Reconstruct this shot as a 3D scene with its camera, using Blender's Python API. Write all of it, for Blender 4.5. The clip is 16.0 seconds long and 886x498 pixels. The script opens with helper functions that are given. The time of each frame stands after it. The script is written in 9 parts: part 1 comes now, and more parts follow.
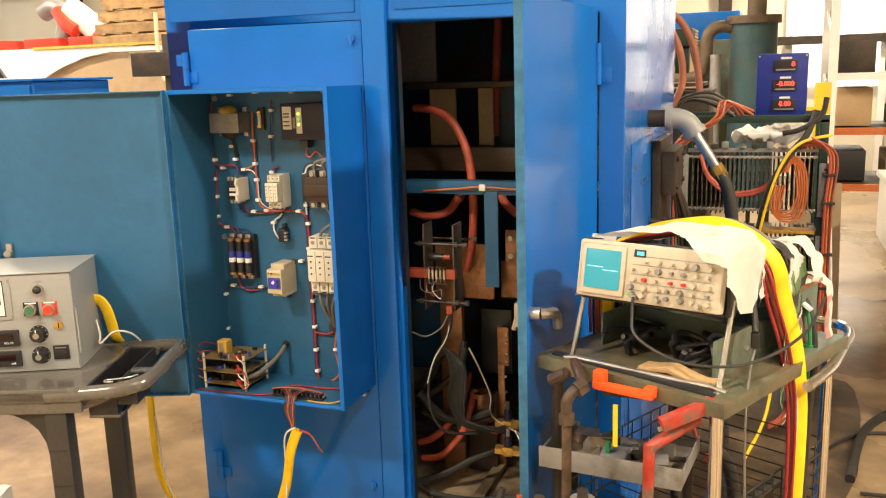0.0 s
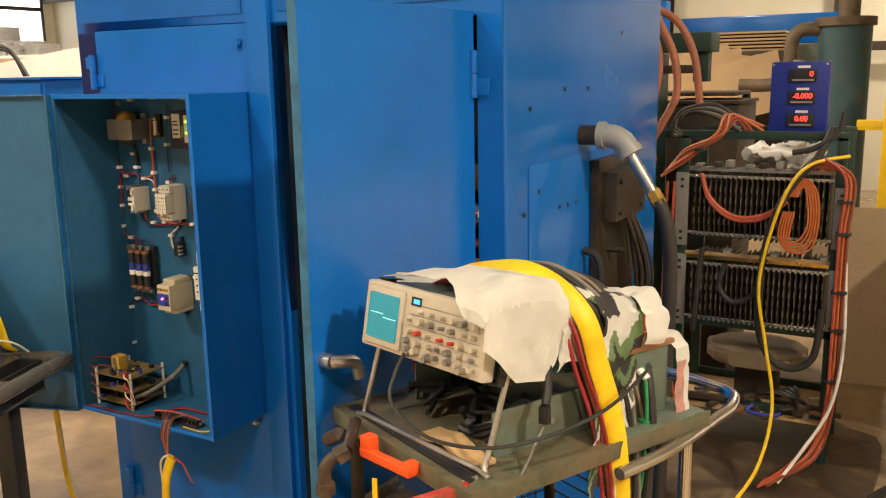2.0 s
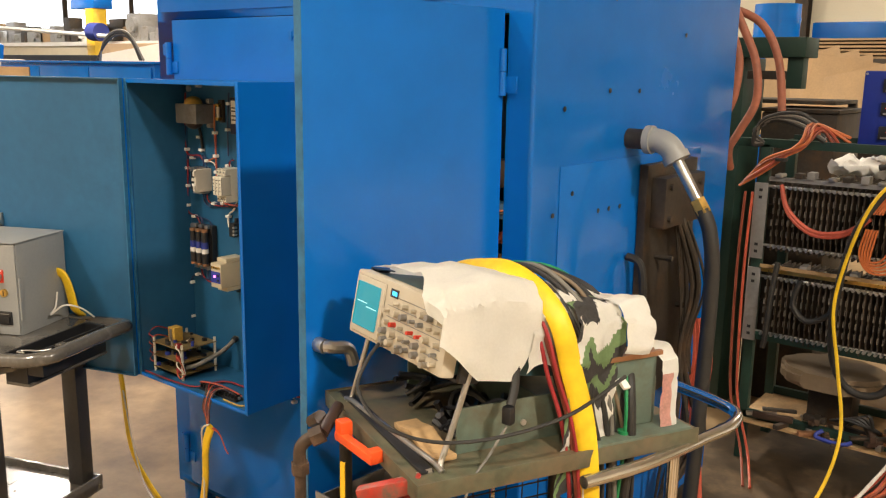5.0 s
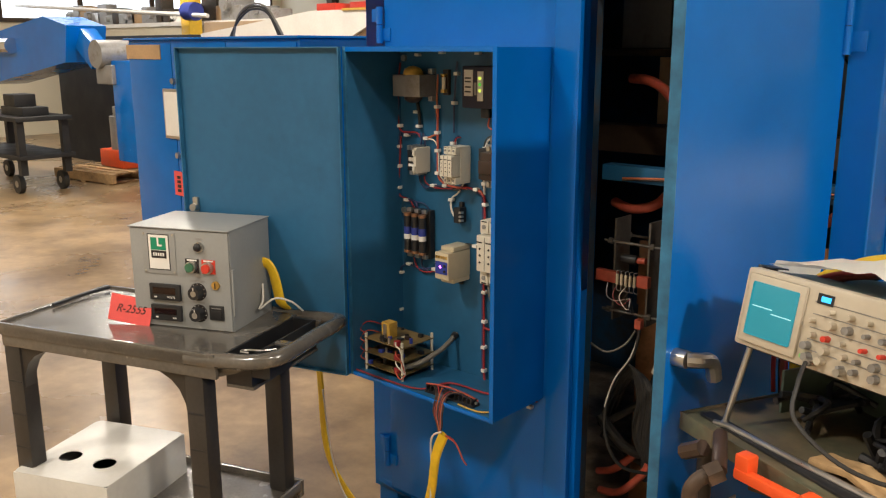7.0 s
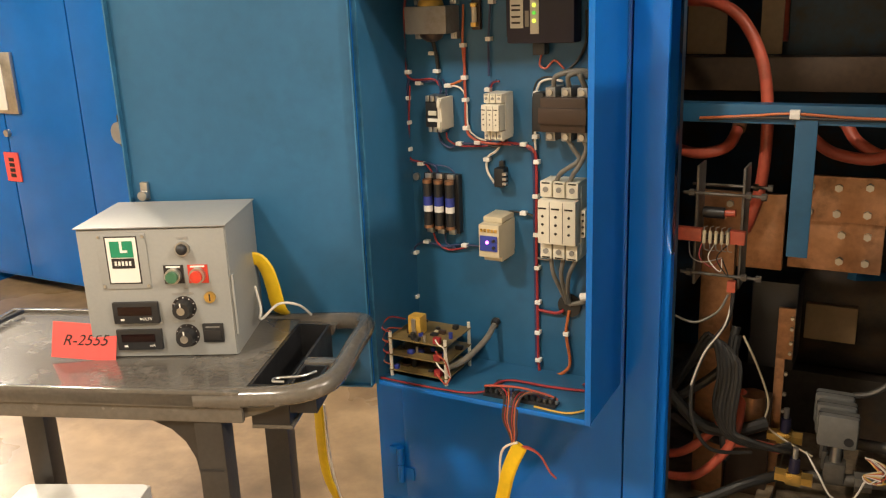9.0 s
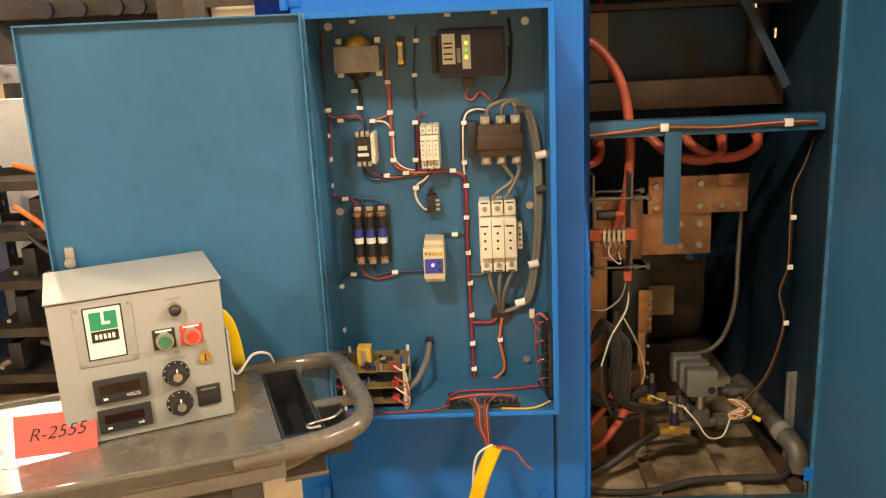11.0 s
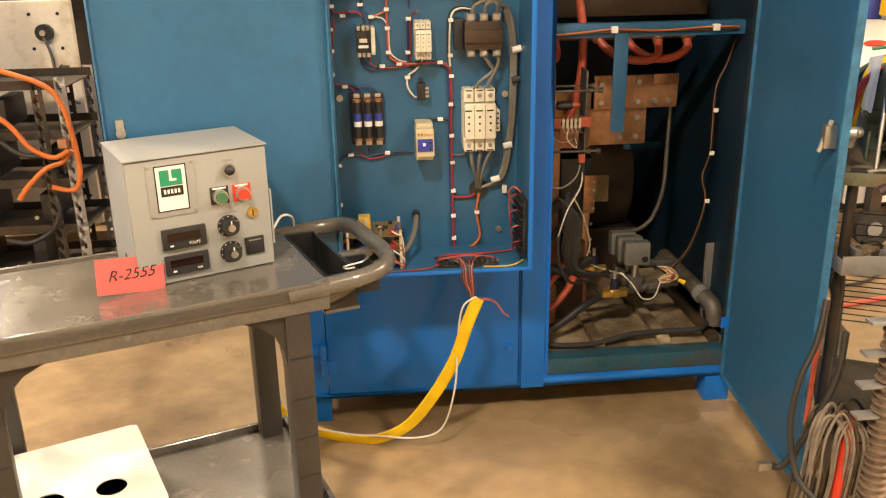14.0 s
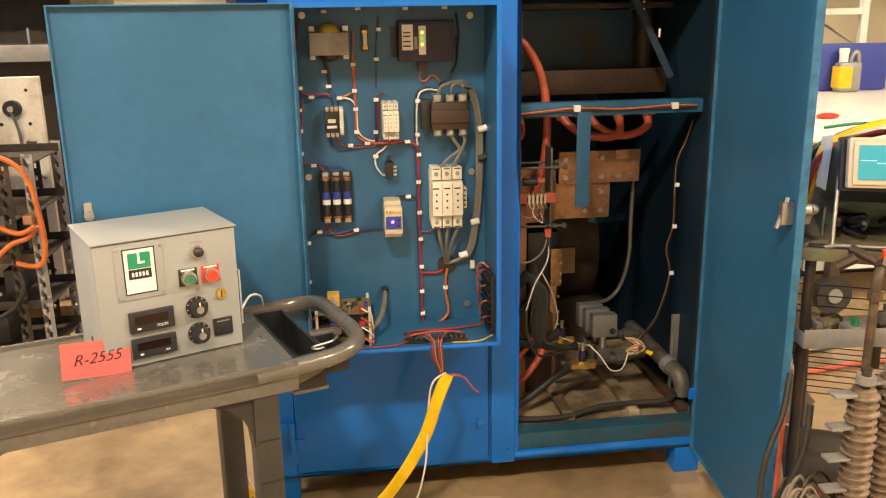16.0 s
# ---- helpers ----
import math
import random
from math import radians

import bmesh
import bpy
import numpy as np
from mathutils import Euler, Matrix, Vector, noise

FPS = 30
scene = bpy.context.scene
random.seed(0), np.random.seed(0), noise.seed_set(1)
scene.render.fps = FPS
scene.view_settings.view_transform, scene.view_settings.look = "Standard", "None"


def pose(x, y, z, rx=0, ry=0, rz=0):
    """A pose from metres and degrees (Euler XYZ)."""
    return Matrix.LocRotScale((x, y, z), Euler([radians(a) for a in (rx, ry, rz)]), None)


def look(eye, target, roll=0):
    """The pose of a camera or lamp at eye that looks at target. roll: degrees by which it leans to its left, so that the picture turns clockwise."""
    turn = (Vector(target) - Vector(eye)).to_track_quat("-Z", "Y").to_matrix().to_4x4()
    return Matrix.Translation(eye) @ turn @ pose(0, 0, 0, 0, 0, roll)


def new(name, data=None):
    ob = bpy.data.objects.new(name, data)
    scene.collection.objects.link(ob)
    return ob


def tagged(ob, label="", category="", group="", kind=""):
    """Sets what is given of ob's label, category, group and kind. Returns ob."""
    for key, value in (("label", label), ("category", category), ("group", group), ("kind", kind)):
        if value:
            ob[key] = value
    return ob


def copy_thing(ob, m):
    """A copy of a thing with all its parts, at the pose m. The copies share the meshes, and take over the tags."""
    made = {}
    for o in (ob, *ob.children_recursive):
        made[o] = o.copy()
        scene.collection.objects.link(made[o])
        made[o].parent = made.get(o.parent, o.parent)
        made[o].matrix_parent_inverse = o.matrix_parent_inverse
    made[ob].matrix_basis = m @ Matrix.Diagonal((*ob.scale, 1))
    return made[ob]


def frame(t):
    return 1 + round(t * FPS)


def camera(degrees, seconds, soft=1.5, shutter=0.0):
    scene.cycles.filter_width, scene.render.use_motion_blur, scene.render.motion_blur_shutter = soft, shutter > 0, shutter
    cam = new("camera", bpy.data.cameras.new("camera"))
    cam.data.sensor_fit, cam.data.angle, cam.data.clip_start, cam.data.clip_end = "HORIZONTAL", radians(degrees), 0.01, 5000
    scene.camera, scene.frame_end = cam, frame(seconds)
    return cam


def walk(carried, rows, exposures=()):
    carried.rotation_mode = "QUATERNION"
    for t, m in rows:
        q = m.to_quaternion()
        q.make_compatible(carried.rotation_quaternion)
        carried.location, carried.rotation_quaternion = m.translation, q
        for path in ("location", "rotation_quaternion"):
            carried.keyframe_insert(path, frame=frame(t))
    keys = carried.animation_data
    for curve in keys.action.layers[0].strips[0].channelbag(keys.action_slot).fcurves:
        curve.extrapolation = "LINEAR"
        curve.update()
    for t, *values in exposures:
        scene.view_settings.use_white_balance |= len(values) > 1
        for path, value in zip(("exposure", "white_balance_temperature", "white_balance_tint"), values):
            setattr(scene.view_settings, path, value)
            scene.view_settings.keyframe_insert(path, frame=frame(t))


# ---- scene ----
cam = camera(54.2, 16.0, soft=1.2)
PATH = [
    (0, (0.053, 0.044, 1.66), (-0.638, 1.878, 1.262), -1.8),
    (0.5, (0.257, 0.158, 1.67), (-0.513, 1.96, 1.271), -1.0),
    (1, (0.411, 0.274, 1.664), (-0.43, 2.044, 1.263), -0.4),
    (1.5, (0.505, 0.472, 1.664), (-0.369, 2.227, 1.271), -0.1),
    (2, (0.605, 0.595, 1.67), (-0.359, 2.303, 1.277), -1.0),
    (2.5, (0.76, 0.691, 1.678), (-0.373, 2.29, 1.28), 0.3),
    (3, (0.915, 0.752, 1.681), (-0.324, 2.274, 1.296), 0.6),
    (3.2, (0.943, 0.771, 1.681), (-0.317, 2.278, 1.304), 0.3),
    (5.3, (0.775, 0.704, 1.666), (-0.42, 2.257, 1.266), 0.8),
    (5.5, (0.72, 0.658, 1.66), (-0.478, 2.211, 1.265), 0.5),
    (6, (0.583, 0.622, 1.647), (-0.679, 2.121, 1.248), -0.2),
    (6.5, (0.379, 0.628, 1.639), (-0.918, 2.093, 1.223), -0.7),
    (7, (0.208, 0.611, 1.629), (-1.094, 2.061, 1.177), -0.1),
    (7.5, (0.001, 0.563, 1.626), (-1.256, 2.043, 1.148), -1.6),
    (8, (-0.204, 0.528, 1.606), (-1.358, 2.078, 1.091), -3.1),
    (8.5, (-0.397, 0.581, 1.583), (-1.455, 2.192, 1.048), -3.2),
    (9, (-0.6, 0.633, 1.575), (-1.511, 2.323, 1.013), -2.2),
    (9.5, (-0.782, 0.63, 1.585), (-1.494, 2.402, 0.99), -2.5),
    (9.7, (-0.899, 0.599, 1.599), (-1.469, 2.418, 0.995), -2.3),
    (11.8, (-1.516, 0.21, 1.614), (-1.459, 2.151, 1.14), -2.7),
    (12, (-1.571, 0.192, 1.61), (-1.466, 2.134, 1.14), -2.3),
    (12.5, (-1.636, 0.143, 1.606), (-1.468, 2.076, 1.121), -1.0),
    (13, (-1.641, 0.057, 1.598), (-1.473, 1.979, 1.073), -0.2),
    (13.5, (-1.627, -0.024, 1.588), (-1.459, 1.876, 0.987), -0.7),
    (14, (-1.635, -0.064, 1.571), (-1.469, 1.812, 0.897), -1.0),
    (14.5, (-1.635, -0.074, 1.573), (-1.461, 1.79, 0.87), -0.9),
    (15, (-1.635, -0.067, 1.571), (-1.446, 1.797, 0.873), -1.0),
    (15.5, (-1.635, -0.078, 1.598), (-1.43, 1.809, 0.97), -1.0),
    (16, (-1.635, -0.071, 1.61), (-1.39, 1.841, 1.077), -0.9),
]
walk(cam, [(t, look(eye, target, roll)) for t, eye, target, roll in PATH],
     exposures=[(0, 0.33, 7000, 10), (1.0, -0.13, 7000, 10), (2.0, -0.27, 7000, 10), (3.2, -0.15, 6900, 10), (5.3, -0.17, 6450, 10), (6.5, -0.47, 6200, 10), (7.5, -0.5, 6350, 10), (8.5, -0.1, 6600, 10), (9.0, 0.03, 6750, 10), (9.7, 0.24, 7150, 10), (11.8, 0.38, 7800, 12), (13.0, 0.40, 7750, 12), (14.5, 0.31, 7400, 12), (16.0, 0.36, 7300, 11)])

# ---- world and lamps ----
world = bpy.data.worlds.new("world")
scene.world = world
world.use_nodes = True
world.node_tree.nodes["Background"].inputs[0].default_value = (0.9, 0.95, 1.0, 1)
world.node_tree.nodes["Background"].inputs[1].default_value = 0.3

LAMPS = [(-6.5, -1.5, 280), (-2.6, -1.3, 240), (1.6, -1.0, 165), (4.4, 0.8, 500), (-6.5, 4.5, 280), (-2.6, 6.0, 220), (-11.0, 6.5, 280), (-11.0, 0.5, 280), (-6.5, 9.5, 280), (1.0, 11.5, 280)]
LAMP_Z = 5.2
for lx, ly, power in LAMPS:
    ld = bpy.data.lights.new("high_bay_light", "AREA")
    ld.shape, ld.size, ld.energy, ld.color = "DISK", 0.5, power, (1.0, 0.90, 0.755)
    lo = new("high_bay_light", ld)
    lo.matrix_world = look((lx, ly, LAMP_Z - 0.32), (lx, ly, 0))

# ---- materials ----
def material(name, color, rough=0.5, metal=0.0, var=0.15, scale=6.0, bump=0.05, fine=60.0, dirt=None, dirt_at=0.62, dirt_scale=2.5, coat=0.0, per_piece=0.0):
    """Two scales of noise in colour and roughness, fine relief, optional dirt patches."""
    m = bpy.data.materials.new(name)
    m.use_nodes = True
    nt = m.node_tree
    n, l = nt.nodes, nt.links
    b = n["Principled BSDF"]
    tc = n.new("ShaderNodeTexCoord")
    big, small = n.new("ShaderNodeTexNoise"), n.new("ShaderNodeTexNoise")
    big.inputs["Scale"].default_value, big.inputs["Detail"].default_value = scale, 5
    small.inputs["Scale"].default_value, small.inputs["Detail"].default_value = fine, 4
    for t in (big, small):
        l.new(tc.outputs["Object"], t.inputs["Vector"])
    ramp = n.new("ShaderNodeMapRange")
    ramp.inputs[1].default_value, ramp.inputs[2].default_value = 0.3, 0.7
    ramp.inputs[3].default_value, ramp.inputs[4].default_value = 1 - var, 1 + var
    l.new(big.outputs[0], ramp.inputs[0])
    ramp2 = n.new("ShaderNodeMapRange")
    ramp2.inputs[1].default_value, ramp2.inputs[2].default_value = 0.3, 0.7
    ramp2.inputs[3].default_value, ramp2.inputs[4].default_value = 1 - var * 0.5, 1 + var * 0.5
    l.new(small.outputs[0], ramp2.inputs[0])
    mul = n.new("ShaderNodeMath")
    mul.operation = "MULTIPLY"
    l.new(ramp.outputs[0], mul.inputs[0]), l.new(ramp2.outputs[0], mul.inputs[1])
    last = mul.outputs[0]
    if per_piece:
        oi = n.new("ShaderNodeObjectInfo")
        pr = n.new("ShaderNodeMapRange")
        pr.inputs[3].default_value, pr.inputs[4].default_value = 1 - per_piece, 1 + per_piece
        l.new(oi.outputs["Random"], pr.inputs[0])
        mul2 = n.new("ShaderNodeMath")
        mul2.operation = "MULTIPLY"
        l.new(last, mul2.inputs[0]), l.new(pr.outputs[0], mul2.inputs[1])
        last = mul2.outputs[0]
    col = n.new("ShaderNodeVectorMath")
    col.operation = "SCALE"
    col.inputs[0].default_value = color[:3]
    l.new(last, col.inputs["Scale"])
    out = col.outputs[0]
    if dirt:
        dn = n.new("ShaderNodeTexNoise")
        dn.inputs["Scale"].default_value, dn.inputs["Detail"].default_value, dn.inputs["Roughness"].default_value = dirt_scale, 8, 0.65
        l.new(tc.outputs["Object"], dn.inputs["Vector"])
        dr = n.new("ShaderNodeMapRange")
        dr.inputs[1].default_value, dr.inputs[2].default_value = dirt_at - 0.08, dirt_at + 0.12
        l.new(dn.outputs[0], dr.inputs[0])
        mix = n.new("ShaderNodeMix")
        mix.data_type = "RGBA"
        l.new(dr.outputs[0], mix.inputs[0])
        l.new(out, mix.inputs[6])
        mix.inputs[7].default_value = (*dirt, 1)
        out = mix.outputs[2]
    l.new(out, b.inputs["Base Color"])
    rr = n.new("ShaderNodeMapRange")
    rr.inputs[1].default_value, rr.inputs[2].default_value = 0.3, 0.7
    rr.inputs[3].default_value, rr.inputs[4].default_value = max(0.03, rough - 0.08), min(1, rough + 0.1)
    l.new(big.outputs[0], rr.inputs[0])
    l.new(rr.outputs[0], b.inputs["Roughness"])
    b.inputs["Metallic"].default_value = metal
    if coat:
        b.inputs["Coat Weight"].default_value, b.inputs["Coat Roughness"].default_value = coat, 0.12
    if bump:
        bp = n.new("ShaderNodeBump")
        bp.inputs["Strength"].default_value, bp.inputs["Distance"].default_value = bump, 0.004
        l.new(small.outputs[0], bp.inputs["Height"])
        l.new(bp.outputs[0], b.inputs["Normal"])
    return m


def glow(name, color, strength, base=(0.02, 0.02, 0.02)):
    m = bpy.data.materials.new(name)
    m.use_nodes = True
    b = m.node_tree.nodes["Principled BSDF"]
    b.inputs["Base Color"].default_value = (*base, 1)
    b.inputs["Emission Color"].default_value = (*color, 1)
    b.inputs["Emission Strength"].default_value = strength
    b.inputs["Roughness"].default_value = 0.3
    return m


BLUE = material("blue_gloss_paint", (0.003, 0.138, 0.54), 0.18, var=0.10, scale=1.6, bump=0.035, fine=7)
BLUE.node_tree.nodes["Principled BSDF"].inputs["Specular IOR Level"].default_value = 0.38
TEAL = material("teal_satin_paint", (0.020, 0.112, 0.235), 0.42, var=0.12, scale=2.2, bump=0.03, fine=30, dirt=(0.010, 0.075, 0.15), dirt_at=0.66, dirt_scale=2)
# Teal paint with brown dirt, darkened to put the bay's shade into its colour.
TEAL_SHADED_DIRTY = material("shaded_dirty_teal_paint", (0.008, 0.052, 0.10), 0.5, var=0.25, scale=4, dirt=(0.035, 0.022, 0.012), dirt_at=0.50, dirt_scale=5)
EDGE = material("worn_paint_edge", (0.026, 0.135, 0.265), 0.45, var=0.3, scale=20)
# Teal again, nearly black: the bay's inner shade is in this colour.
LINING = material("shaded_teal_lining", (0.003, 0.020, 0.042), 0.5, var=0.3, scale=3, dirt=(0.010, 0.012, 0.012), dirt_at=0.58, dirt_scale=4)
SILLPAINT = material("scuffed_teal_sill", (0.014, 0.085, 0.135), 0.45, var=0.3, scale=9, dirt=(0.07, 0.045, 0.025), dirt_at=0.55, dirt_scale=9)
CONCRETE = material("sealed_concrete", (0.32, 0.22, 0.122), 0.28, var=0.22, scale=0.9, bump=0.05, fine=14, dirt=(0.15, 0.10, 0.056), dirt_at=0.54, dirt_scale=1.3)
WALLPAINT = material("cream_wall_paint", (0.72, 0.66, 0.52), 0.7, var=0.06, scale=0.8)
CEILPAINT = material("ceiling_sheet", (0.75, 0.72, 0.64), 0.7, var=0.06, scale=0.8)
DARKSTEEL = material("dark_grimy_steel", (0.045, 0.036, 0.028), 0.55, metal=0.3, var=0.35, scale=8, dirt=(0.09, 0.05, 0.025), dirt_at=0.58, dirt_scale=6)
BLACK = material("black_plastic", (0.018, 0.018, 0.02), 0.42, var=0.15, scale=20)
RUBBER = material("black_rubber", (0.022, 0.021, 0.02), 0.55, var=0.2, scale=15)
CARTGREY = material("grey_structural_plastic", (0.105, 0.095, 0.083), 0.22, coat=0.7, var=0.18, scale=5, bump=0.12, fine=90, dirt=(0.22, 0.20, 0.18), dirt_at=0.66, dirt_scale=12)
GREYPAINT = material("grey_enamel", (0.30, 0.305, 0.30), 0.42, var=0.06, scale=4, bump=0.06, fine=120)
STEEL = material("bare_steel", (0.50, 0.48, 0.45), 0.35, metal=0.9, var=0.15, scale=12)
CHROME = material("chrome", (0.75, 0.75, 0.76), 0.12, metal=1.0, var=0.04, scale=12, bump=0)
BRASS = material("brass", (0.66, 0.44, 0.13), 0.32, metal=0.9, var=0.2, scale=25)
COPPER = material("oxidised_copper", (0.42, 0.22, 0.12), 0.42, metal=0.65, var=0.25, scale=7, dirt=(0.12, 0.07, 0.04), dirt_at=0.6, dirt_scale=9)
WHITEPL = material("off_white_plastic", (0.68, 0.64, 0.54), 0.45, var=0.06, scale=10)
CREAM = material("beige_plastic", (0.55, 0.48, 0.34), 0.45, var=0.06, scale=10)
PAPER = material("white_paper", (0.8, 0.78, 0.74), 0.7, var=0.03, scale=10)
RED = material("red_wire", (0.30, 0.024, 0.028), 0.45, var=0.15, scale=20)
WIREBLUE = material("dark_blue_wire", (0.03, 0.04, 0.11), 0.45, var=0.15, scale=20)
ORANGEW = material("orange_wire", (0.50, 0.135, 0.04), 0.45, var=0.12, scale=15)
HOSE = material("orange_red_hose", (0.46, 0.088, 0.052), 0.42, var=0.18, scale=9, dirt=(0.25, 0.06, 0.035), dirt_at=0.62, dirt_scale=12)
GREYWIRE = material("grey_cable", (0.16, 0.15, 0.13), 0.5, var=0.12, scale=15)
WHITEWIRE = material("white_wire", (0.72, 0.68, 0.62), 0.5, var=0.08, scale=15)
YELLOW = material("yellow_sleeve", (0.82, 0.53, 0.015), 0.5, var=0.12, scale=14)
YELLOWP = material("yellow_paint", (0.80, 0.50, 0.02), 0.4, var=0.12, scale=5, dirt=(0.3, 0.18, 0.02), dirt_at=0.68, dirt_scale=6)
GREENW = material("green_wire", (0.02, 0.25, 0.09), 0.45, var=0.12, scale=15)
REDCARD = material("fluorescent_red_card", (0.78, 0.10, 0.09), 0.6, var=0.05, scale=8)
INK = material("black_ink", (0.02, 0.015, 0.015), 0.6, var=0.1, scale=30, bump=0)
GREEN = material("green_print", (0.01, 0.25, 0.13), 0.5, var=0.05, scale=30, bump=0)
BTN_RED = material("red_button", (0.62, 0.05, 0.03), 0.35, var=0.08, scale=30)
BTN_GREEN = material("green_button", (0.05, 0.16, 0.09), 0.35, var=0.08, scale=30)
AMBER = material("amber_tape", (0.55, 0.34, 0.06), 0.4, var=0.15, scale=30)
BROWN = material("brown_phenolic", (0.045, 0.026, 0.018), 0.4, var=0.15, scale=20)
PCB = material("circuit_board", (0.17, 0.12, 0.045), 0.45, var=0.2, scale=60)
NAVY = material("navy_plastic", (0.016, 0.014, 0.04), 0.45, var=0.12, scale=20)
FUSEBLUE = material("blue_fuse_label", (0.03, 0.05, 0.30), 0.5, var=0.08, scale=30)
WOOD = material("pallet_wood", (0.42, 0.27, 0.13), 0.7, var=0.25, scale=9, bump=0.2, dirt=(0.2, 0.12, 0.06), dirt_at=0.6, dirt_scale=5, per_piece=0.2)
CARDBOARD = material("cardboard", (0.42, 0.28, 0.15), 0.75, var=0.12, scale=4, per_piece=0.2)
GREENP = material("grey_green_enamel", (0.11, 0.15, 0.118), 0.5, var=0.2, scale=6, dirt=(0.10, 0.085, 0.05), dirt_at=0.55, dirt_scale=8)
PIPEGREY = material("dull_dark_pipe", (0.12, 0.11, 0.098), 0.5, metal=0.4, var=0.25, scale=12, dirt=(0.06, 0.045, 0.03), dirt_at=0.58, dirt_scale=14)
GRIMYGREEN = material("grimy_green_steel", (0.085, 0.088, 0.055), 0.5, var=0.35, scale=9, dirt=(0.15, 0.11, 0.065), dirt_at=0.49, dirt_scale=8)
DULLRED = material("chipped_red_paint", (0.42, 0.035, 0.022), 0.45, var=0.3, scale=18, dirt=(0.13, 0.09, 0.065), dirt_at=0.52, dirt_scale=20)
DKGREEN = material("dark_green_paint", (0.012, 0.04, 0.03), 0.5, var=0.2, scale=6)
CANTEAL = material("blue_green_enamel", (0.035, 0.085, 0.10), 0.45, var=0.2, scale=4, dirt=(0.09, 0.065, 0.04), dirt_at=0.62, dirt_scale=4)
TOWEL = material("cream_cotton", (0.90, 0.88, 0.82), 0.9, var=0.04, scale=12, bump=0.15, fine=200)
PINK = material("pink_cotton", (0.74, 0.42, 0.36), 0.9, var=0.2, scale=25, bump=0.2, fine=200)
STRIPEG = material("lime_cotton", (0.25, 0.37, 0.17), 0.9, var=0.15, scale=14, bump=0.4, fine=200)
STRIPEK = material("charcoal_cotton", (0.085, 0.08, 0.078), 0.9, var=0.15, scale=14, bump=0.4, fine=200)
SCOPEB = material("beige_instrument_paint", (0.52, 0.46, 0.36), 0.45, var=0.06, scale=10)
PANELGREY = material("zinc_plate", (0.30, 0.295, 0.29), 0.45, metal=0.4, var=0.12, scale=9, dirt=(0.16, 0.13, 0.10), dirt_at=0.62, dirt_scale=8)
TANHOOD = material("tan_fibreboard", (0.36, 0.255, 0.15), 0.6, var=0.15, scale=2, dirt=(0.22, 0.15, 0.09), dirt_at=0.58, dirt_scale=2)
WHITEPANEL = material("stained_white_board", (0.84, 0.77, 0.62), 0.6, var=0.08, scale=4, dirt=(0.45, 0.28, 0.11), dirt_at=0.62, dirt_scale=3)
WHITEP = material("white_gloss_paint", (0.78, 0.76, 0.72), 0.4, var=0.06, scale=4)
WHITEBOX = material("translucent_white_plastic", (0.62, 0.60, 0.56), 0.4, var=0.06, scale=6)
OIL = material("oily_grit", (0.13, 0.092, 0.06), 0.35, var=0.5, scale=9, bump=0.4, fine=60, dirt=(0.42, 0.33, 0.22), dirt_at=0.50, dirt_scale=5)
TAN = material("tan_leatherette", (0.20, 0.145, 0.09), 0.6, var=0.1, scale=9)
ORANGEP = material("safety_orange_plastic", (0.85, 0.10, 0.02), 0.4, var=0.06, scale=9)
LED_RED = glow("red_digits", (1.0, 0.04, 0.03), 6)
LED_GREEN = glow("green_led", (0.2, 1.0, 0.1), 0.7)
LED_YEL = glow("yellow_led", (0.8, 1.0, 0.1), 1.5)
LED_MAG = glow("magenta_led", (0.9, 0.15, 0.9), 6)
SCREEN = glow("crt_screen", (0.0, 0.36, 0.46), 0.75, base=(0.03, 0.12, 0.13))
TRACE = glow("crt_trace", (0.5, 1.0, 0.95), 1.4)
LAMPGLOW = glow("lamp_lens", (1.0, 0.88, 0.72), 12)
SKYGLOW = glow("daylight_window", (0.95, 0.97, 1.0), 3.0)
DOORGLOW = glow("translucent_door", (1.0, 0.96, 0.90), 1.5, base=(0.6, 0.6, 0.58))


# ---- mesh helpers ----
ROOTS = {}


def thing(name, label, category, base=(0, 0, 0), yaw=0.0, group="", kind="", local=False):
    """An Empty at the base. local: the parts are given in its own axes, else in the world's."""
    e = new(name)
    e.empty_display_size = 0.05
    e.matrix_basis = pose(*base, 0, 0, yaw)
    ROOTS[e] = None if local else e.matrix_basis.inverted()
    return tagged(e, label, category, group, kind)


def root_of(o):
    while o.parent:
        o = o.parent
    return o


def finish(name, bm, mat, smooth=True):
    bmesh.ops.recalc_face_normals(bm, faces=bm.faces)
    me = bpy.data.meshes.new(name)
    if smooth:
        for f in bm.faces:
            f.smooth = True
        for e in bm.edges:
            if len(e.link_faces) == 2 and e.calc_face_angle(0) > 0.6:
                e.smooth = False
    bm.to_mesh(me)
    bm.free()
    for x in (mat if isinstance(mat, (list, tuple)) else [mat]):
        me.materials.append(x)
    return me


def part(name, bm, mat, parent, label="", smooth=True):
    inv = ROOTS.get(root_of(parent))
    if inv is not None:
        bm.transform(inv)
    o = new(name, finish(name, bm, mat, smooth))
    o.parent = parent
    if label:
        o["label"] = label
    return o


def solo(name, bm, mat, label, category, group="", kind="", smooth=True):
    """One mesh that is a whole thing; its origin goes to the middle of its base."""
    co = [v.co for v in bm.verts]
    b = Vector((sum(c.x for c in co) / len(co), sum(c.y for c in co) / len(co), min(c.z for c in co)))
    bm.transform(Matrix.Translation(-b))
    o = new(name, finish(name, bm, mat, smooth))
    o.location = b
    return tagged(o, label, category, group, kind)


def B():
    return bmesh.new()


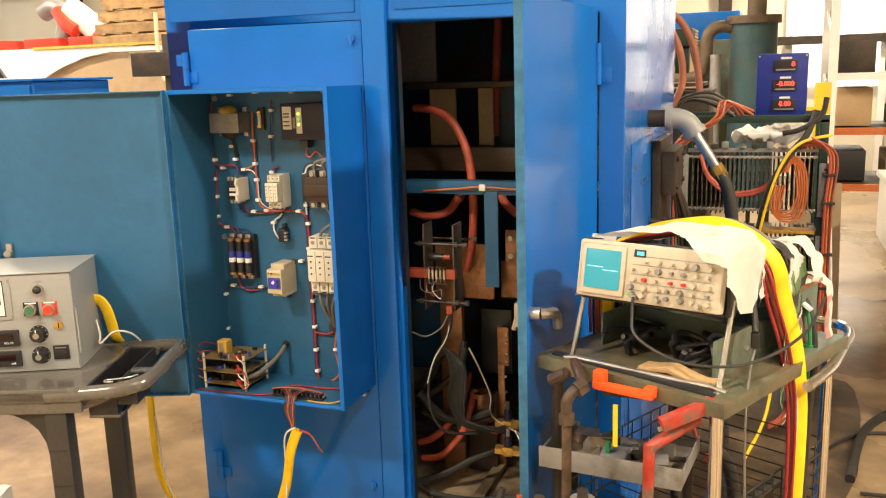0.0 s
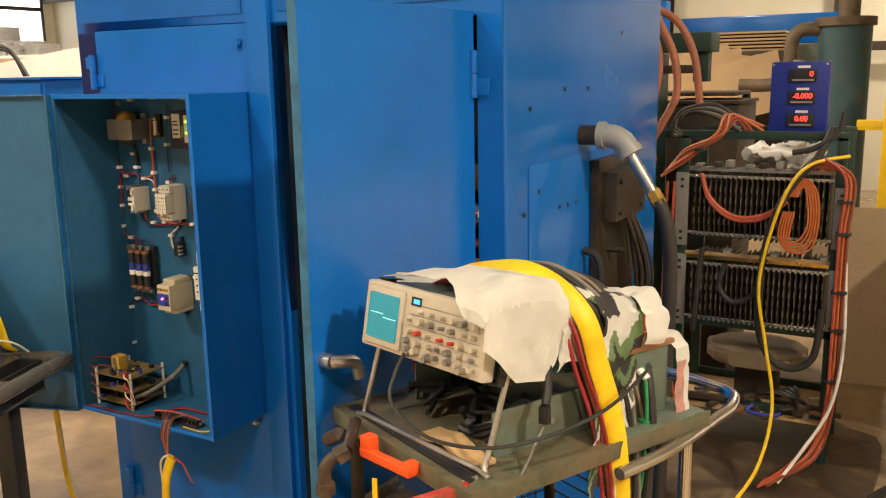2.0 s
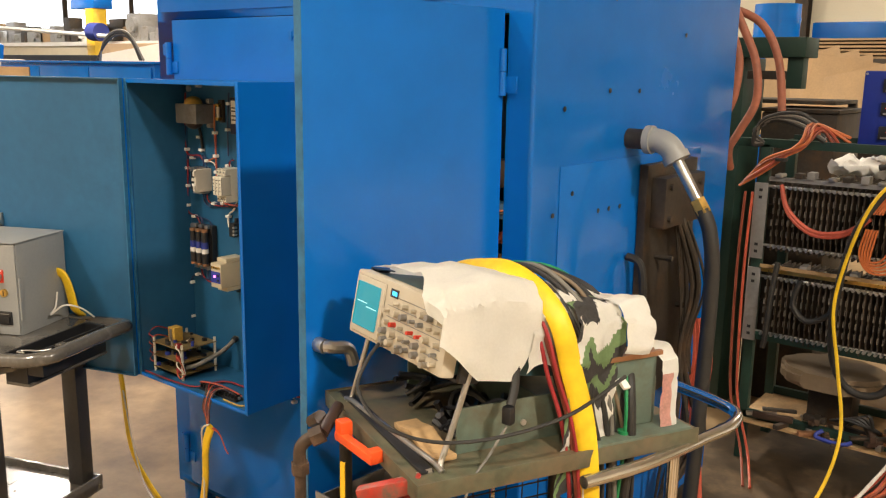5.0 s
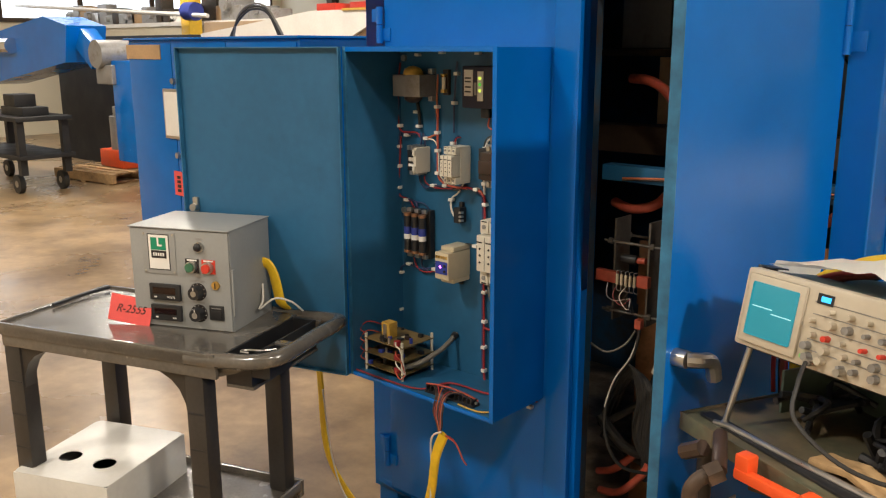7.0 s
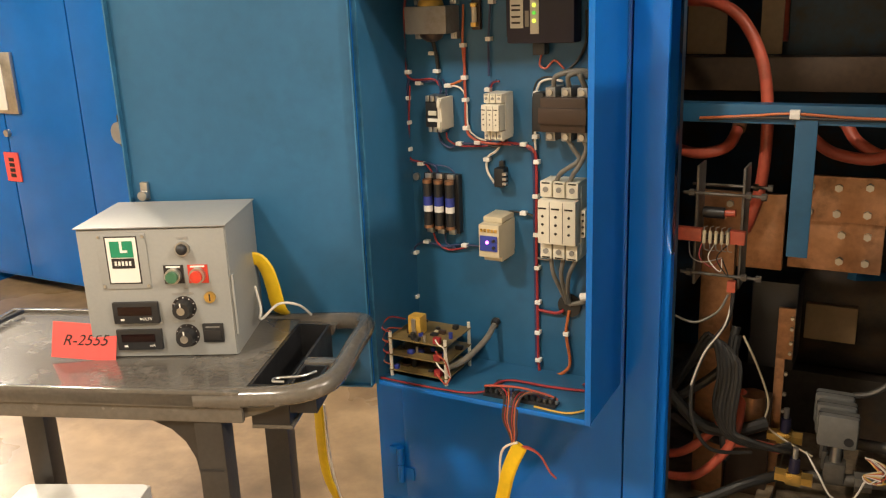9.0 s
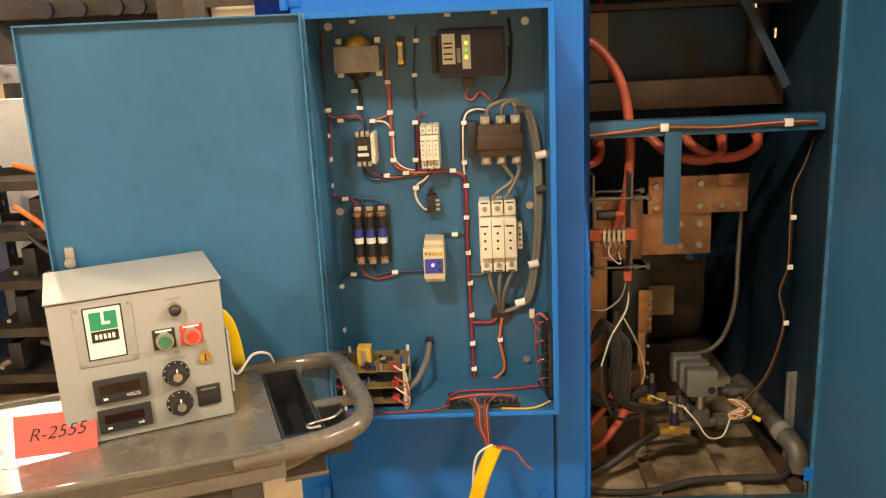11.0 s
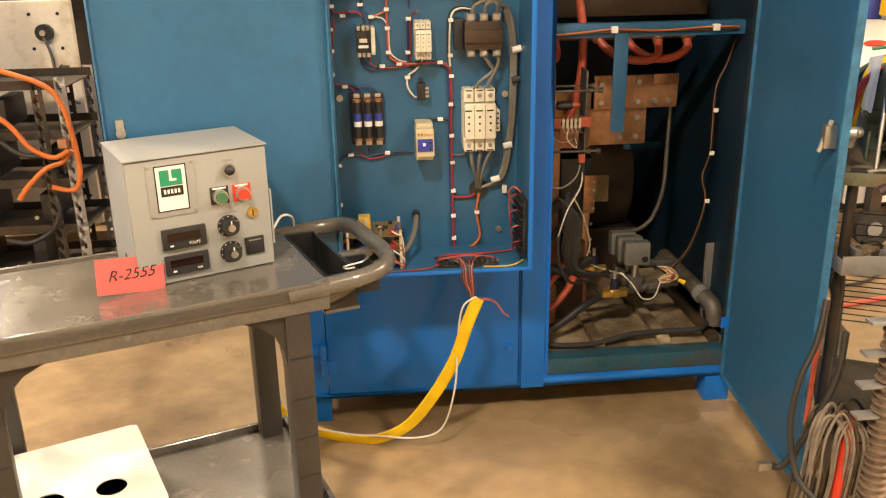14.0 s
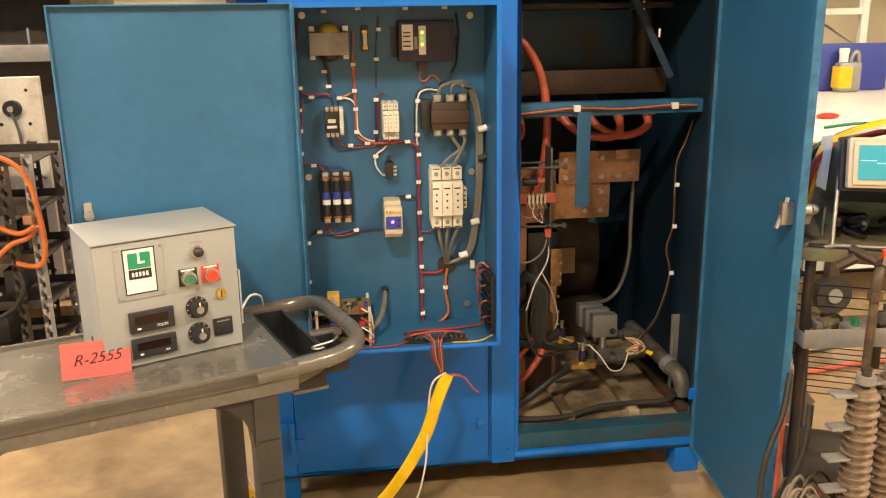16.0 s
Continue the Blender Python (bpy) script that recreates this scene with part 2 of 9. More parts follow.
def box(bm, x0, x1, y0, y1, z0, z1, bevel=0.0, m=None, mi=0):
    r = bmesh.ops.create_cube(bm, size=1)
    vs = r["verts"]
    mat = Matrix.Translation(((x0 + x1) / 2, (y0 + y1) / 2, (z0 + z1) / 2)) @ Matrix.Diagonal((abs(x1 - x0), abs(y1 - y0), abs(z1 - z0), 1))
    bmesh.ops.transform(bm, matrix=mat, verts=vs)
    fs = {f for v in vs for f in v.link_faces}
    for f in fs:
        f.material_index = mi
    if bevel:
        es = list({e for v in vs for e in v.link_edges})
        r = bmesh.ops.bevel(bm, geom=es, offset=bevel, segments=2, affect="EDGES", profile=0.6)
        vs = list({v for f in r["faces"] for v in f.verts} | {v for v in vs if v.is_valid})
    if m is not None:
        bmesh.ops.transform(bm, matrix=m, verts=[v for v in vs if v.is_valid])
    return bm


def cyl(bm, p0, p1, r, r2=None, n=16, mi=0):
    p0, p1 = Vector(p0), Vector(p1)
    d = p1 - p0
    m = Matrix.Translation((p0 + p1) / 2) @ d.to_track_quat("Z", "Y").to_matrix().to_4x4()
    k = bmesh.ops.create_cone(bm, cap_ends=True, segments=n, radius1=r, radius2=r if r2 is None else r2, depth=d.length, matrix=m)
    for f in {f for v in k["verts"] for f in v.link_faces}:
        f.material_index = mi
    return bm


def ball(bm, c, r, sx=1, sy=1, sz=1, n=12, mi=0):
    k = bmesh.ops.create_uvsphere(bm, u_segments=n, v_segments=max(6, n // 2), radius=r, matrix=Matrix.Translation(c) @ Matrix.Diagonal((sx, sy, sz, 1)))
    for f in {f for v in k["verts"] for f in v.link_faces}:
        f.material_index = mi
    return bm


def smooth_path(pts, per=6):
    pts = [Vector(p) for p in pts]
    if len(pts) < 3:
        return pts
    out = []
    for i in range(len(pts) - 1):
        a, b = pts[max(i - 1, 0)], pts[i]
        c, d = pts[i + 1], pts[min(i + 2, len(pts) - 1)]
        for k in range(per):
            t = k / per
            out.append(0.5 * (2 * b + (c - a) * t + (2 * a - 5 * b + 4 * c - d) * t * t + (3 * b - a - 3 * c + d) * t ** 3))
    out.append(pts[-1])
    return out


def sweep(bm, pts, r, n=8, per=6, wide=1.0, up=None, mi=0, taper=None):
    """A tube along a smooth line through pts; wide flattens it into a band across up."""
    path = smooth_path(pts, per)
    rings, prev = [], None
    for i, p in enumerate(path):
        t = (path[min(i + 1, len(path) - 1)] - path[max(i - 1, 0)]).normalized()
        if up is not None:
            side = t.cross(Vector(up))
        elif prev is None:
            side = t.cross(Vector((0, 0, 1)) if abs(t.z) < 0.9 else Vector((0, 1, 0)))
        else:
            side = prev - t * prev.dot(t)
        if side.length < 1e-5:
            side = prev if prev is not None else t.orthogonal()
        side.normalize()
        prev = side
        nor = side.cross(t)
        rr = r * (taper(i / (len(path) - 1)) if taper else 1)
        rings.append([bm.verts.new(p + side * (math.cos(2 * math.pi * k / n) * rr * wide) + nor * (math.sin(2 * math.pi * k / n) * rr)) for k in range(n)])
    for a, b in zip(rings, rings[1:]):
        for k in range(n):
            bm.faces.new((a[k], a[(k + 1) % n], b[(k + 1) % n], b[k])).material_index = mi
    bm.faces.new(rings[0]).material_index = mi
    bm.faces.new(list(reversed(rings[-1]))).material_index = mi
    return bm


def prism(bm, outline, z0, z1, mi=0):
    """An upright solid over a flat outline of (x, y)."""
    lo = [bm.verts.new((x, y, z0)) for x, y in outline]
    hi = [bm.verts.new((x, y, z1)) for x, y in outline]
    k = len(outline)
    fs = [bm.faces.new(hi), bm.faces.new(list(reversed(lo)))]
    fs += [bm.faces.new((lo[i], lo[(i + 1) % k], hi[(i + 1) % k], hi[i])) for i in range(k)]
    for f in fs:
        f.material_index = mi
    return bm


def rounded(x0, x1, y0, y1, r, n=5):
    out = []
    for cx, cy, a in ((x1 - r, y0 + r, -90), (x1 - r, y1 - r, 0), (x0 + r, y1 - r, 90), (x0 + r, y0 + r, 180)):
        for k in range(n + 1):
            t = radians(a + 90 * k / n)
            out.append((cx + r * math.cos(t), cy + r * math.sin(t)))
    return out


def plate_with_holes(bm, x0, x1, z0, z1, y0, y1, holes):
    """An upright sheet in x and z with rectangular openings (x0, x1, z0, z1) cut through."""
    xs = sorted({x0, x1, *[h[0] for h in holes], *[h[1] for h in holes]})
    zs = sorted({z0, z1, *[h[2] for h in holes], *[h[3] for h in holes]})
    for xa, xb in zip(xs, xs[1:]):
        for za, zb in zip(zs, zs[1:]):
            if not any(h[0] <= (xa + xb) / 2 <= h[1] and h[2] <= (za + zb) / 2 <= h[3] for h in holes):
                box(bm, xa, xb, y0, y1, za, zb)
    bmesh.ops.remove_doubles(bm, verts=bm.verts, dist=1e-5)
    return bm


def letters(name, text, size, m, mat, parent=None, label="", depth=0.0008):
    """Raised writing in the built-in font, turned into a mesh."""
    cu = bpy.data.curves.new(name, "FONT")
    cu.body, cu.size, cu.extrude, cu.align_x, cu.align_y = text, size, depth, "CENTER", "CENTER"
    o = bpy.data.objects.new(name, cu)
    scene.collection.objects.link(o)
    dg = bpy.context.evaluated_depsgraph_get()
    me = bpy.data.meshes.new_from_object(o.evaluated_get(dg))
    bpy.data.objects.remove(o)
    me.transform(m)
    if parent is not None:
        inv = ROOTS.get(root_of(parent))
        if inv is not None:
            me.transform(inv)
    me.materials.clear()
    me.materials.append(mat)
    t = new(name, me)
    t.parent = parent
    if label:
        t["label"] = label
    return t


# ---- building ----
X0, X1, Y0, Y1, HT = -17.0, 8.0, -6.0, 14.0, 5.6
solo("floor", box(B(), X0, X1, Y0, Y1, -0.2, 0), CONCRETE, "sealed tan concrete workshop floor with stains", "floor", kind="structure")
solo("ceiling", box(B(), X0, X1, Y0, Y1, HT, HT + 0.2), CEILPAINT, "pale workshop ceiling of metal sheet", "ceiling", kind="structure")
solo("wall_south", box(B(), X0, X1, Y0 - 0.2, Y0, 0, HT), WALLPAINT, "plain cream workshop wall", "wall", kind="structure")
solo("wall_west", box(B(), X0 - 0.2, X0, Y0, Y1, 0, HT), WALLPAINT, "plain cream workshop wall", "wall", kind="structure")
solo("wall_east", box(B(), X1, X1 + 0.2, Y0, Y1, 0, HT), WALLPAINT, "plain cream workshop wall", "wall", kind="structure")
solo("wall_north", box(B(), X0, X1, Y1, Y1 + 0.2, 0, HT), WALLPAINT, "cream workshop wall with steel columns before it", "wall", kind="structure")
for i, x in enumerate((-15, -12.6, -10.2, -7.8, -5.4, -3.0, -0.6, 1.8, 4.2)):
    bm = B()
    box(bm, x - 0.09, x + 0.09, Y1 - 0.22, Y1 - 0.2, 0, HT)
    box(bm, x - 0.09, x + 0.09, Y1 - 0.03, Y1 - 0.01, 0, HT)
    box(bm, x - 0.01, x + 0.01, Y1 - 0.2, Y1 - 0.03, 0, HT)
    solo("steel_column", bm, DARKSTEEL, "dark steel wall column of the workshop", "column", group="wall columns", kind="structure")
for z in (1.9, 3.4):
    solo("wall_girt", box(B(), X0, X1, Y1 - 0.3, Y1 - 0.23, z, z + 0.12), DARKSTEEL, "dark steel girt along the far wall", "girt", kind="structure")

for lx, ly, power in LAMPS:
    t = thing("high_bay_lamp", "round high-bay lamp hanging from the ceiling", "lamp", (lx, ly, LAMP_Z - 0.3), group="ceiling lamps")
    bm = cyl(B(), (lx, ly, LAMP_Z - 0.28), (lx, ly, LAMP_Z + 0.05), 0.30, 0.10, 20)
    part("shade", bm, STEEL, t)
    part("rod", cyl(B(), (lx, ly, LAMP_Z + 0.05), (lx, ly, HT), 0.015, n=8), STEEL, t)
    part("lens", cyl(B(), (lx, ly, LAMP_Z - 0.30), (lx, ly, LAMP_Z - 0.285), 0.27, n=20), LAMPGLOW, t, "glowing warm white lens")

# ---- the blue cabinet ----
FY = 2.576
CT = 2.35
CB = 3.98
cab = thing("electrical_cabinet", "tall bright blue steel electrical cabinet with open doors", "cabinet", (-1.1, 3.3, 0))
bm = B()
plate_with_holes(bm, -1.885, -0.335, 0.098, CT, FY, FY + 0.03, [(-1.80, -1.145, 0.115, 1.832), (-1.045, -0.405, 0.136, 1.817)])
part("front_frame", bm, BLUE, cab)
part("side_panel", box(B(), -0.365, -0.335, FY + 0.03, CB, 0.11, CT), BLUE, cab)
part("side_panel", box(B(), -1.885, -1.855, FY + 0.03, CB, 0.11, CT), BLUE, cab)
part("back_panel", box(B(), -1.855, -0.365, CB - 0.03, CB, 0.11, CT), TEAL_SHADED_DIRTY, cab, "dirty teal inside of the back, darkened for the bay's shade")
part("top_panel", box(B(), -1.885, -0.335, FY, CB, CT, CT + 0.02), BLUE, cab)
part("bottom_panel", box(B(), -1.855, -0.375, FY + 0.075, CB - 0.03, 0.15, 0.19), OIL, cab, "oily gritty cabinet floor")
part("inner_lining", box(B(), -0.372, -0.367, FY + 0.05, CB - 0.04, 0.191, CT - 0.02), LINING, cab, "dark teal inside of the side, shade put into its colour")
# opening edges
bm = B()
box(bm, -1.06, -1.045, FY + 0.0305, FY + 0.06, 0.197, 1.83)
box(bm, -0.405, -0.39, FY + 0.0305, FY + 0.06, 0.197, 1.83)
box(bm, -1.06, -0.39, FY + 0.03, FY + 0.06, 1.817, 1.84)
part("opening_lip", bm, TEAL_SHADED_DIRTY, cab, "worn teal lip round the opening")
part("sill", box(B(), -1.044, -0.406, FY + 0.004, FY + 0.074, 0.1365, 0.196, 0.003), SILLPAINT, cab, "scuffed teal sill")
bm = B()
box(bm, -1.142, -1.062, FY - 0.02, FY - 0.001, 0.105, CT, 0.004)
part("centre_post", bm, BLUE, cab)
for i, (x, y) in enumerate(((-1.84, FY + 0.06), (-0.43, FY + 0.04), (-1.84, CB - 0.08), (-0.43, CB - 0.08), (-1.13, FY + 0.3))):
    bm = B()
    box(bm, x - 0.045, x + 0.045, y - 0.04, y + 0.04, 0, 0.097, 0.004)
    part("leg", bm, BLUE if i < 2 else DARKSTEEL, cab)
part("lower_bolt", cyl(B(), (-1.12, FY - 0.028, 0.15), (-1.12, FY - 0.018, 0.15), 0.008, n=6), BLUE, cab)
part("lower_bolt", cyl(B(), (-1.085, FY - 0.028, 0.15), (-1.085, FY - 0.018, 0.15), 0.008, n=6), BLUE, cab)


def hinge(parent, x, y, z, mat=BLUE, h=0.11, r=0.011):
    h1 = part("hinge", cyl(B(), (x, y - r, z - h / 2), (x, y - r, z), r, n=12), mat, parent)
    bm = cyl(B(), (x, y - r, z + 0.002), (x, y - r, z + h / 2), r, n=12)
    box(bm, x - 0.04, x, y - 0.006, y - 0.001, z + 0.01, z + h / 2 - 0.006, 0.001)
    box(bm, x, x + 0.04, y - 0.006, y - 0.001, z - h / 2 + 0.006, z - 0.01, 0.001)
    part("hinge_leaf", bm, mat, parent)


ldoor = part("door", box(B(), -1.797, -1.149, FY - 0.006, FY + 0.02, 0.118, 1.829, 0.004), BLUE, cab, "tall closed blue door behind the control enclosure")
for z in (1.70, 0.255):
    hinge(ldoor, -1.808, FY - 0.004, z)
for z in (1.776, 0.262):
    part("lock", cyl(B(), (-1.182, FY - 0.016, z), (-1.182, FY - 0.005, z), 0.012, n=14), BLUE, ldoor)
    part("lock_latch", box(B(), -1.187, -1.177, FY - 0.020, FY - 0.015, z - 0.02, z + 0.008, 0.002), BLUE, ldoor)
for x0, x1 in ((-1.885, -1.15), (-1.055, -0.335)):
    part("header_panel", box(B(), x0 + 0.02, x1 - 0.02, FY - 0.004, FY - 0.0005, 1.856, CT - 0.03, 0.002), BLUE, cab)

# swung-open right door: from its hinge line to its free edge
HX, HY, DX, DY = -0.412, 2.562, -0.458, 1.926
dyaw = math.degrees(math.atan2(DY - HY, DX - HX))
dm = pose(HX, HY, 0, 0, 0, dyaw)
DW = math.hypot(DX - HX, DY - HY)


def tm(bm, m):
    bm.transform(m)
    return bm


bm = box(B(), 0.0, DW, 0.000, 0.004, 0.105, 1.825)
rdoor = part("door", tm(bm, dm), BLUE, cab, "open blue door with teal inside")
bm = box(B(), 0.003, DW - 0.003, -0.006, -0.0005, 0.108, 1.822)
part("inner_face", tm(bm, dm), TEAL, rdoor, "satin teal inner face of the door")
bm = B()
box(bm, 0.0, 0.004, -0.017, -0.0065, 0.105, 1.825)
box(bm, DW - 0.004, DW, -0.017, -0.0065, 0.105, 1.825)
box(bm, 0.004, DW - 0.004, -0.017, -0.0065, 0.105, 0.109)
box(bm, 0.004, DW - 0.004, -0.017, -0.0065, 1.821, 1.825)
part("door_flange", tm(bm, dm), EDGE, rdoor, "worn lighter door edge")
part("edge_strip", tm(box(B(), DW + 0.0002, DW + 0.002, -0.017, 0.0045, 0.105, 1.825), dm), EDGE, rdoor)
for z in (1.672, 0.28):
    hinge(rdoor, -0.405, FY - 0.012, z, h=0.115, r=0.010)
# handle and latch near the free edge
bm = cyl(B(), (DW - 0.030, 0.004, 1.10), (DW - 0.030, 0.03, 1.10), 0.016, n=14)
hd = part("handle", tm(bm, dm), STEEL, rdoor, "bare metal lever handle")
bm = B()
sweep(bm, [(DW - 0.030, 0.03, 1.10), (DW - 0.04, 0.045, 1.10), (DW - 0.075, 0.05, 1.09), (DW - 0.09, 0.05, 1.055)], 0.014, 10)
part("handle_grip", tm(bm, dm), STEEL, hd)
bm = box(B(), DW - 0.06, DW - 0.035, -0.04, -0.007, 1.06, 1.12, 0.004)
cyl(bm, (DW - 0.048, -0.045, 1.05), (DW - 0.048, -0.02, 1.13), 0.007, n=8)
part("latch", tm(bm, dm), STEEL, rdoor, "bare metal inner latch")

# cabinet side: seam panel, stub pipe, plate
t = cab
bm = box(B(), -0.3345, -0.3315, 2.735, 3.70, 0.30, 1.428, 0.001)
part("side_cover", bm, BLUE, cab)
for y, z in ((2.99, 1.626), (3.18, 1.624), (2.74, 1.58), (2.955, 1.285), (3.02, 1.284), (3.09, 1.283), (2.80, 1.35), (3.5, 1.30), (3.5, 1.8), (3.0, 1.88), (2.70, 1.30)):
    part("knockout", cyl(B(), (-0.331, y, z), (-0.3295, y, z), 0.007, n=10), BLACK, cab)
stub = thing("pipe_elbow", "grey cast conduit elbow with steel tube on a stub pipe", "conduit", (-0.30, 3.13, 1.45))
part("stub", cyl(B(), (-0.334, 3.13, 1.484), (-0.272, 3.13, 1.484), 0.030, n=18), DARKSTEEL, stub, "rusty stub pipe")
bm = B()
sweep(bm, [(-0.272, 3.13, 1.484), (-0.232, 3.13, 1.482), (-0.20, 3.13, 1.465), (-0.18, 3.13, 1.435)], 0.035, 14, wide=1.0)
part("elbow", bm, GREYPAINT, stub)
part("collar", cyl(B(), (-0.275, 3.13, 1.484), (-0.255, 3.13, 1.484), 0.042, n=18), GREYPAINT, stub)
part("collar", cyl(B(), (-0.186, 3.13, 1.445), (-0.174, 3.13, 1.427), 0.040, n=18), GREYPAINT, stub)
part("steel_tube", cyl(B(), (-0.18, 3.13, 1.436), (-0.105, 3.13, 1.318), 0.017, n=14), STEEL, stub)
part("brass_nut", cyl(B(), (-0.108, 3.13, 1.322), (-0.083, 3.13, 1.283), 0.023, n=6), BRASS, stub)
bm = sweep(B(), [(-0.09, 3.13, 1.294), (-0.06, 3.13, 1.22), (-0.045, 3.13, 1.05), (-0.05, 3.12, 0.6), (-0.05, 3.10, 0.15), (-0.02, 3.2, 0.03), (0.15, 3.5, 0.022)], 0.022, 12)
solo("black_hose", bm, RUBBER, "thick black rubber hose running down to the floor", "hose")
bm = B()
box(bm, -0.329, -0.30, 3.21, 3.60, 0.62, 1.40, 0.004)
box(bm, -0.30, -0.25, 3.24, 3.55, 1.20, 1.36, 0.006)
for y, z in ((3.27, 1.33), (3.5, 1.33), (3.27, 1.23), (3.5, 1.23), (3.3, 1.1), (3.5, 0.9)):
    cyl(bm, (-0.30, y, z), (-0.24, y, z), 0.010, n=8)
solo("terminal_plate", bm, DARKSTEEL, "dark oily bolted plate on the side of the cabinet", "plate")
t = thing("hanging_cables", "dirty dark cables hanging from the terminal plate", "cable", (-0.25, 3.4, 0.2))
for k in range(7):
    y = 3.36 + 0.03 * (k % 4)
    part("cable", sweep(B(), [(-0.27, y, 1.25), (-0.25 + 0.01 * k, y + 0.04, 1.0), (-0.24, y + 0.05, 0.75), (-0.25 + 0.012 * k, y + 0.02 * k, 0.45), (-0.27, y, 0.2)], 0.005 + 0.003 * (k % 3), 8), DARKSTEEL, t)
bm = sweep(B(), [(-0.325, 3.15, 1.12), (-0.28, 3.15, 1.10), (-0.27, 3.16, 1.0), (-0.29, 3.2, 0.8), (-0.28, 3.3, 0.6)], 0.013, 8)
solo("black_cable", bm, RUBBER, "black cable looping out of the cabinet side", "cable")
t = thing("copper_cable_loops", "loops of reddish brown cable beside the cabinet", "cable", (-0.2, 3.5, 0.2))
for k in range(5):
    part("loop", sweep(B(), [(-0.25 + 0.014 * k, 3.55, 0.85), (-0.22 + 0.014 * k, 3.5, 0.7), (-0.24 + 0.016 * k, 3.48, 0.5), (-0.20, 3.5 + 0.02 * k, 0.28), (-0.16, 3.55, 0.12), (-0.12 + 0.01 * k, 3.6, 0.012)], 0.008, 6), HOSE, t)

# ---- control enclosure on the left door ----
EX0, EX1, EY, EZ0, EZ1 = -1.727, -1.157, 2.335, 0.632, 1.632
EB = FY - 0.008
enc = thing("control_enclosure", "open blue steel control enclosure mounted on the cabinet door", "control box", (-1.44, 2.45, EZ0))
part("back_plate", box(B(), EX0 + 0.003, EX1 - 0.003, EB - 0.006, EB, EZ0 + 0.003, EZ1 - 0.003), TEAL, enc, "teal mounting plate")
for nm, a in (("side_wall", (EX0, EX0 + 0.003, EY, EB, EZ0, EZ1)), ("side_wall", (EX1 - 0.003, EX1, EY, EB, EZ0, EZ1)), ("top_wall", (EX0 + 0.003, EX1 - 0.003, EY, EB, EZ1 - 0.003, EZ1)), ("bottom_wall", (EX0 + 0.003, EX1 - 0.003, EY, EB, EZ0, EZ0 + 0.003))):
    part(nm, box(B(), *a), BLUE, enc)
for a in ((EX0 + 0.0035, EX0 + 0.006, EY + 0.006, EB - 0.006, EZ0 + 0.006, EZ1 - 0.006), (EX1 - 0.006, EX1 - 0.0035, EY + 0.006, EB - 0.006, EZ0 + 0.006, EZ1 - 0.006), (EX0 + 0.006, EX1 - 0.006, EY + 0.006, EB - 0.006, EZ0 + 0.0035, EZ0 + 0.006), (EX0 + 0.006, EX1 - 0.006, EY + 0.006, EB - 0.006, EZ1 - 0.006, EZ1 - 0.0035)):
    part("lining", box(B(), *a), TEAL, enc, "teal painted inside")
bm = B()
part("hinge_rim", box(B(), EX0 - 0.002, EX0 + 0.012, EY - 0.005, EY, EZ0 - 0.002, EZ1 + 0.002, 0.001), EDGE, enc, "worn teal rim at the hinges")
box(bm, EX1 - 0.012, EX1 + 0.002, EY - 0.005, EY, EZ0 - 0.002, EZ1 + 0.002, 0.001)
box(bm, EX0 + 0.012, EX1 - 0.012, EY - 0.005, EY, EZ1 - 0.012, EZ1 + 0.002, 0.001)
box(bm, EX0 + 0.012, EX1 - 0.012, EY - 0.005, EY, EZ0 - 0.002, EZ0 + 0.010, 0.001)
part("rim", bm, BLUE, enc, "folded blue rim")
# door of the enclosure, swung back
BX, BY = -2.29, 2.145
byaw = math.degrees(math.atan2(BY - EY, BX - EX0))
bmx = pose(EX0 + 0.004, EY - 0.007, 0, 0, 0, byaw)
BW = math.hypot(BX - EX0, BY - EY)
ed = part("door", tm(box(B(), 0.004, BW, -0.004, 0.0, EZ0 - 0.002, EZ1 + 0.002), bmx), BLUE, enc, "swung-back door with teal inside")
part("inner_face", tm(box(B(), 0.006, BW - 0.002, 0.0005, 0.004, EZ0, EZ1), bmx), TEAL, ed, "satin teal inner face")
bm = B()
box(bm, 0.004, 0.008, 0.0045, 0.02, EZ0 - 0.002, EZ1 + 0.002)
box(bm, BW - 0.004, BW, 0.0045, 0.02, EZ0 - 0.002, EZ1 + 0.002)
box(bm, 0.008, BW - 0.004, 0.0045, 0.02, EZ1 - 0.002, EZ1 + 0.002)
box(bm, 0.008, BW - 0.004, 0.0045, 0.02, EZ0 - 0.002, EZ0 + 0.002)
part("door_flange", tm(bm, bmx), EDGE, ed)
bm = box(B(), BW - 0.050, BW - 0.030, 0.0045, 0.016, 1.115, 1.16, 0.003)
cyl(bm, (BW - 0.04, 0.016, 1.128), (BW - 0.04, 0.030, 1.128), 0.012, n=12)
part("latch", tm(bm, bmx), STEEL, ed, "small metal cam latch")
for (x, z) in ((-1.70, 1.60), (-1.207, 1.592), (-1.707, 1.125), (-1.205, 1.123), (-1.222, 0.69)):
    part("bolt", cyl(B(), (x, EB - 0.014, z), (x, EB - 0.006, z), 0.010, n=12), STEEL, enc)

# ---- devices inside the enclosure ----
YB = EB - 0.007


def dev(name, label, category, x0, x1, z0, z1, depth=0.05):
    return thing(name, label, category, ((x0 + x1) / 2, YB, z0))


def screw(bm, x, y, z, r=0.004):
    cyl(bm, (x, y + 0.002, z), (x, y - 0.002, z), r, n=8)


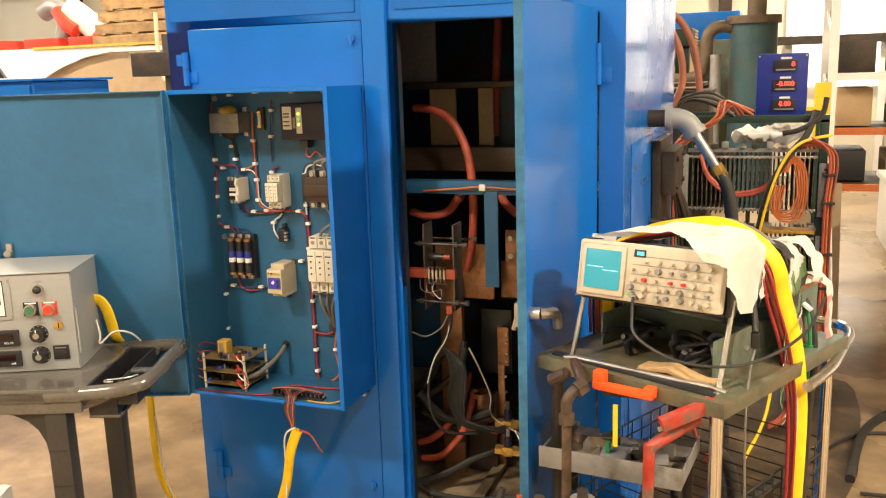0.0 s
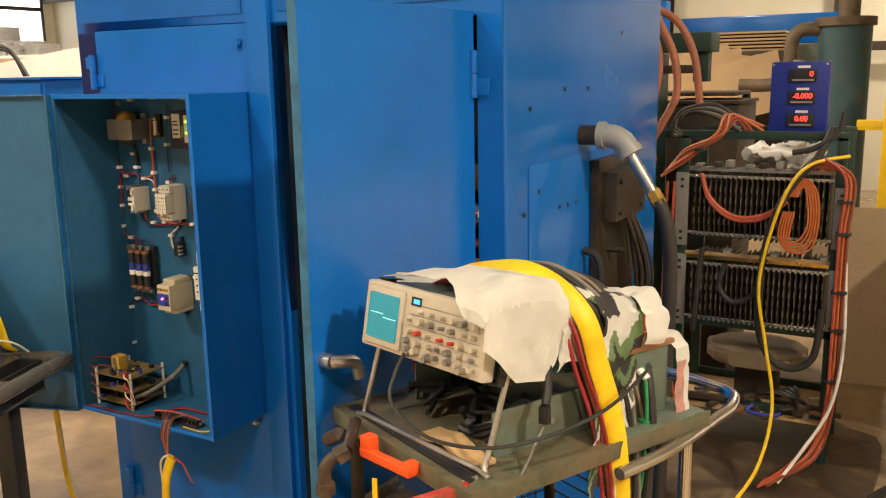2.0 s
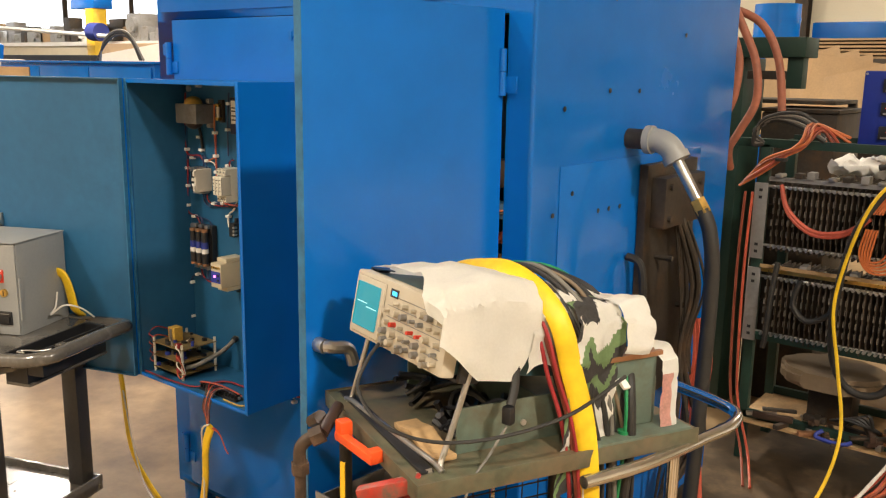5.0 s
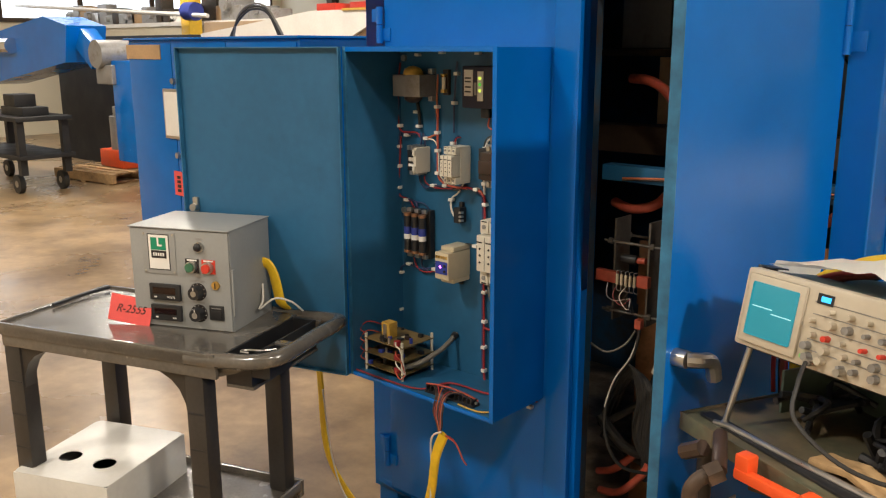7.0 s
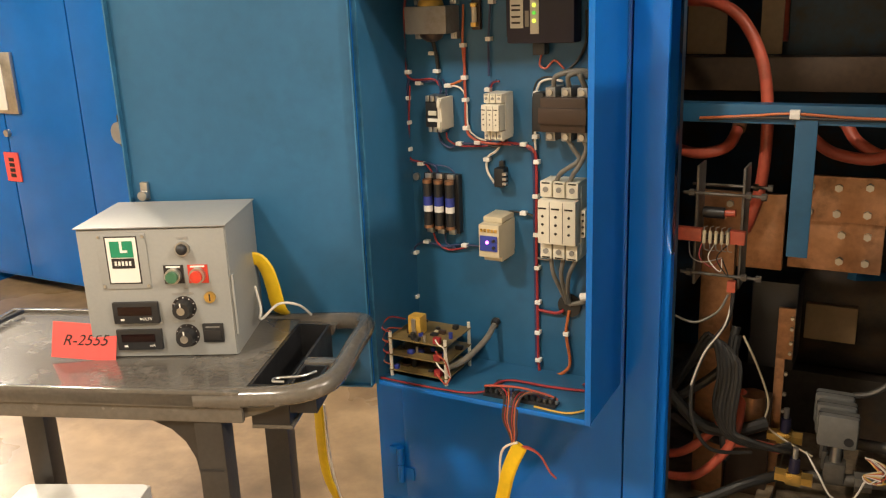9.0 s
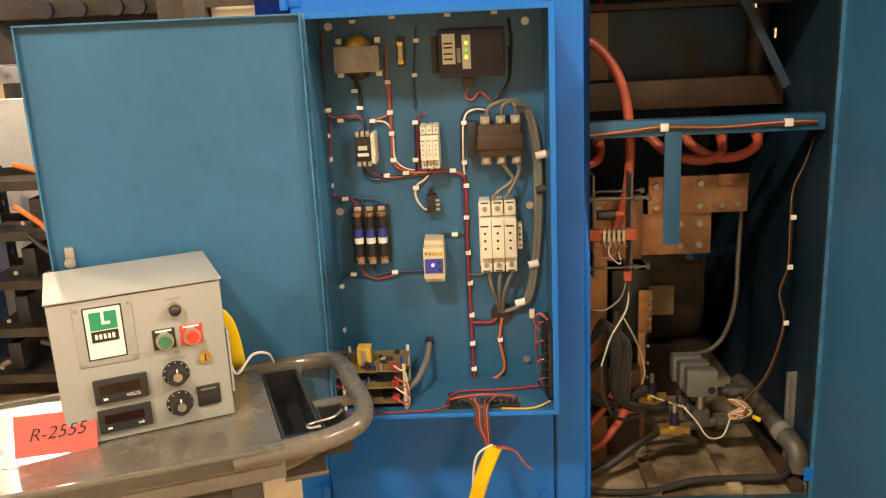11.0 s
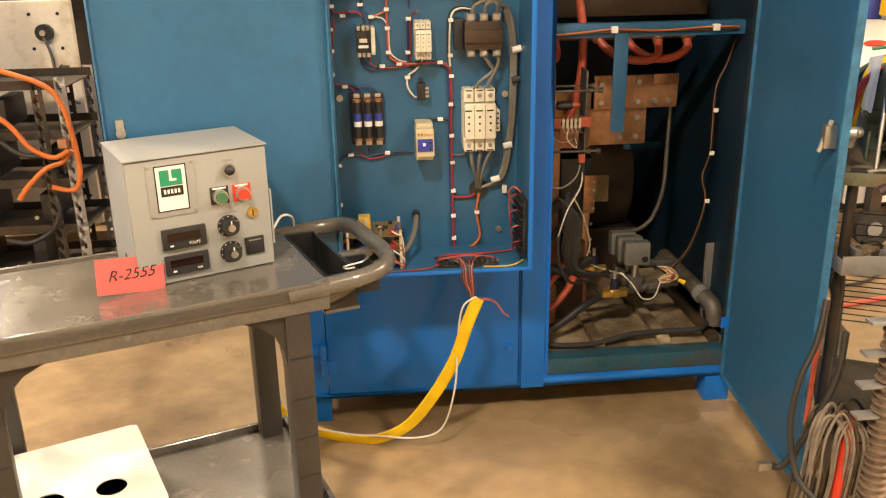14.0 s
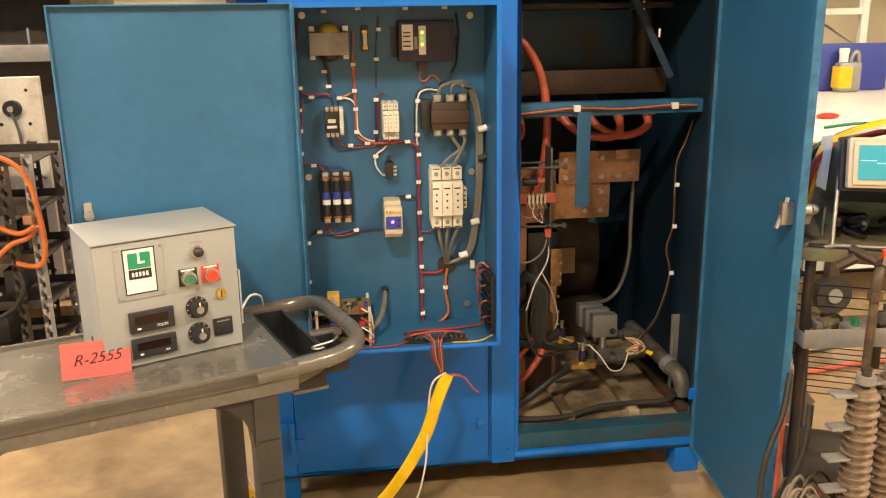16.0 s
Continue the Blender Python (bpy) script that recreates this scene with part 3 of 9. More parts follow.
t = dev("transformer", "small laminated control transformer with amber taped coil", "transformer", -1.681, -1.569, 1.491, 1.554)
part("core", box(B(), -1.682, -1.570, YB - 0.072, YB, 1.488, 1.552, 0.003), PANELGREY, t, "grey lamination stack")
bm = ball(B(), (-1.626, YB - 0.04, 1.552), 0.036, 0.9, 0.85, 0.72, 16)
part("coil", bm, AMBER, t, "amber wrapped coil")
part("coil", ball(B(), (-1.626, YB - 0.04, 1.488), 0.034, 0.9, 0.8, 0.6, 16), BROWN, t)
for x in (-1.675, -1.577):
    for z in (1.482, 1.562):
        bm = box(B(), x - 0.008, x + 0.008, YB - 0.02, YB, z - 0.008, z + 0.008, 0.001)
        screw(bm, x, YB - 0.022, z)
        part("mounting_foot", bm, STEEL, t)

t = dev("fuse_holder", "small brown fuse holder with a glass fuse", "fuse holder", -1.53, -1.512, 1.494, 1.568)
part("base", box(B(), -1.532, -1.510, YB - 0.012, YB, 1.494, 1.568, 0.002), BROWN, t)
part("fuse", cyl(B(), (-1.521, YB - 0.02, 1.503), (-1.521, YB - 0.02, 1.553), 0.006, n=10), WHITEPL, t)
for z in (1.506, 1.551):
    part("clip", box(B(), -1.528, -1.514, YB - 0.027, YB - 0.012, z - 0.005, z + 0.005, 0.001), BRASS, t)

t = dev("power_module", "dark navy power module with white labels and small lights", "power supply", -1.427, -1.258, 1.463, 1.581)
part("case", box(B(), -1.425, -1.262, YB - 0.05, YB, 1.463, 1.580, 0.005), NAVY, t)
part("mounting_ear", box(B(), -1.444, -1.425, YB - 0.008, YB, 1.475, 1.565, 0.002), BLACK, t)
lb = part("label_plate", box(B(), -1.415, -1.383, YB - 0.0525, YB - 0.0505, 1.497, 1.570, 0.0005), PAPER, t)
lb2 = part("label_plate", box(B(), -1.366, -1.345, YB - 0.0525, YB - 0.0505, 1.484, 1.566, 0.0005), PAPER, t)
for z in (1.545, 1.535, 1.52, 1.507):
    part("print_bar", box(B(), -1.411, -1.39, YB - 0.0535, YB - 0.0526, z, z + 0.004), INK, lb)
for z, mt in ((1.547, LED_YEL), (1.530, LED_GREEN), (1.513, LED_YEL)):
    part("indicator_light", cyl(B(), (-1.356, YB - 0.055, z), (-1.356, YB - 0.052, z), 0.0045, n=10), mt, lb2)
part("print_bar", box(B(), -1.379, -1.370, YB - 0.0512, YB - 0.0504, 1.50, 1.535), PANELGREY, t)
part("plug", box(B(), -1.368, -1.338, YB - 0.035, YB - 0.005, 1.436, 1.463, 0.003), BLACK, t)

t = dev("overload_relay", "small black three-pole relay with white auxiliary block", "relay", -1.648, -1.589, 1.258, 1.338)
part("body", box(B(), -1.650, -1.607, YB - 0.045, YB, 1.262, 1.326, 0.003), BLACK, t)
for k in range(3):
    part("terminal", box(B(), -1.646 + 0.0135 * k, -1.636 + 0.0135 * k, YB - 0.05, YB, 1.326, 1.340, 0.001), STEEL, t)
    part("terminal", box(B(), -1.646 + 0.0135 * k, -1.636 + 0.0135 * k, YB - 0.04, YB, 1.249, 1.262, 0.001), STEEL, t)
part("label_plate", box(B(), -1.643, -1.614, YB - 0.047, YB - 0.0455, 1.276, 1.284), PAPER, t)
part("switch_bar", box(B(), -1.640, -1.617, YB - 0.050, YB - 0.0455, 1.292, 1.303, 0.001), WHITEPL, t)
bm = box(B(), -1.606, -1.594, YB - 0.065, YB, 1.258, 1.336, 0.003)
for z in (1.272, 1.322):
    box(bm, -1.6045, -1.5955, YB - 0.071, YB - 0.064, z - 0.009, z + 0.009, 0.002)
part("auxiliary_block", bm, WHITEPL, t, "off-white auxiliary contact")


def contactor(name, label, x0, x1, z0, z1, depth, poles, mat, steps=True):
    t = dev(name, label, "contactor", x0, x1, z0, z1)
    h, w = z1 - z0, x1 - x0
    bm = box(B(), x0, x1, YB - depth * 0.55, YB, z0 + 0.06 * h, z1 - 0.06 * h, 0.002)
    part("base", bm, mat, t)
    part("front", box(B(), x0 + 0.02 * w, x1 - 0.02 * w, YB - depth, YB - depth * 0.55, z0 + 0.22 * h, z1 - 0.22 * h, 0.003), mat, t)
    pw = w / poles
    for k in range(poles):
        a = x0 + pw * k
        for z, s in ((z1, -1), (z0, 1)):
            lo, hi = sorted((z, z + s * 0.2 * h))
            pole = part("terminal_cover", box(B(), a + 0.06 * pw, a + 0.94 * pw, YB - depth * 0.8, YB, lo, hi, 0.002), mat, t)
            c = (lo + hi) / 2
            part("terminal_screw", cyl(B(), (a + pw / 2, YB - depth * 0.8 - 0.003, c), (a + pw / 2, YB - depth * 0.8 + 0.002, c), 0.2 * pw, n=12), PANELGREY, pole)
        part("print_bar", box(B(), a + 0.12 * pw, a + 0.72 * pw, YB - depth - 0.0012, YB - depth + 0.001, z0 + 0.665 * h, z0 + 0.685 * h), INK, t)
        for f_ in (0.575, 0.47, 0.36):
            part("recess", cyl(B(), (a + 0.45 * pw, YB - depth - 0.0015, z0 + f_ * h), (a + 0.45 * pw, YB - depth + 0.001, z0 + f_ * h), 0.10 * pw, n=10), INK, t)
        part("groove", box(B(), a + 0.95 * pw, a + 1.0 * pw, YB - depth - 0.0008, YB - depth + 0.001, z0 + 0.24 * h, z0 + 0.76 * h), GREYWIRE, t)
        part("clamp_gap", box(B(), a + 0.2 * pw, a + 0.8 * pw, YB - depth * 0.8 - 0.0012, YB - depth * 0.8 + 0.001, z1 - 0.028 * h, z1 - 0.002), BLACK, t)
        part("clamp_gap", box(B(), a + 0.2 * pw, a + 0.8 * pw, YB - depth * 0.8 - 0.0012, YB - depth * 0.8 + 0.001, z0 + 0.002, z0 + 0.028 * h), BLACK, t)
    return t


t = contactor("contactor", "small off-white three-pole contactor", -1.480, -1.432, 1.240, 1.350, 0.085, 3, WHITEPL)
t = contactor("contactor", "large off-white three-pole contactor with heavy terminals", -1.340, -1.243, 0.962, 1.150, 0.085, 3, WHITEPL)
part("auxiliary_block", box(B(), -1.241, -1.229, YB - 0.06, YB, 1.02, 1.085, 0.002), WHITEPL, t)
for k in range(4):
    part("recess", cyl(B(), (-1.235, YB - 0.0615, 1.03 + 0.015 * k), (-1.235, YB - 0.0595, 1.03 + 0.015 * k), 0.003, n=8), INK, t)

t = dev("circuit_breaker", "dark brown three-pole moulded breaker", "breaker", -1.340, -1.218, 1.248, 1.373)
part("body", box(B(), -1.335, -1.226, YB - 0.075, YB, 1.266, 1.345, 0.004), BROWN, t)
part("side_block", box(B(), -1.362, -1.336, YB - 0.05, YB, 1.262, 1.352, 0.003), BLACK, t)
part("ridge", box(B(), -1.337, -1.222, YB - 0.082, YB - 0.075, 1.285, 1.322, 0.003), BROWN, t)
for k in range(3):
    x = -1.315 + 0.038 * k
    for z in (1.355, 1.255):
        lug = part("lug", box(B(), x - 0.012, x + 0.012, YB - 0.06, YB, z - 0.011, z + 0.011, 0.002), PANELGREY, t)
        part("lug_screw", cyl(B(), (x, YB - 0.066, z), (x, YB - 0.058, z), 0.007, n=10), STEEL, lug)

t = dev("fuse_block", "black three-pole fuse block with cartridge fuses", "fuse block", -1.674, -1.573, 0.984, 1.142)
part("base", box(B(), -1.676, -1.576, YB - 0.022, YB, 0.986, 1.140, 0.003), BLACK, t)
for k in range(3):
    x = -1.656 + 0.0315 * k
    f = part("fuse", cyl(B(), (x, YB - 0.04, 1.005), (x, YB - 0.04, 1.125), 0.0115, n=14), BLACK, t)
    part("cap", cyl(B(), (x, YB - 0.04, 1.119), (x, YB - 0.04, 1.128), 0.0122, n=14), COPPER, f)
    part("cap", cyl(B(), (x, YB - 0.04, 1.002), (x, YB - 0.04, 1.010), 0.0122, n=14), COPPER, f)
    part("sleeve", cyl(B(), (x, YB - 0.04, 1.062), (x, YB - 0.04, 1.085), 0.0121, n=14), FUSEBLUE, f)
    part("sleeve", cyl(B(), (x, YB - 0.04, 1.046), (x, YB - 0.04, 1.0615), 0.0121, n=14), PAPER, f)
    for z in (1.136, 0.992):
        part("terminal", box(B(), x - 0.009, x + 0.009, YB - 0.034, YB - 0.022, z - 0.006, z + 0.006, 0.001), STEEL, t)

t = dev("rectifier", "small black bridge rectifier with wires", "rectifier", -1.476, -1.447, 1.117, 1.173)
part("body", box(B(), -1.474, -1.448, YB - 0.03, YB, 1.118, 1.165, 0.003), BLACK, t)
part("top_lug", box(B(), -1.468, -1.455, YB - 0.012, YB, 1.165, 1.18, 0.002), BLACK, t)
for z in (1.128, 1.14, 1.152):
    part("terminal", box(B(), -1.450, -1.440, YB - 0.034, YB - 0.022, z - 0.003, z + 0.003), STEEL, t)

t = dev("timer_relay", "beige plug-in relay module with blue label and lit lamp", "relay", -1.487, -1.426, 0.945, 1.05)
part("body", box(B(), -1.486, -1.432, YB - 0.10, YB, 0.958, 1.040, 0.003), CREAM, t)
part("terminal_ledge", box(B(), -1.484, -1.434, YB - 0.075, YB, 1.0405, 1.054, 0.002), CREAM, t)
part("terminal_ledge", box(B(), -1.484, -1.434, YB - 0.075, YB, 0.943, 0.9575, 0.002), CREAM, t)
bl = part("blue_label", box(B(), -1.482, -1.436, YB - 0.1025, YB - 0.1005, 0.975, 1.013), FUSEBLUE, t)
part("indicator_light", cyl(B(), (-1.462, YB - 0.105, 0.997), (-1.462, YB - 0.102, 0.997), 0.004, n=10), LED_MAG, bl)
for z in (0.985, 1.002):
    part("knob", cyl(B(), (-1.445, YB - 0.106, z), (-1.445, YB - 0.102, z), 0.004, n=10), BLACK, bl)
for k in range(5):
    part("terminal", box(B(), -1.481 + 0.0095 * k, -1.475 + 0.0095 * k, YB - 0.102, YB - 0.1, 1.022, 1.03), BRASS, t)

# stacked circuit boards on the enclosure's floor
FZ = EZ0 + 0.006
t = thing("circuit_board_stack", "three stacked circuit boards on white spacers", "circuit board", (-1.61, 2.44, FZ))
for k, z in enumerate((0.655, 0.697, 0.742)):
    bd = part("board", box(B(), -1.708, -1.540, 2.372, 2.515, z, z + 0.003), PCB, t)
    rnd = random.Random(40 + k)
    for j in range(16):
        x, y = rnd.uniform(-1.70, -1.55), rnd.uniform(2.377, 2.505)
        w, d, hh = rnd.uniform(0.004, 0.010), rnd.uniform(0.004, 0.009), rnd.uniform(0.006, 0.022)
        if j % 3 == 0:
            part("capacitor", cyl(B(), (x, y, z + 0.003), (x, y, z + 0.003 + hh), w * 0.7, n=10), rnd.choice((BLACK, FUSEBLUE, STEEL)), bd)
        else:
            part("chip", box(B(), x - w, x + w, y - d, y + d, z + 0.003, z + 0.003 + hh * 0.6, 0.0008), rnd.choice((BLACK, BLACK, BROWN, FUSEBLUE, CREAM)), bd)
    part("connector", box(B(), -1.578, -1.560, 2.374, 2.388, z + 0.0035, z + 0.020, 0.001), RED, bd)
for x in (-1.703, -1.545):
    for y in (2.377, 2.510):
        part("spacer", cyl(B(), (x, y, FZ), (x, y, 0.76), 0.0045, n=8), WHITEPL, t)
yc = part("yellow_transformer", box(B(), -1.668, -1.632, 2.41, 2.445, 0.7455, 0.795, 0.003), AMBER, t, "small yellow wrapped transformer")
part("core", box(B(), -1.656, -1.644, 2.405, 2.45, 0.75, 0.79, 0.002), STEEL, yc)
for k in range(4):
    z = 0.668 + 0.03 * k
    part("wire", sweep(B(), [(-1.70, 2.376, z), (-1.722, 2.37, z + 0.012), (-1.717, 2.40, z + 0.03), (-1.70, 2.45, z + 0.01)], 0.0022, 6), RED if k % 2 else HOSE, t)
    part("wire", sweep(B(), [(-1.57, 2.374, z), (-1.555, 2.362, z - 0.006), (-1.54, 2.365, z - 0.02), (-1.535, 2.38, 0.66)], 0.0022, 6), WHITEWIRE if k % 2 else HOSE, t)
bm = sweep(B(), [(-1.555, 2.40, 0.675), (-1.52, 2.43, 0.69), (-1.495, 2.50, 0.72), (-1.487, YB - 0.01, 0.752), (-1.487, YB, 0.757)], 0.0078, 10)
part("grey_lead", bm, GREYWIRE, t)
part("lead_end", cyl(B(), (-1.487, YB - 0.016, 0.75), (-1.487, YB - 0.004, 0.757), 0.0115, n=12), BLACK, t)

t = thing("terminal_strip", "black terminal strip with white numbers on the enclosure floor", "terminal strip", (-1.35, 2.375, FZ))
part("base", box(B(), -1.438, -1.252, 2.362, 2.392, FZ, FZ + 0.008, 0.001), BLACK, t)
for k in range(12):
    x = -1.431 + 0.0155 * k
    tb = part("barrier", box(B(), x - 0.002, x + 0.002, 2.363, 2.391, FZ + 0.008, FZ + 0.02, 0.001), BLACK, t)
    part("screw", cyl(B(), (x + 0.0075, 2.377, FZ + 0.008), (x + 0.0075, 2.377, FZ + 0.014), 0.0045, n=8), STEEL, t)

t = thing("side_terminal_block", "black terminal block with red wires on the enclosure wall", "terminal block", (-1.165, 2.45, 0.66))
part("base", box(B(), -1.176, -1.1635, 2.375, 2.53, 0.655, 0.835, 0.002), BLACK, t)
for k in range(8):
    part("barrier", box(B(), -1.186, -1.176, 2.38, 2.525, 0.663 + 0.022 * k, 0.667 + 0.022 * k, 0.001), BLACK, t)
    if k % 2:
        part("wire", sweep(B(), [(-1.18, 2.40 + 0.01 * k, 0.675 + 0.022 * k), (-1.20, 2.40 + 0.012 * k, 0.67 + 0.02 * k), (-1.195, 2.43 + 0.01 * k, 0.65 + 0.012 * k)], 0.0025, 6), RED if k % 4 == 1 else HOSE, t)
part("top_loop", sweep(B(), [(-1.19, 2.48, 0.80), (-1.205, 2.47, 0.835), (-1.19, 2.46, 0.855), (-1.17, 2.45, 0.84)], 0.003, 6), HOSE, t)
part("tie_block", box(B(), -1.212, -1.198, YB - 0.012, YB, 0.81, 0.835, 0.001), WHITEPL, t)

# cable hole
t = thing("cable_grommet", "black rubber cable grommet in the enclosure's back", "grommet", (-1.287, YB, 0.80))
part("ring", cyl(B(), (-1.287, YB - 0.006, 0.825), (-1.287, YB, 0.825), 0.030, n=20), RUBBER, t)
part("ring", cyl(B(), (-1.43, 2.45, FZ), (-1.43, 2.45, FZ + 0.002), 0.011, n=14), RUBBER, t)

# wire harness along the plate
har = thing("wire_harness", "red, orange and dark wires tied along the mounting plate", "wiring", (-1.45, YB, 0.65))


def run(pts, r, mat, n=8):
    part("wire", sweep(B(), pts, r, n, per=5), mat, har)


def clip(p, w=0.014, h=0.010):
    x, y, z = p
    part("cable_clip", box(B(), x - w / 2, x + w / 2, y - 0.008, YB, z - h / 2, z + h / 2, 0.001), PAPER, har)


run([(-1.711, 2.553, 1.586), (-1.721, 2.553, 1.519), (-1.723, 2.553, 1.413), (-1.708, 2.553, 1.376), (-1.646, 2.553, 1.376), (-1.628, 2.553, 1.362)], 0.0028, RED)
run([(-1.714, 2.553, 1.375), (-1.722, 2.553, 1.336), (-1.723, 2.553, 1.242), (-1.726, 2.553, 1.178), (-1.710, 2.553, 1.165), (-1.654, 2.553, 1.160), (-1.643, 2.553, 1.140)], 0.0030, WIREBLUE)
run([(-1.719, 2.553, 1.474), (-1.725, 2.553, 1.404), (-1.702, 2.553, 1.371), (-1.634, 2.553, 1.373)], 0.0026, WIREBLUE)
run([(-1.712, 2.553, 1.359), (-1.722, 2.553, 1.242), (-1.722, 2.553, 1.175), (-1.678, 2.553, 1.162), (-1.651, 2.553, 1.130)], 0.0024, RED)
run([(-1.645, 2.553, 1.159), (-1.610, 2.553, 1.155), (-1.585, 2.553, 1.131)], 0.002, WIREBLUE)
run([(-1.555, 2.553, 1.553), (-1.560, 2.553, 1.455), (-1.557, 2.553, 1.386), (-1.584, 2.553, 1.367), (-1.609, 2.553, 1.361)], 0.0030, ORANGEW)
run([(-1.555, 2.553, 1.455), (-1.557, 2.553, 1.378), (-1.556, 2.553, 1.324), (-1.555, 2.553, 1.253), (-1.533, 2.553, 1.230), (-1.494, 2.553, 1.222), (-1.398, 2.553, 1.222), (-1.376, 2.553, 1.206)], 0.0035, HOSE)
run([(-1.603, 2.553, 1.361), (-1.569, 2.553, 1.355), (-1.554, 2.553, 1.324), (-1.551, 2.553, 1.261), (-1.528, 2.553, 1.236), (-1.502, 2.553, 1.229)], 0.0022, WHITEWIRE)
run([(-1.479, 2.553, 1.592), (-1.485, 2.553, 1.545), (-1.491, 2.553, 1.469), (-1.492, 2.553, 1.385)], 0.0026, WIREBLUE)
run([(-1.471, 2.553, 1.376), (-1.494, 2.553, 1.353), (-1.498, 2.553, 1.251), (-1.500, 2.553, 1.226)], 0.0026, WIREBLUE)
run([(-1.464, 2.553, 1.373), (-1.487, 2.553, 1.358), (-1.491, 2.553, 1.251), (-1.490, 2.553, 1.228)], 0.0022, RED)
run([(-1.642, 2.553, 1.472), (-1.632, 2.553, 1.429), (-1.630, 2.553, 1.388)], 0.0050, RUBBER)
run([(-1.630, 2.553, 1.377), (-1.624, 2.553, 1.352), (-1.629, 2.553, 1.334)], 0.0030, WIREBLUE)
run([(-1.618, 2.553, 1.377), (-1.609, 2.553, 1.356), (-1.610, 2.553, 1.333)], 0.0026, WIREBLUE)
run([(-1.635, 2.553, 1.246), (-1.628, 2.553, 1.220), (-1.602, 2.553, 1.206), (-1.573, 2.553, 1.218), (-1.502, 2.553, 1.219)], 0.0028, WIREBLUE)
run([(-1.612, 2.553, 1.245), (-1.608, 2.553, 1.226), (-1.573, 2.553, 1.212), (-1.497, 2.553, 1.216)], 0.0022, RED)
run([(-1.454, 2.553, 1.234), (-1.475, 2.553, 1.205), (-1.499, 2.553, 1.187), (-1.502, 2.553, 1.155), (-1.483, 2.553, 1.125), (-1.469, 2.553, 1.124)], 0.0030, WHITEWIRE)
run([(-1.446, 2.553, 1.233), (-1.470, 2.553, 1.215), (-1.497, 2.553, 1.216)], 0.0034, RUBBER)
run([(-1.462, 2.553, 1.226), (-1.414, 2.553, 1.223), (-1.385, 2.553, 1.212), (-1.371, 2.553, 1.183), (-1.372, 2.553, 0.984), (-1.370, 2.553, 0.813), (-1.368, 2.553, 0.654), (-1.358, 2.553, 0.632)], 0.0036, RED)
run([(-1.443, 2.553, 1.224), (-1.398, 2.553, 1.216), (-1.379, 2.553, 1.191), (-1.377, 2.553, 0.985), (-1.375, 2.553, 0.796), (-1.374, 2.553, 0.654)], 0.0036, WIREBLUE)
run([(-1.304, 2.553, 1.375), (-1.340, 2.553, 1.379), (-1.368, 2.553, 1.355), (-1.374, 2.553, 1.247), (-1.372, 2.553, 1.212)], 0.0030, WHITEWIRE)
run([(-1.312, 2.553, 1.379), (-1.351, 2.553, 1.383), (-1.376, 2.553, 1.352), (-1.379, 2.553, 1.231)], 0.0022, RUBBER)
run([(-1.737, 2.553, 0.795), (-1.730, 2.553, 0.881), (-1.720, 2.553, 0.931), (-1.687, 2.553, 0.950), (-1.630, 2.553, 0.944), (-1.581, 2.553, 0.954), (-1.492, 2.553, 0.955)], 0.0028, WIREBLUE)
run([(-1.661, 2.553, 0.979), (-1.650, 2.553, 0.952), (-1.618, 2.553, 0.937), (-1.565, 2.553, 0.948)], 0.0026, RED)
run([(-1.626, 2.553, 0.978), (-1.624, 2.553, 0.954), (-1.598, 2.553, 0.943)], 0.0024, WIREBLUE)
run([(-1.734, 2.553, 0.786), (-1.741, 2.553, 0.708), (-1.733, 2.553, 0.672)], 0.0048, RUBBER)
run([(-1.457, 2.553, 1.041), (-1.441, 2.553, 1.054), (-1.408, 2.553, 1.053), (-1.376, 2.553, 1.048)], 0.0028, RUBBER)
run([(-1.374, 2.553, 0.942), (-1.339, 2.553, 0.939), (-1.322, 2.553, 0.955)], 0.0026, GREYWIRE)
run([(-1.367, 2.553, 0.804), (-1.320, 2.553, 0.802), (-1.300, 2.553, 0.813)], 0.0040, RED)
run([(-1.286, 2.553, 0.813), (-1.293, 2.553, 0.766), (-1.293, 2.553, 0.739), (-1.283, 2.553, 0.676), (-1.294, 2.553, 0.650), (-1.321, 2.553, 0.633), (-1.376, 2.553, 0.627), (-1.386, 2.553, 0.604)], 0.0042, ORANGEW)
run([(-1.359, 2.553, 0.626), (-1.287, 2.553, 0.613), (-1.227, 2.553, 0.619), (-1.167, 2.553, 0.622)], 0.0034, RED)
run([(-1.347, 2.553, 0.620), (-1.270, 2.553, 0.605), (-1.192, 2.553, 0.612)], 0.0024, WHITEWIRE)
run([(-1.461, 2.553, 0.954), (-1.455, 2.553, 0.930), (-1.468, 2.553, 0.927)], 0.0034, RUBBER)
run([(-1.356, 2.553, 1.435), (-1.361, 2.553, 1.412), (-1.345, 2.553, 1.404), (-1.324, 2.553, 1.422), (-1.301, 2.553, 1.403)], 0.0026, HOSE)
run([(-1.248, 2.553, 1.533), (-1.248, 2.553, 1.464), (-1.269, 2.553, 1.421), (-1.304, 2.553, 1.391)], 0.0036, RUBBER)
run([(-1.249, 2.553, 1.601), (-1.242, 2.553, 1.540), (-1.248, 2.553, 1.479)], 0.0032, RUBBER)
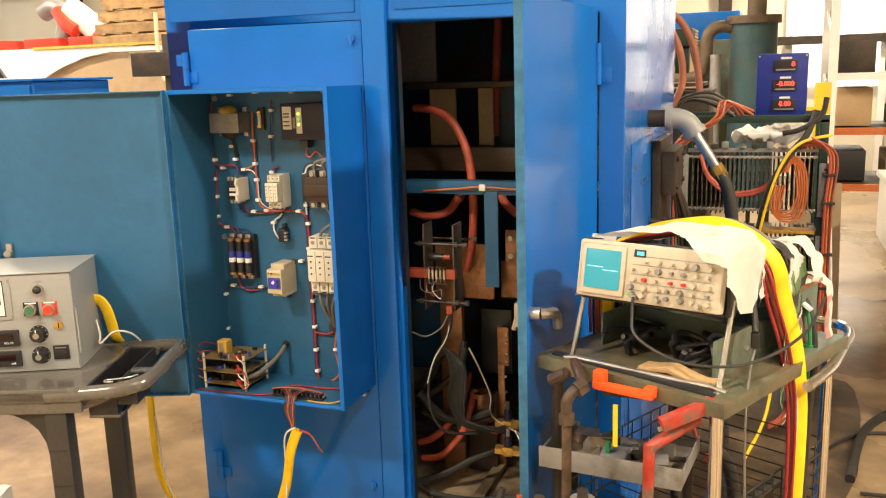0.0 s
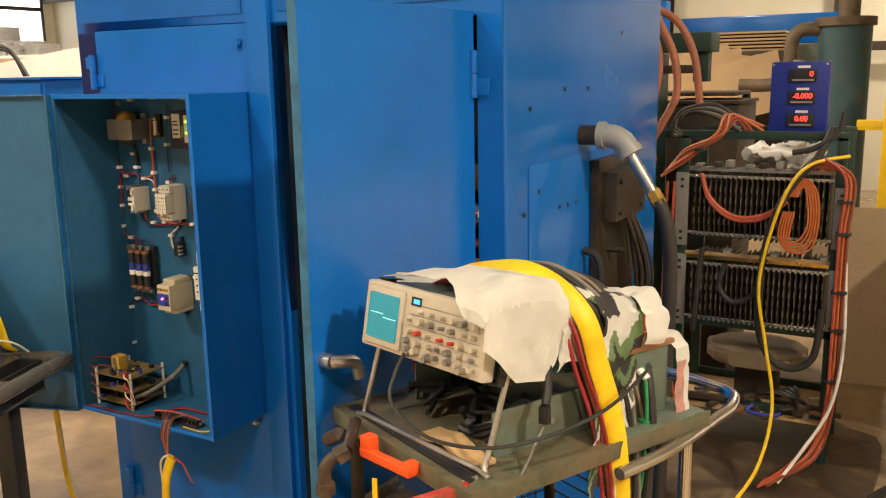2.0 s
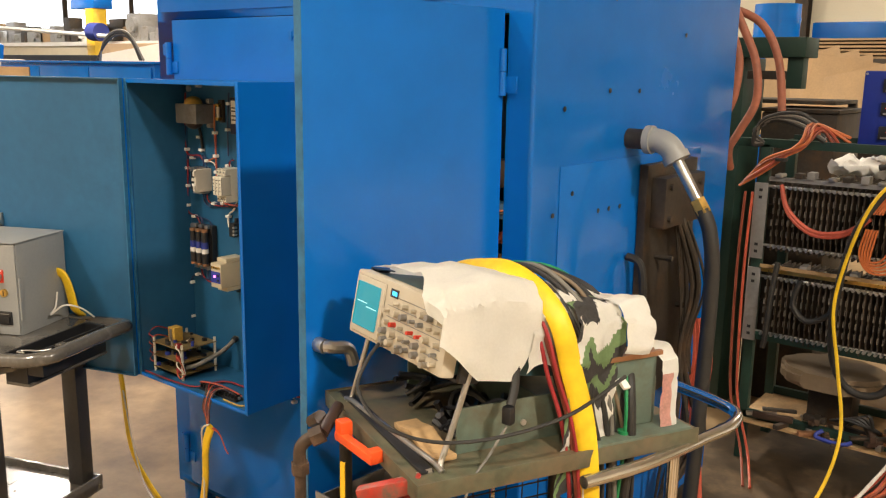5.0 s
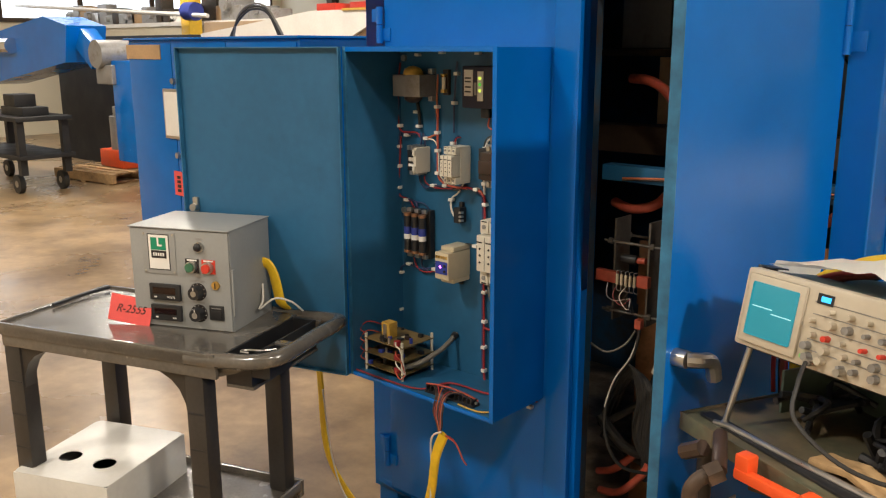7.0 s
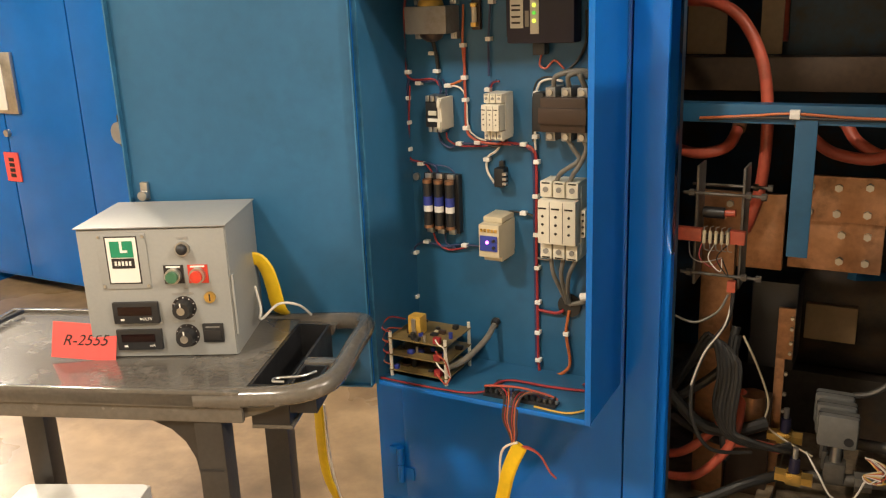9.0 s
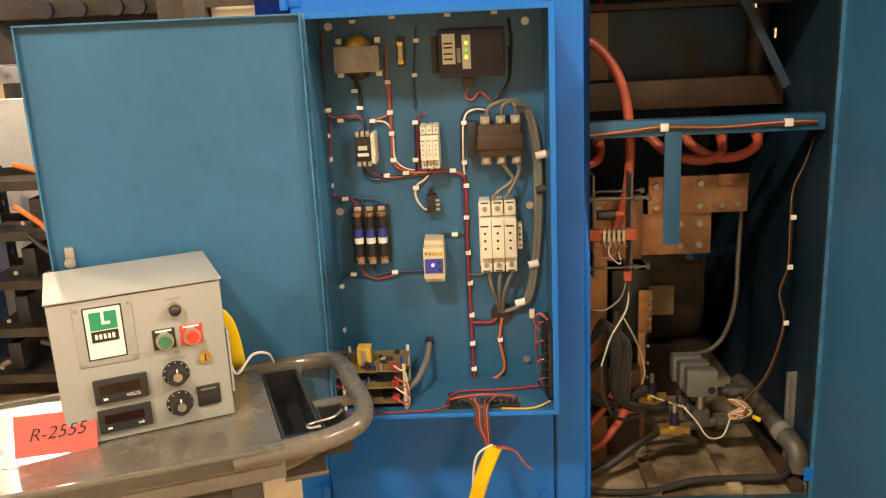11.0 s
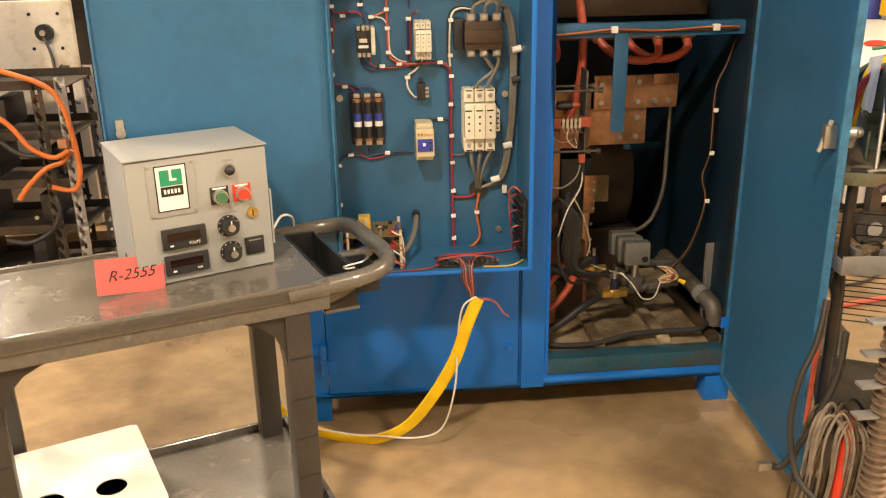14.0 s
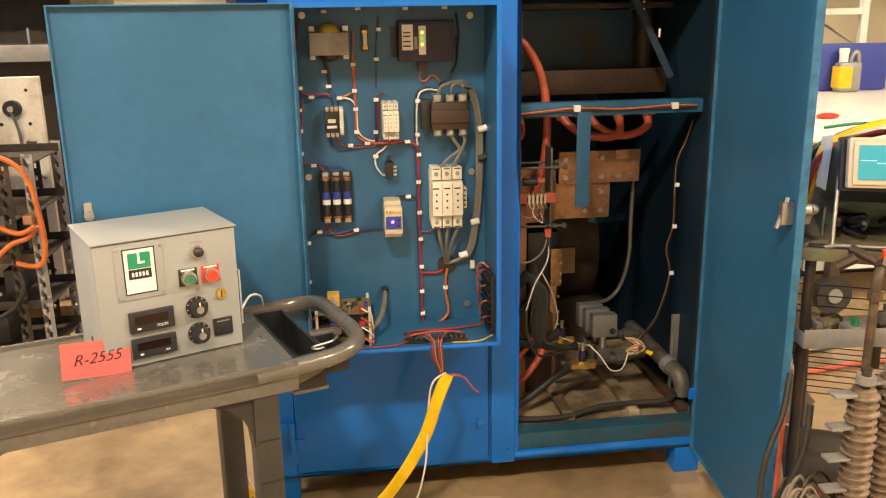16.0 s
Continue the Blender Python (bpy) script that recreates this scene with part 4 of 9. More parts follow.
for p in ((-1.716, 2.553, 1.393), (-1.722, 2.553, 1.328), (-1.722, 2.553, 1.266), (-1.724, 2.553, 1.197), (-1.558, 2.553, 1.458), (-1.557, 2.553, 1.381), (-1.556, 2.553, 1.327), (-1.556, 2.553, 1.258), (-1.480, 2.553, 1.557), (-1.489, 2.553, 1.472), (-1.494, 2.553, 1.353), (-1.498, 2.553, 1.256), (-1.369, 2.553, 1.346), (-1.372, 2.553, 1.244), (-1.369, 2.553, 1.183), (-1.372, 2.553, 1.098), (-1.371, 2.553, 1.001), (-1.369, 2.553, 0.916), (-1.368, 2.553, 0.825), (-1.369, 2.553, 0.743), (-1.368, 2.553, 0.668), (-1.293, 2.553, 0.751)):
    clip(p)
for p in ((-1.685, 2.553, 1.366), (-1.603, 2.553, 1.361), (-1.644, 2.553, 1.439), (-1.633, 2.553, 1.396), (-1.576, 2.553, 1.218), (-1.525, 2.553, 1.223), (-1.403, 2.553, 1.224), (-1.501, 2.553, 1.182), (-1.689, 2.553, 1.161), (-1.682, 2.553, 0.953), (-1.570, 2.553, 0.954), (-1.405, 2.553, 1.053), (-1.719, 2.553, 0.919), (-1.724, 2.553, 0.793), (-1.386, 2.553, 0.610), (-1.321, 2.553, 0.612), (-1.192, 2.553, 0.599), (-1.637, 2.553, 1.610), (-1.538, 2.553, 1.617), (-1.400, 2.553, 1.615), (-1.284, 2.553, 1.616)):
    clip(p, 0.016, 0.009)
part("tie_block", box(B(), -1.207, -1.196, YB - 0.01, YB, 1.338, 1.350, 0.001), CREAM, har)

hv = thing("power_cables", "thick grey power cables between breaker, contactor and grommet", "cable", (-1.28, YB, 0.8))
for k in range(3):
    d = 0.006 * k
    part("cable", sweep(B(), [(-1.310 + 0.038 * k, YB - 0.05, 1.362), (-1.30 + 0.03 * k, YB - 0.058 - d, 1.392), (-1.24, YB - 0.045 - d, 1.402 - d), (-1.212 + d, YB - 0.032, 1.372), (-1.192 + d, YB - 0.03, 1.27), (-1.190 + d, YB - 0.025, 1.12), (-1.200 + d, YB - 0.02, 0.98), (-1.225 + d, YB - 0.018, 0.865), (-1.285, YB - 0.008, 0.83)], 0.0058, 8), GREYWIRE, hv)
    part("cable", sweep(B(), [(-1.318 + 0.033 * k, YB - 0.05, 0.965), (-1.312 + 0.02 * k, YB - 0.05, 0.92), (-1.298 + 0.008 * k, YB - 0.03, 0.87), (-1.292 + 0.004 * k, YB - 0.008, 0.832)], 0.0055, 8), GREYWIRE, hv)
for k in range(2):
    part("cable", sweep(B(), [(-1.277 + 0.038 * k, YB - 0.05, 1.248), (-1.262 + 0.03 * k, YB - 0.05, 1.225), (-1.25, YB - 0.05, 1.20 - 0.015 * k), (-1.29 + 0.03 * k, YB - 0.055, 1.17), (-1.305 + 0.033 * k, YB - 0.05, 1.145)], 0.0055, 8), GREYWIRE, hv)
for p in ((-1.168, YB - 0.03, 1.17), (-1.167, YB - 0.03, 1.26), (-1.19, YB - 0.02, 0.968), (-1.228, YB - 0.02, 0.862)):
    part("cable_tie", cyl(B(), (p[0] - 0.022, p[1] - 0.006, p[2] - 0.003), (p[0] + 0.004, p[1] - 0.006, p[2] + 0.003), 0.010, n=10), RUBBER if p[2] == 1.17 else PAPER, hv)

# loom leaving over the lip, in a yellow sleeve
t = thing("yellow_sleeved_loom", "yellow sleeved wire loom sagging from the enclosure to the floor", "cable", (-1.5, 2.3, 0))
rnd = random.Random(61)
for k in range(13):
    x = -1.428 + 0.0135 * k
    j = rnd.uniform(-0.006, 0.006)
    part("wire", sweep(B(), [(x, 2.378, FZ + 0.014), (x + 0.35 * (-1.365 - x), 2.366, FZ + 0.026 + abs(j)), (-1.372 + 0.0035 * k, 2.340 + j, FZ + 0.018 + j), (-1.368 + 0.003 * k, 2.322, 0.612), (-1.350 + 0.0015 * k + j * 0.4, 2.318, 0.575), (-1.340, 2.317 + j * 0.3, 0.538)], 0.0019, 6), (BROWN, RUBBER, RED, RUBBER, ORANGEW, WIREBLUE)[k % 6], t)
part("wire", sweep(B(), [(-1.432, 2.38, FZ + 0.012), (-1.425, 2.36, FZ + 0.03), (-1.35, 2.372, FZ + 0.034), (-1.28, 2.38, FZ + 0.025), (-1.255, 2.39, FZ + 0.012)], 0.0028, 6), HOSE, t)
part("wire", sweep(B(), [(-1.44, 2.38, FZ + 0.006), (-1.41, 2.45, FZ + 0.008), (-1.30, 2.46, FZ + 0.006), (-1.20, 2.47, FZ + 0.01), (-1.17, 2.44, 0.68)], 0.0032, 8), RED, t)
part("wire", sweep(B(), [(-1.72, 2.348, FZ + 0.003), (-1.6, 2.346, FZ + 0.003), (-1.48, 2.352, FZ + 0.004), (-1.43, 2.37, FZ + 0.01)], 0.0026, 8), RED, t)
part("wire", sweep(B(), [(-1.30, 2.352, FZ + 0.003), (-1.22, 2.35, FZ + 0.003), (-1.175, 2.37, FZ + 0.012)], 0.0026, 8), AMBER, t)
for k in range(2):
    part("loose_wire", sweep(B(), [(-1.33, 2.318, 0.545), (-1.30, 2.315, 0.553 - 0.004 * k), (-1.27, 2.312, 0.54), (-1.245, 2.31, 0.505), (-1.228, 2.308, 0.492)], 0.0025, 6), (RED, HOSE)[k], t)
part("sleeve", sweep(B(), [(-1.321, 2.316, 0.553), (-1.352, 2.316, 0.477), (-1.395, 2.340, 0.333), (-1.466, 2.370, 0.191), (-1.541, 2.400, 0.082), (-1.626, 2.420, 0.030), (-1.710, 2.450, 0.009), (-1.813, 2.470, 0.030), (-1.93, 2.47, 0.10), (-1.99, 2.44, 0.25), (-1.965, 2.40, 0.55), (-1.90, 2.33, 0.72)], 0.008, 10, wide=2.4, up=(0.25, 1, 0.1)), YELLOW, t)
part("white_wire", sweep(B(), [(-1.327, 2.312, 0.561), (-1.369, 2.315, 0.525), (-1.383, 2.330, 0.405), (-1.393, 2.330, 0.248), (-1.433, 2.360, 0.090), (-1.515, 2.380, 0.046), (-1.644, 2.410, 0.044), (-1.755, 2.430, 0.050), (-1.90, 2.44, 0.10), (-1.955, 2.43, 0.25), (-1.94, 2.39, 0.5)], 0.0030, 8), WHITEWIRE, t)

# ---- grey utility cart ----
CYAW = 20.0
cart = thing("utility_cart", "grey moulded plastic two-shelf utility cart with a handle", "cart", (-2.487, 1.570, 0), CYAW, local=True)
L, W, TZ = 0.985, 0.465, 0.812
deck = part("top_shelf", prism(B(), rounded(0.0, 0.80, 0.0, W, 0.035), TZ - 0.028, TZ), CARTGREY, cart)
bm = B()
for a in ((0.0, 0.80, 0.0, 0.014), (0.0, 0.80, W - 0.014, W), (0.0, 0.014, 0.014, W - 0.014)):
    box(bm, a[0], a[1], a[2], a[3], TZ - 0.03, TZ + 0.008, 0.004)
part("raised_rim", bm, CARTGREY, cart)
for a in ((0.015, 0.80, 0.006, 0.022), (0.015, 0.80, W - 0.022, W - 0.006), (0.006, 0.022, 0.02, W - 0.02)):
    part("apron", box(B(), a[0], a[1], a[2], a[3], TZ - 0.066, TZ - 0.025, 0.004), CARTGREY, cart)
# handle end with storage pockets
def pocket(name, x0, x1, y0, y1, depth):
    bm = B()
    t_ = 0.006
    box(bm, x0, x1, y0, y1, TZ - depth, TZ - depth + t_)
    box(bm, x0, x0 + t_, y0, y1, TZ - depth + t_, TZ)
    box(bm, x1 - t_, x1, y0, y1, TZ - depth + t_, TZ)
    box(bm, x0 + t_, x1 - t_, y0, y0 + t_, TZ - depth + t_, TZ)
    box(bm, x0 + t_, x1 - t_, y1 - t_, y1, TZ - depth + t_, TZ)
    return part(name, bm, BLACK, cart)


pocket("storage_pocket", 0.802, 0.885, 0.05, 0.40, 0.09)
pocket("storage_pocket", 0.887, 0.945, 0.05, 0.16, 0.06)
bm = B()
sweep(bm, [(0.70, 0.016, TZ - 0.016), (0.80, 0.018, TZ - 0.012), (0.90, 0.024, TZ - 0.006), (0.965, 0.055, TZ + 0.004), (0.985, 0.12, TZ + 0.012), (0.985, 0.23, TZ + 0.014), (0.985, 0.345, TZ + 0.012), (0.965, 0.41, TZ + 0.004), (0.90, W - 0.024, TZ - 0.006), (0.80, W - 0.018, TZ - 0.012), (0.70, W - 0.016, TZ - 0.016)], 0.022, 14, per=8, wide=0.95)
part("handle", bm, CARTGREY, cart)
bm = B()
for y0, y1 in ((0.026, 0.050), (0.40, W - 0.026)):
    prism(bm, [(0.74, -0.066), (0.80, -0.062), (0.85, -0.046), (0.89, -0.026), (0.90, -0.003), (0.74, -0.003)], -y1, -y0)
bm.transform(pose(0, 0, TZ, 90, 0, 0))
box(bm, 0.80, 0.89, 0.05, 0.40, TZ - 0.10, TZ - 0.090, 0.003)
part("pocket_surround", bm, CARTGREY, cart)
part("pocket_bar", box(B(), 0.887, 0.972, 0.165, 0.195, TZ - 0.012, TZ + 0.004, 0.004), CARTGREY, cart)
# Deck plastic again, darker: the shade under the cart is put into its colour.
LEG_SHADED = material("shaded_moulded_plastic", (0.034, 0.030, 0.027), 0.4, var=0.2, scale=6, bump=0.12, fine=90)
for x, fx in ((0.045, 1), (0.72, -1)):
    for y in (0.04, W - 0.04):
        bm = B()
        box(bm, x - 0.032, x + 0.032, y - 0.03, y + 0.03, 0.20, TZ - 0.028, 0.010)
        lg = part("leg", bm, LEG_SHADED, cart)
        bm = B()
        s = 0.15
        prism(bm, [(-0.02, 0.05), (s, 0.05), (s, 0.0), (s * 0.62, -s * 0.05), (s * 0.36, -s * 0.17), (s * 0.17, -s * 0.36), (s * 0.05, -s * 0.62), (0, -s), (-0.02, -s)], -0.022, 0.022)
        bm.transform(pose(x + 0.03 * fx, y, TZ - 0.064, 90, 0, 0 if fx > 0 else 180) @ pose(0, 0, 0, 0, 0, 0))
        part("leg_gusset", bm, LEG_SHADED, lg)
        for k in range(4):
            bm = B()
            box(bm, x - 0.026, x + 0.026, y + (0.030 if y > 0.2 else -0.031), y + (0.0315 if y > 0.2 else -0.0295), 0.3 + 0.11 * k, 0.305 + 0.11 * k)
            part("leg_groove", bm, BLACK, lg)
        cyl_y = 0.06
        wm = B()
        cyl(wm, (x - 0.0, y - 0.016, cyl_y), (x, y + 0.016, cyl_y), 0.06, n=20)
        wh = part("caster", wm, RUBBER, cart)
        part("caster_fork", box(B(), x - 0.02, x + 0.02, y - 0.024, y + 0.024, 0.118, 0.172, 0.004), STEEL, wh)
part("bottom_shelf", prism(B(), rounded(0.0, 0.78, 0.0, W, 0.03), 0.172, 0.20), CARTGREY, cart)
bm = B()
for a in ((0.0, 0.78, 0.0, 0.014), (0.0, 0.78, W - 0.014, W), (0.0, 0.014, 0.014, W - 0.014), (0.766, 0.78, 0.014, W - 0.014)):
    box(bm, a[0], a[1], a[2], a[3], 0.165, 0.222, 0.004)
part("bottom_rim", bm, CARTGREY, cart)
bm = sweep(B(), [(0.88, 0.05, TZ + 0.01), (0.86, 0.045, TZ + 0.012), (0.855, 0.06, TZ + 0.011), (0.87, 0.07, TZ + 0.01), (0.91, 0.075, TZ + 0.012), (0.935, 0.10, TZ + 0.012)], 0.003, 8)
bm.transform(cart.matrix_basis)
solo("allen_key", bm, STEEL, "small bent steel wire tool on the cart handle", "tool")
bm = sweep(B(), [(0.03, 0.20, TZ + 0.010), (0.035, 0.33, TZ + 0.012), (0.05, 0.43, TZ + 0.012)], 0.007, 8)
bm.transform(cart.matrix_basis)
solo("black_rod", bm, BLACK, "thin black rod lying on the cart edge", "rod")

# ---- grey control box on the cart ----
GX, GY, GYAW = -2.174, 1.864, 25.5
GW, GD, GH = 0.331, 0.245, 0.306
gb = thing("control_box", "grey enamelled control box with meters, knobs and push buttons", "control box", (GX, GY, TZ), GYAW, local=True)
part("case", box(B(), 0.0, GW, 0.006, GD, 0.0, GH - 0.004, 0.003), GREYPAINT, gb)
part("front_panel", box(B(), 0.002, GW - 0.002, 0.0, 0.005, 0.003, GH - 0.006, 0.0015), GREYPAINT, gb)
part("top_lid", box(B(), -0.003, GW + 0.003, -0.004, GD + 0.002, GH - 0.003, GH, 0.001), GREYPAINT, gb)
part("vent_slot", box(B(), -0.0015, -0.0002, 0.05, 0.065, 0.03, 0.045), BLACK, gb)
part("vent_slot", box(B(), -0.0015, -0.0002, 0.08, 0.095, 0.035, 0.05), BLACK, gb)
part("vent_slot", box(B(), -0.0015, -0.0002, 0.11, 0.125, 0.04, 0.055), BLACK, gb)
lp = part("logo_plate", box(B(), 0.045, 0.155, -0.0025, -0.0002, 0.165, 0.292, 0.001), GREYPAINT, gb)
for x in (0.051, 0.149):
    for z in (0.172, 0.285):
        part("screw", cyl(B(), (x, -0.0045, z), (x, -0.0026, z), 0.0035, n=8), STEEL, lp)
sg = part("logo_sticker", box(B(), 0.066, 0.133, -0.0035, -0.0027, 0.180, 0.283), PAPER, lp, "white sticker with a green and black mark")
part("sticker_border", box(B(), 0.063, 0.136, -0.0033, -0.00265, 0.177, 0.286), INK, lp)
bm = B()
box(bm, 0.074, 0.125, -0.0042, -0.0036, 0.238, 0.275)
part("green_mark", bm, GREEN, lp, "green block mark")
bm = box(B(), 0.096, 0.1015, -0.0048, -0.0043, 0.249, 0.275)
box(bm, 0.1015, 0.112, -0.0048, -0.0043, 0.249, 0.2545)
part("white_mark", bm, PAPER, lp)
part("black_mark", box(B(), 0.074, 0.125, -0.0042, -0.0036, 0.213, 0.236), INK, lp)
for k in range(5):
    part("mark_bar", box(B(), 0.0805 + 0.008 * k, 0.0855 + 0.008 * k, -0.0048, -0.0043, 0.2195, 0.2295), PAPER, lp)
for (z0, z1) in ((0.085, 0.135), (0.022, 0.07)):
    mt = part("panel_meter", box(B(), 0.062, 0.165, -0.010, -0.0002, z0, z1, 0.002), BLACK, gb)
    part("meter_window", box(B(), 0.074, 0.150, -0.0112, -0.0101, z0 + 0.020, z1 - 0.010), material("dark_red_window", (0.012, 0.003, 0.003), 0.12, var=0.02, bump=0), mt)
    part("print_bar", box(B(), 0.078, 0.086, -0.0112, -0.0101, z0 + 0.008, z0 + 0.012), PAPER, mt)
letters("meter_legend", "VOLTS", 0.009, Matrix.Translation((0.135, -0.0103, 0.096)) @ pose(0, 0, 0, 90, 0, 0), PAPER, gb)
letters("meter_legend", "mA", 0.009, Matrix.Translation((0.142, -0.0103, 0.0325)) @ pose(0, 0, 0, 90, 0, 0), PAPER, gb)
for z in (0.118, 0.052):
    dl = part("dial_ring", cyl(B(), (0.222, -0.0035, z), (0.222, -0.0002, z), 0.027, n=28), INK, gb)
    part("dial_knob", cyl(B(), (0.222, -0.028, z), (0.222, -0.0036, z), 0.0185, 0.021, n=24), BLACK, dl)
    part("knob_cap", cyl(B(), (0.222, -0.0295, z), (0.222, -0.0281, z), 0.009, n=16), STEEL, dl)
    part("pointer", box(B(), 0.2205, 0.2235, -0.0287, -0.0281, z + 0.01, z + 0.019), PAPER, dl)
    for k in range(9):
        a = radians(-130 + 32.5 * k)
        part("scale_mark", box(B(), 0.222 + 0.024 * math.sin(a) - 0.001, 0.222 + 0.024 * math.sin(a) + 0.001, -0.0043, -0.0036, z + 0.024 * math.cos(a) - 0.001, z + 0.024 * math.cos(a) + 0.001), PAPER, dl)
for x, mt, pl in ((0.208, BTN_GREEN, INK), (0.262, BTN_RED, BTN_RED)):
    p = part("legend_plate", box(B(), x - 0.022, x + 0.022, -0.002, -0.0002, 0.175, 0.217), pl, gb)
    ring = part("button_ring", cyl(B(), (x, -0.014, 0.194), (x, -0.002, 0.194), 0.0175, n=20), STEEL, gb)
    part("button", cyl(B(), (x, -0.022, 0.194), (x, -0.014, 0.194), 0.013, n=20), mt, ring)
    part("legend_bar", box(B(), x - 0.016, x + 0.016, -0.0028, -0.0021, 0.2115, 0.2155), PAPER, p)
pl = part("pilot_ring", cyl(B(), (0.235, -0.010, 0.255), (0.235, -0.0002, 0.255), 0.0155, n=20), STEEL, gb)
part("pilot_lamp", ball(B(), (0.235, -0.012, 0.255), 0.0125, 1, 0.9, 1, 14), BLACK, pl)
kl = part("key_lock", cyl(B(), (0.283, -0.007, 0.142), (0.283, -0.0002, 0.142), 0.0125, n=18), BRASS, gb)
part("key_slot", box(B(), 0.2815, 0.2845, -0.0078, -0.0071, 0.134, 0.150), INK, kl)
rs = part("rocker_switch", box(B(), 0.258, 0.305, -0.006, -0.0002, 0.036, 0.080, 0.002), BLACK, gb)
part("rocker", box(B(), 0.263, 0.300, -0.010, -0.0062, 0.042, 0.066, 0.002), BLACK, rs)
part("print_bar", box(B(), 0.266, 0.297, -0.0068, -0.0061, 0.071, 0.074), PANELGREY, rs)
for x0, x1, z in ((0.222, 0.248, 0.276), (0.198, 0.246, 0.148), (0.204, 0.242, 0.083)):
    part("print_bar", box(B(), x0, x1, -0.0012, -0.0003, z, z + 0.005), PANELGREY, gb)
part("door_hasp", box(B(), GW + 0.0005, GW + 0.006, 0.004, 0.02, 0.05, 0.19, 0.002), GREYPAINT, gb)
gm = gb.matrix_basis
bm = sweep(B(), [(GW - 0.01, 0.205, 0.165), (GW + 0.012, 0.205, 0.163), (GW + 0.030, 0.205, 0.135), (GW + 0.040, 0.207, 0.09), (GW + 0.046, 0.215, 0.04), (GW + 0.048, 0.245, 0.014), (GW + 0.045, 0.29, 0.012)], 0.008, 12, wide=2.5, up=(0.2, 1, 0.35))
bm.transform(gm)
solo("yellow_cable_sleeve", bm, YELLOW, "flat yellow sleeved cable from the control box", "cable")
bm = sweep(B(), [(GW, 0.19, 0.10), (GW + 0.02, 0.15, 0.06), (GW + 0.03, 0.11, 0.045), (GW + 0.07, 0.13, 0.075), (GW + 0.11, 0.16, 0.06), (GW + 0.13, 0.2, 0.02)], 0.0032, 8)
bm.transform(gm)
solo("white_lead_cable", bm, WHITEWIRE, "thin white cord beside the control box", "cable")

# red card leaning on the box
cm = Matrix.Translation((-2.257, 1.815, TZ + 0.009)) @ pose(0, 0, 0, 0, 0, 24.5) @ pose(0, 0, 0, -14, 0, 0) @ pose(0, 0, 0, 0, 5, 0)
card = thing("red_card", "bright red card with handwriting leaning on the control box", "card", (-2.18, 1.84, TZ))
part("sheet", tm(box(B(), 0.0, 0.150, 0.0, 0.0012, 0.0, 0.082), cm), REDCARD, card)
letters("handwriting", "R-2555", 0.036, cm @ Matrix.Translation((0.080, -0.0006, 0.043)) @ pose(0, 0, 0, 90, 0, 0) @ Matrix.Shear("XY", 4, (0.25, 0)) @ Matrix(((1, 0.32, 0, 0), (0.06, 1, 0, 0), (0, 0, 1, 0), (0, 0, 0, 1))), INK, card, "black handwritten number", depth=0.0004)

# white box on the lower shelf
wb = thing("white_plastic_box", "white plastic box with two round holes in its top", "box", (-2.37, 1.81, 0.20), 24.0, local=True)
bm = B()
WX, WY, WZ = 0.35, 0.40, 0.145
for a in ((-WX / 2, WX / 2, -WY / 2, -WY / 2 + 0.004), (-WX / 2, WX / 2, WY / 2 - 0.004, WY / 2), (-WX / 2, -WX / 2 + 0.004, -WY / 2 + 0.004, WY / 2 - 0.004), (WX / 2 - 0.004, WX / 2, -WY / 2 + 0.004, WY / 2 - 0.004)):
    box(bm, a[0], a[1], a[2], a[3], 0.004, WZ - 0.0035, 0.001)
box(bm, -WX / 2, WX / 2, -WY / 2, WY / 2, 0, 0.004)
part("body", bm, WHITEBOX, wb)


def holed_top(bm, hx, hy, circles, z0, z1, n=20):
    """A flat lid with round holes, by filling between outline and circles."""
    edges = []
    for loop in [rounded(-hx, hx, -hy, hy, 0.022, 4)] + [[(cx + r * math.cos(2 * math.pi * k / n), cy + r * math.sin(2 * math.pi * k / n)) for k in range(n)] for cx, cy, r in circles]:
        vs = [bm.verts.new((x, y, z0)) for x, y in loop]
        edges += [bm.edges.new((vs[i], vs[(i + 1) % len(vs)])) for i in range(len(vs))]
    r = bmesh.ops.triangle_fill(bm, use_beauty=True, edges=edges)
    fs = [g for g in r["geom"] if isinstance(g, bmesh.types.BMFace)]
    e = bmesh.ops.extrude_face_region(bm, geom=fs)
    bmesh.ops.translate(bm, vec=(0, 0, z1 - z0), verts=[g for g in e["geom"] if isinstance(g, bmesh.types.BMVert)])
    return bm


part("lid", holed_top(B(), WX / 2, WY / 2, [(-0.075, -0.06, 0.036), (0.065, -0.07, 0.036)], WZ - 0.003, WZ), WHITEBOX, wb)
# Added black sheet that stands for the shade seen through the holes.
part("drop_liner", box(B(), -WX / 2 + 0.01, WX / 2 - 0.01, -WY / 2 + 0.01, WY / 2 - 0.01, 0.0045, 0.008), BLACK, wb, "black sheet put in for the shade inside the box")

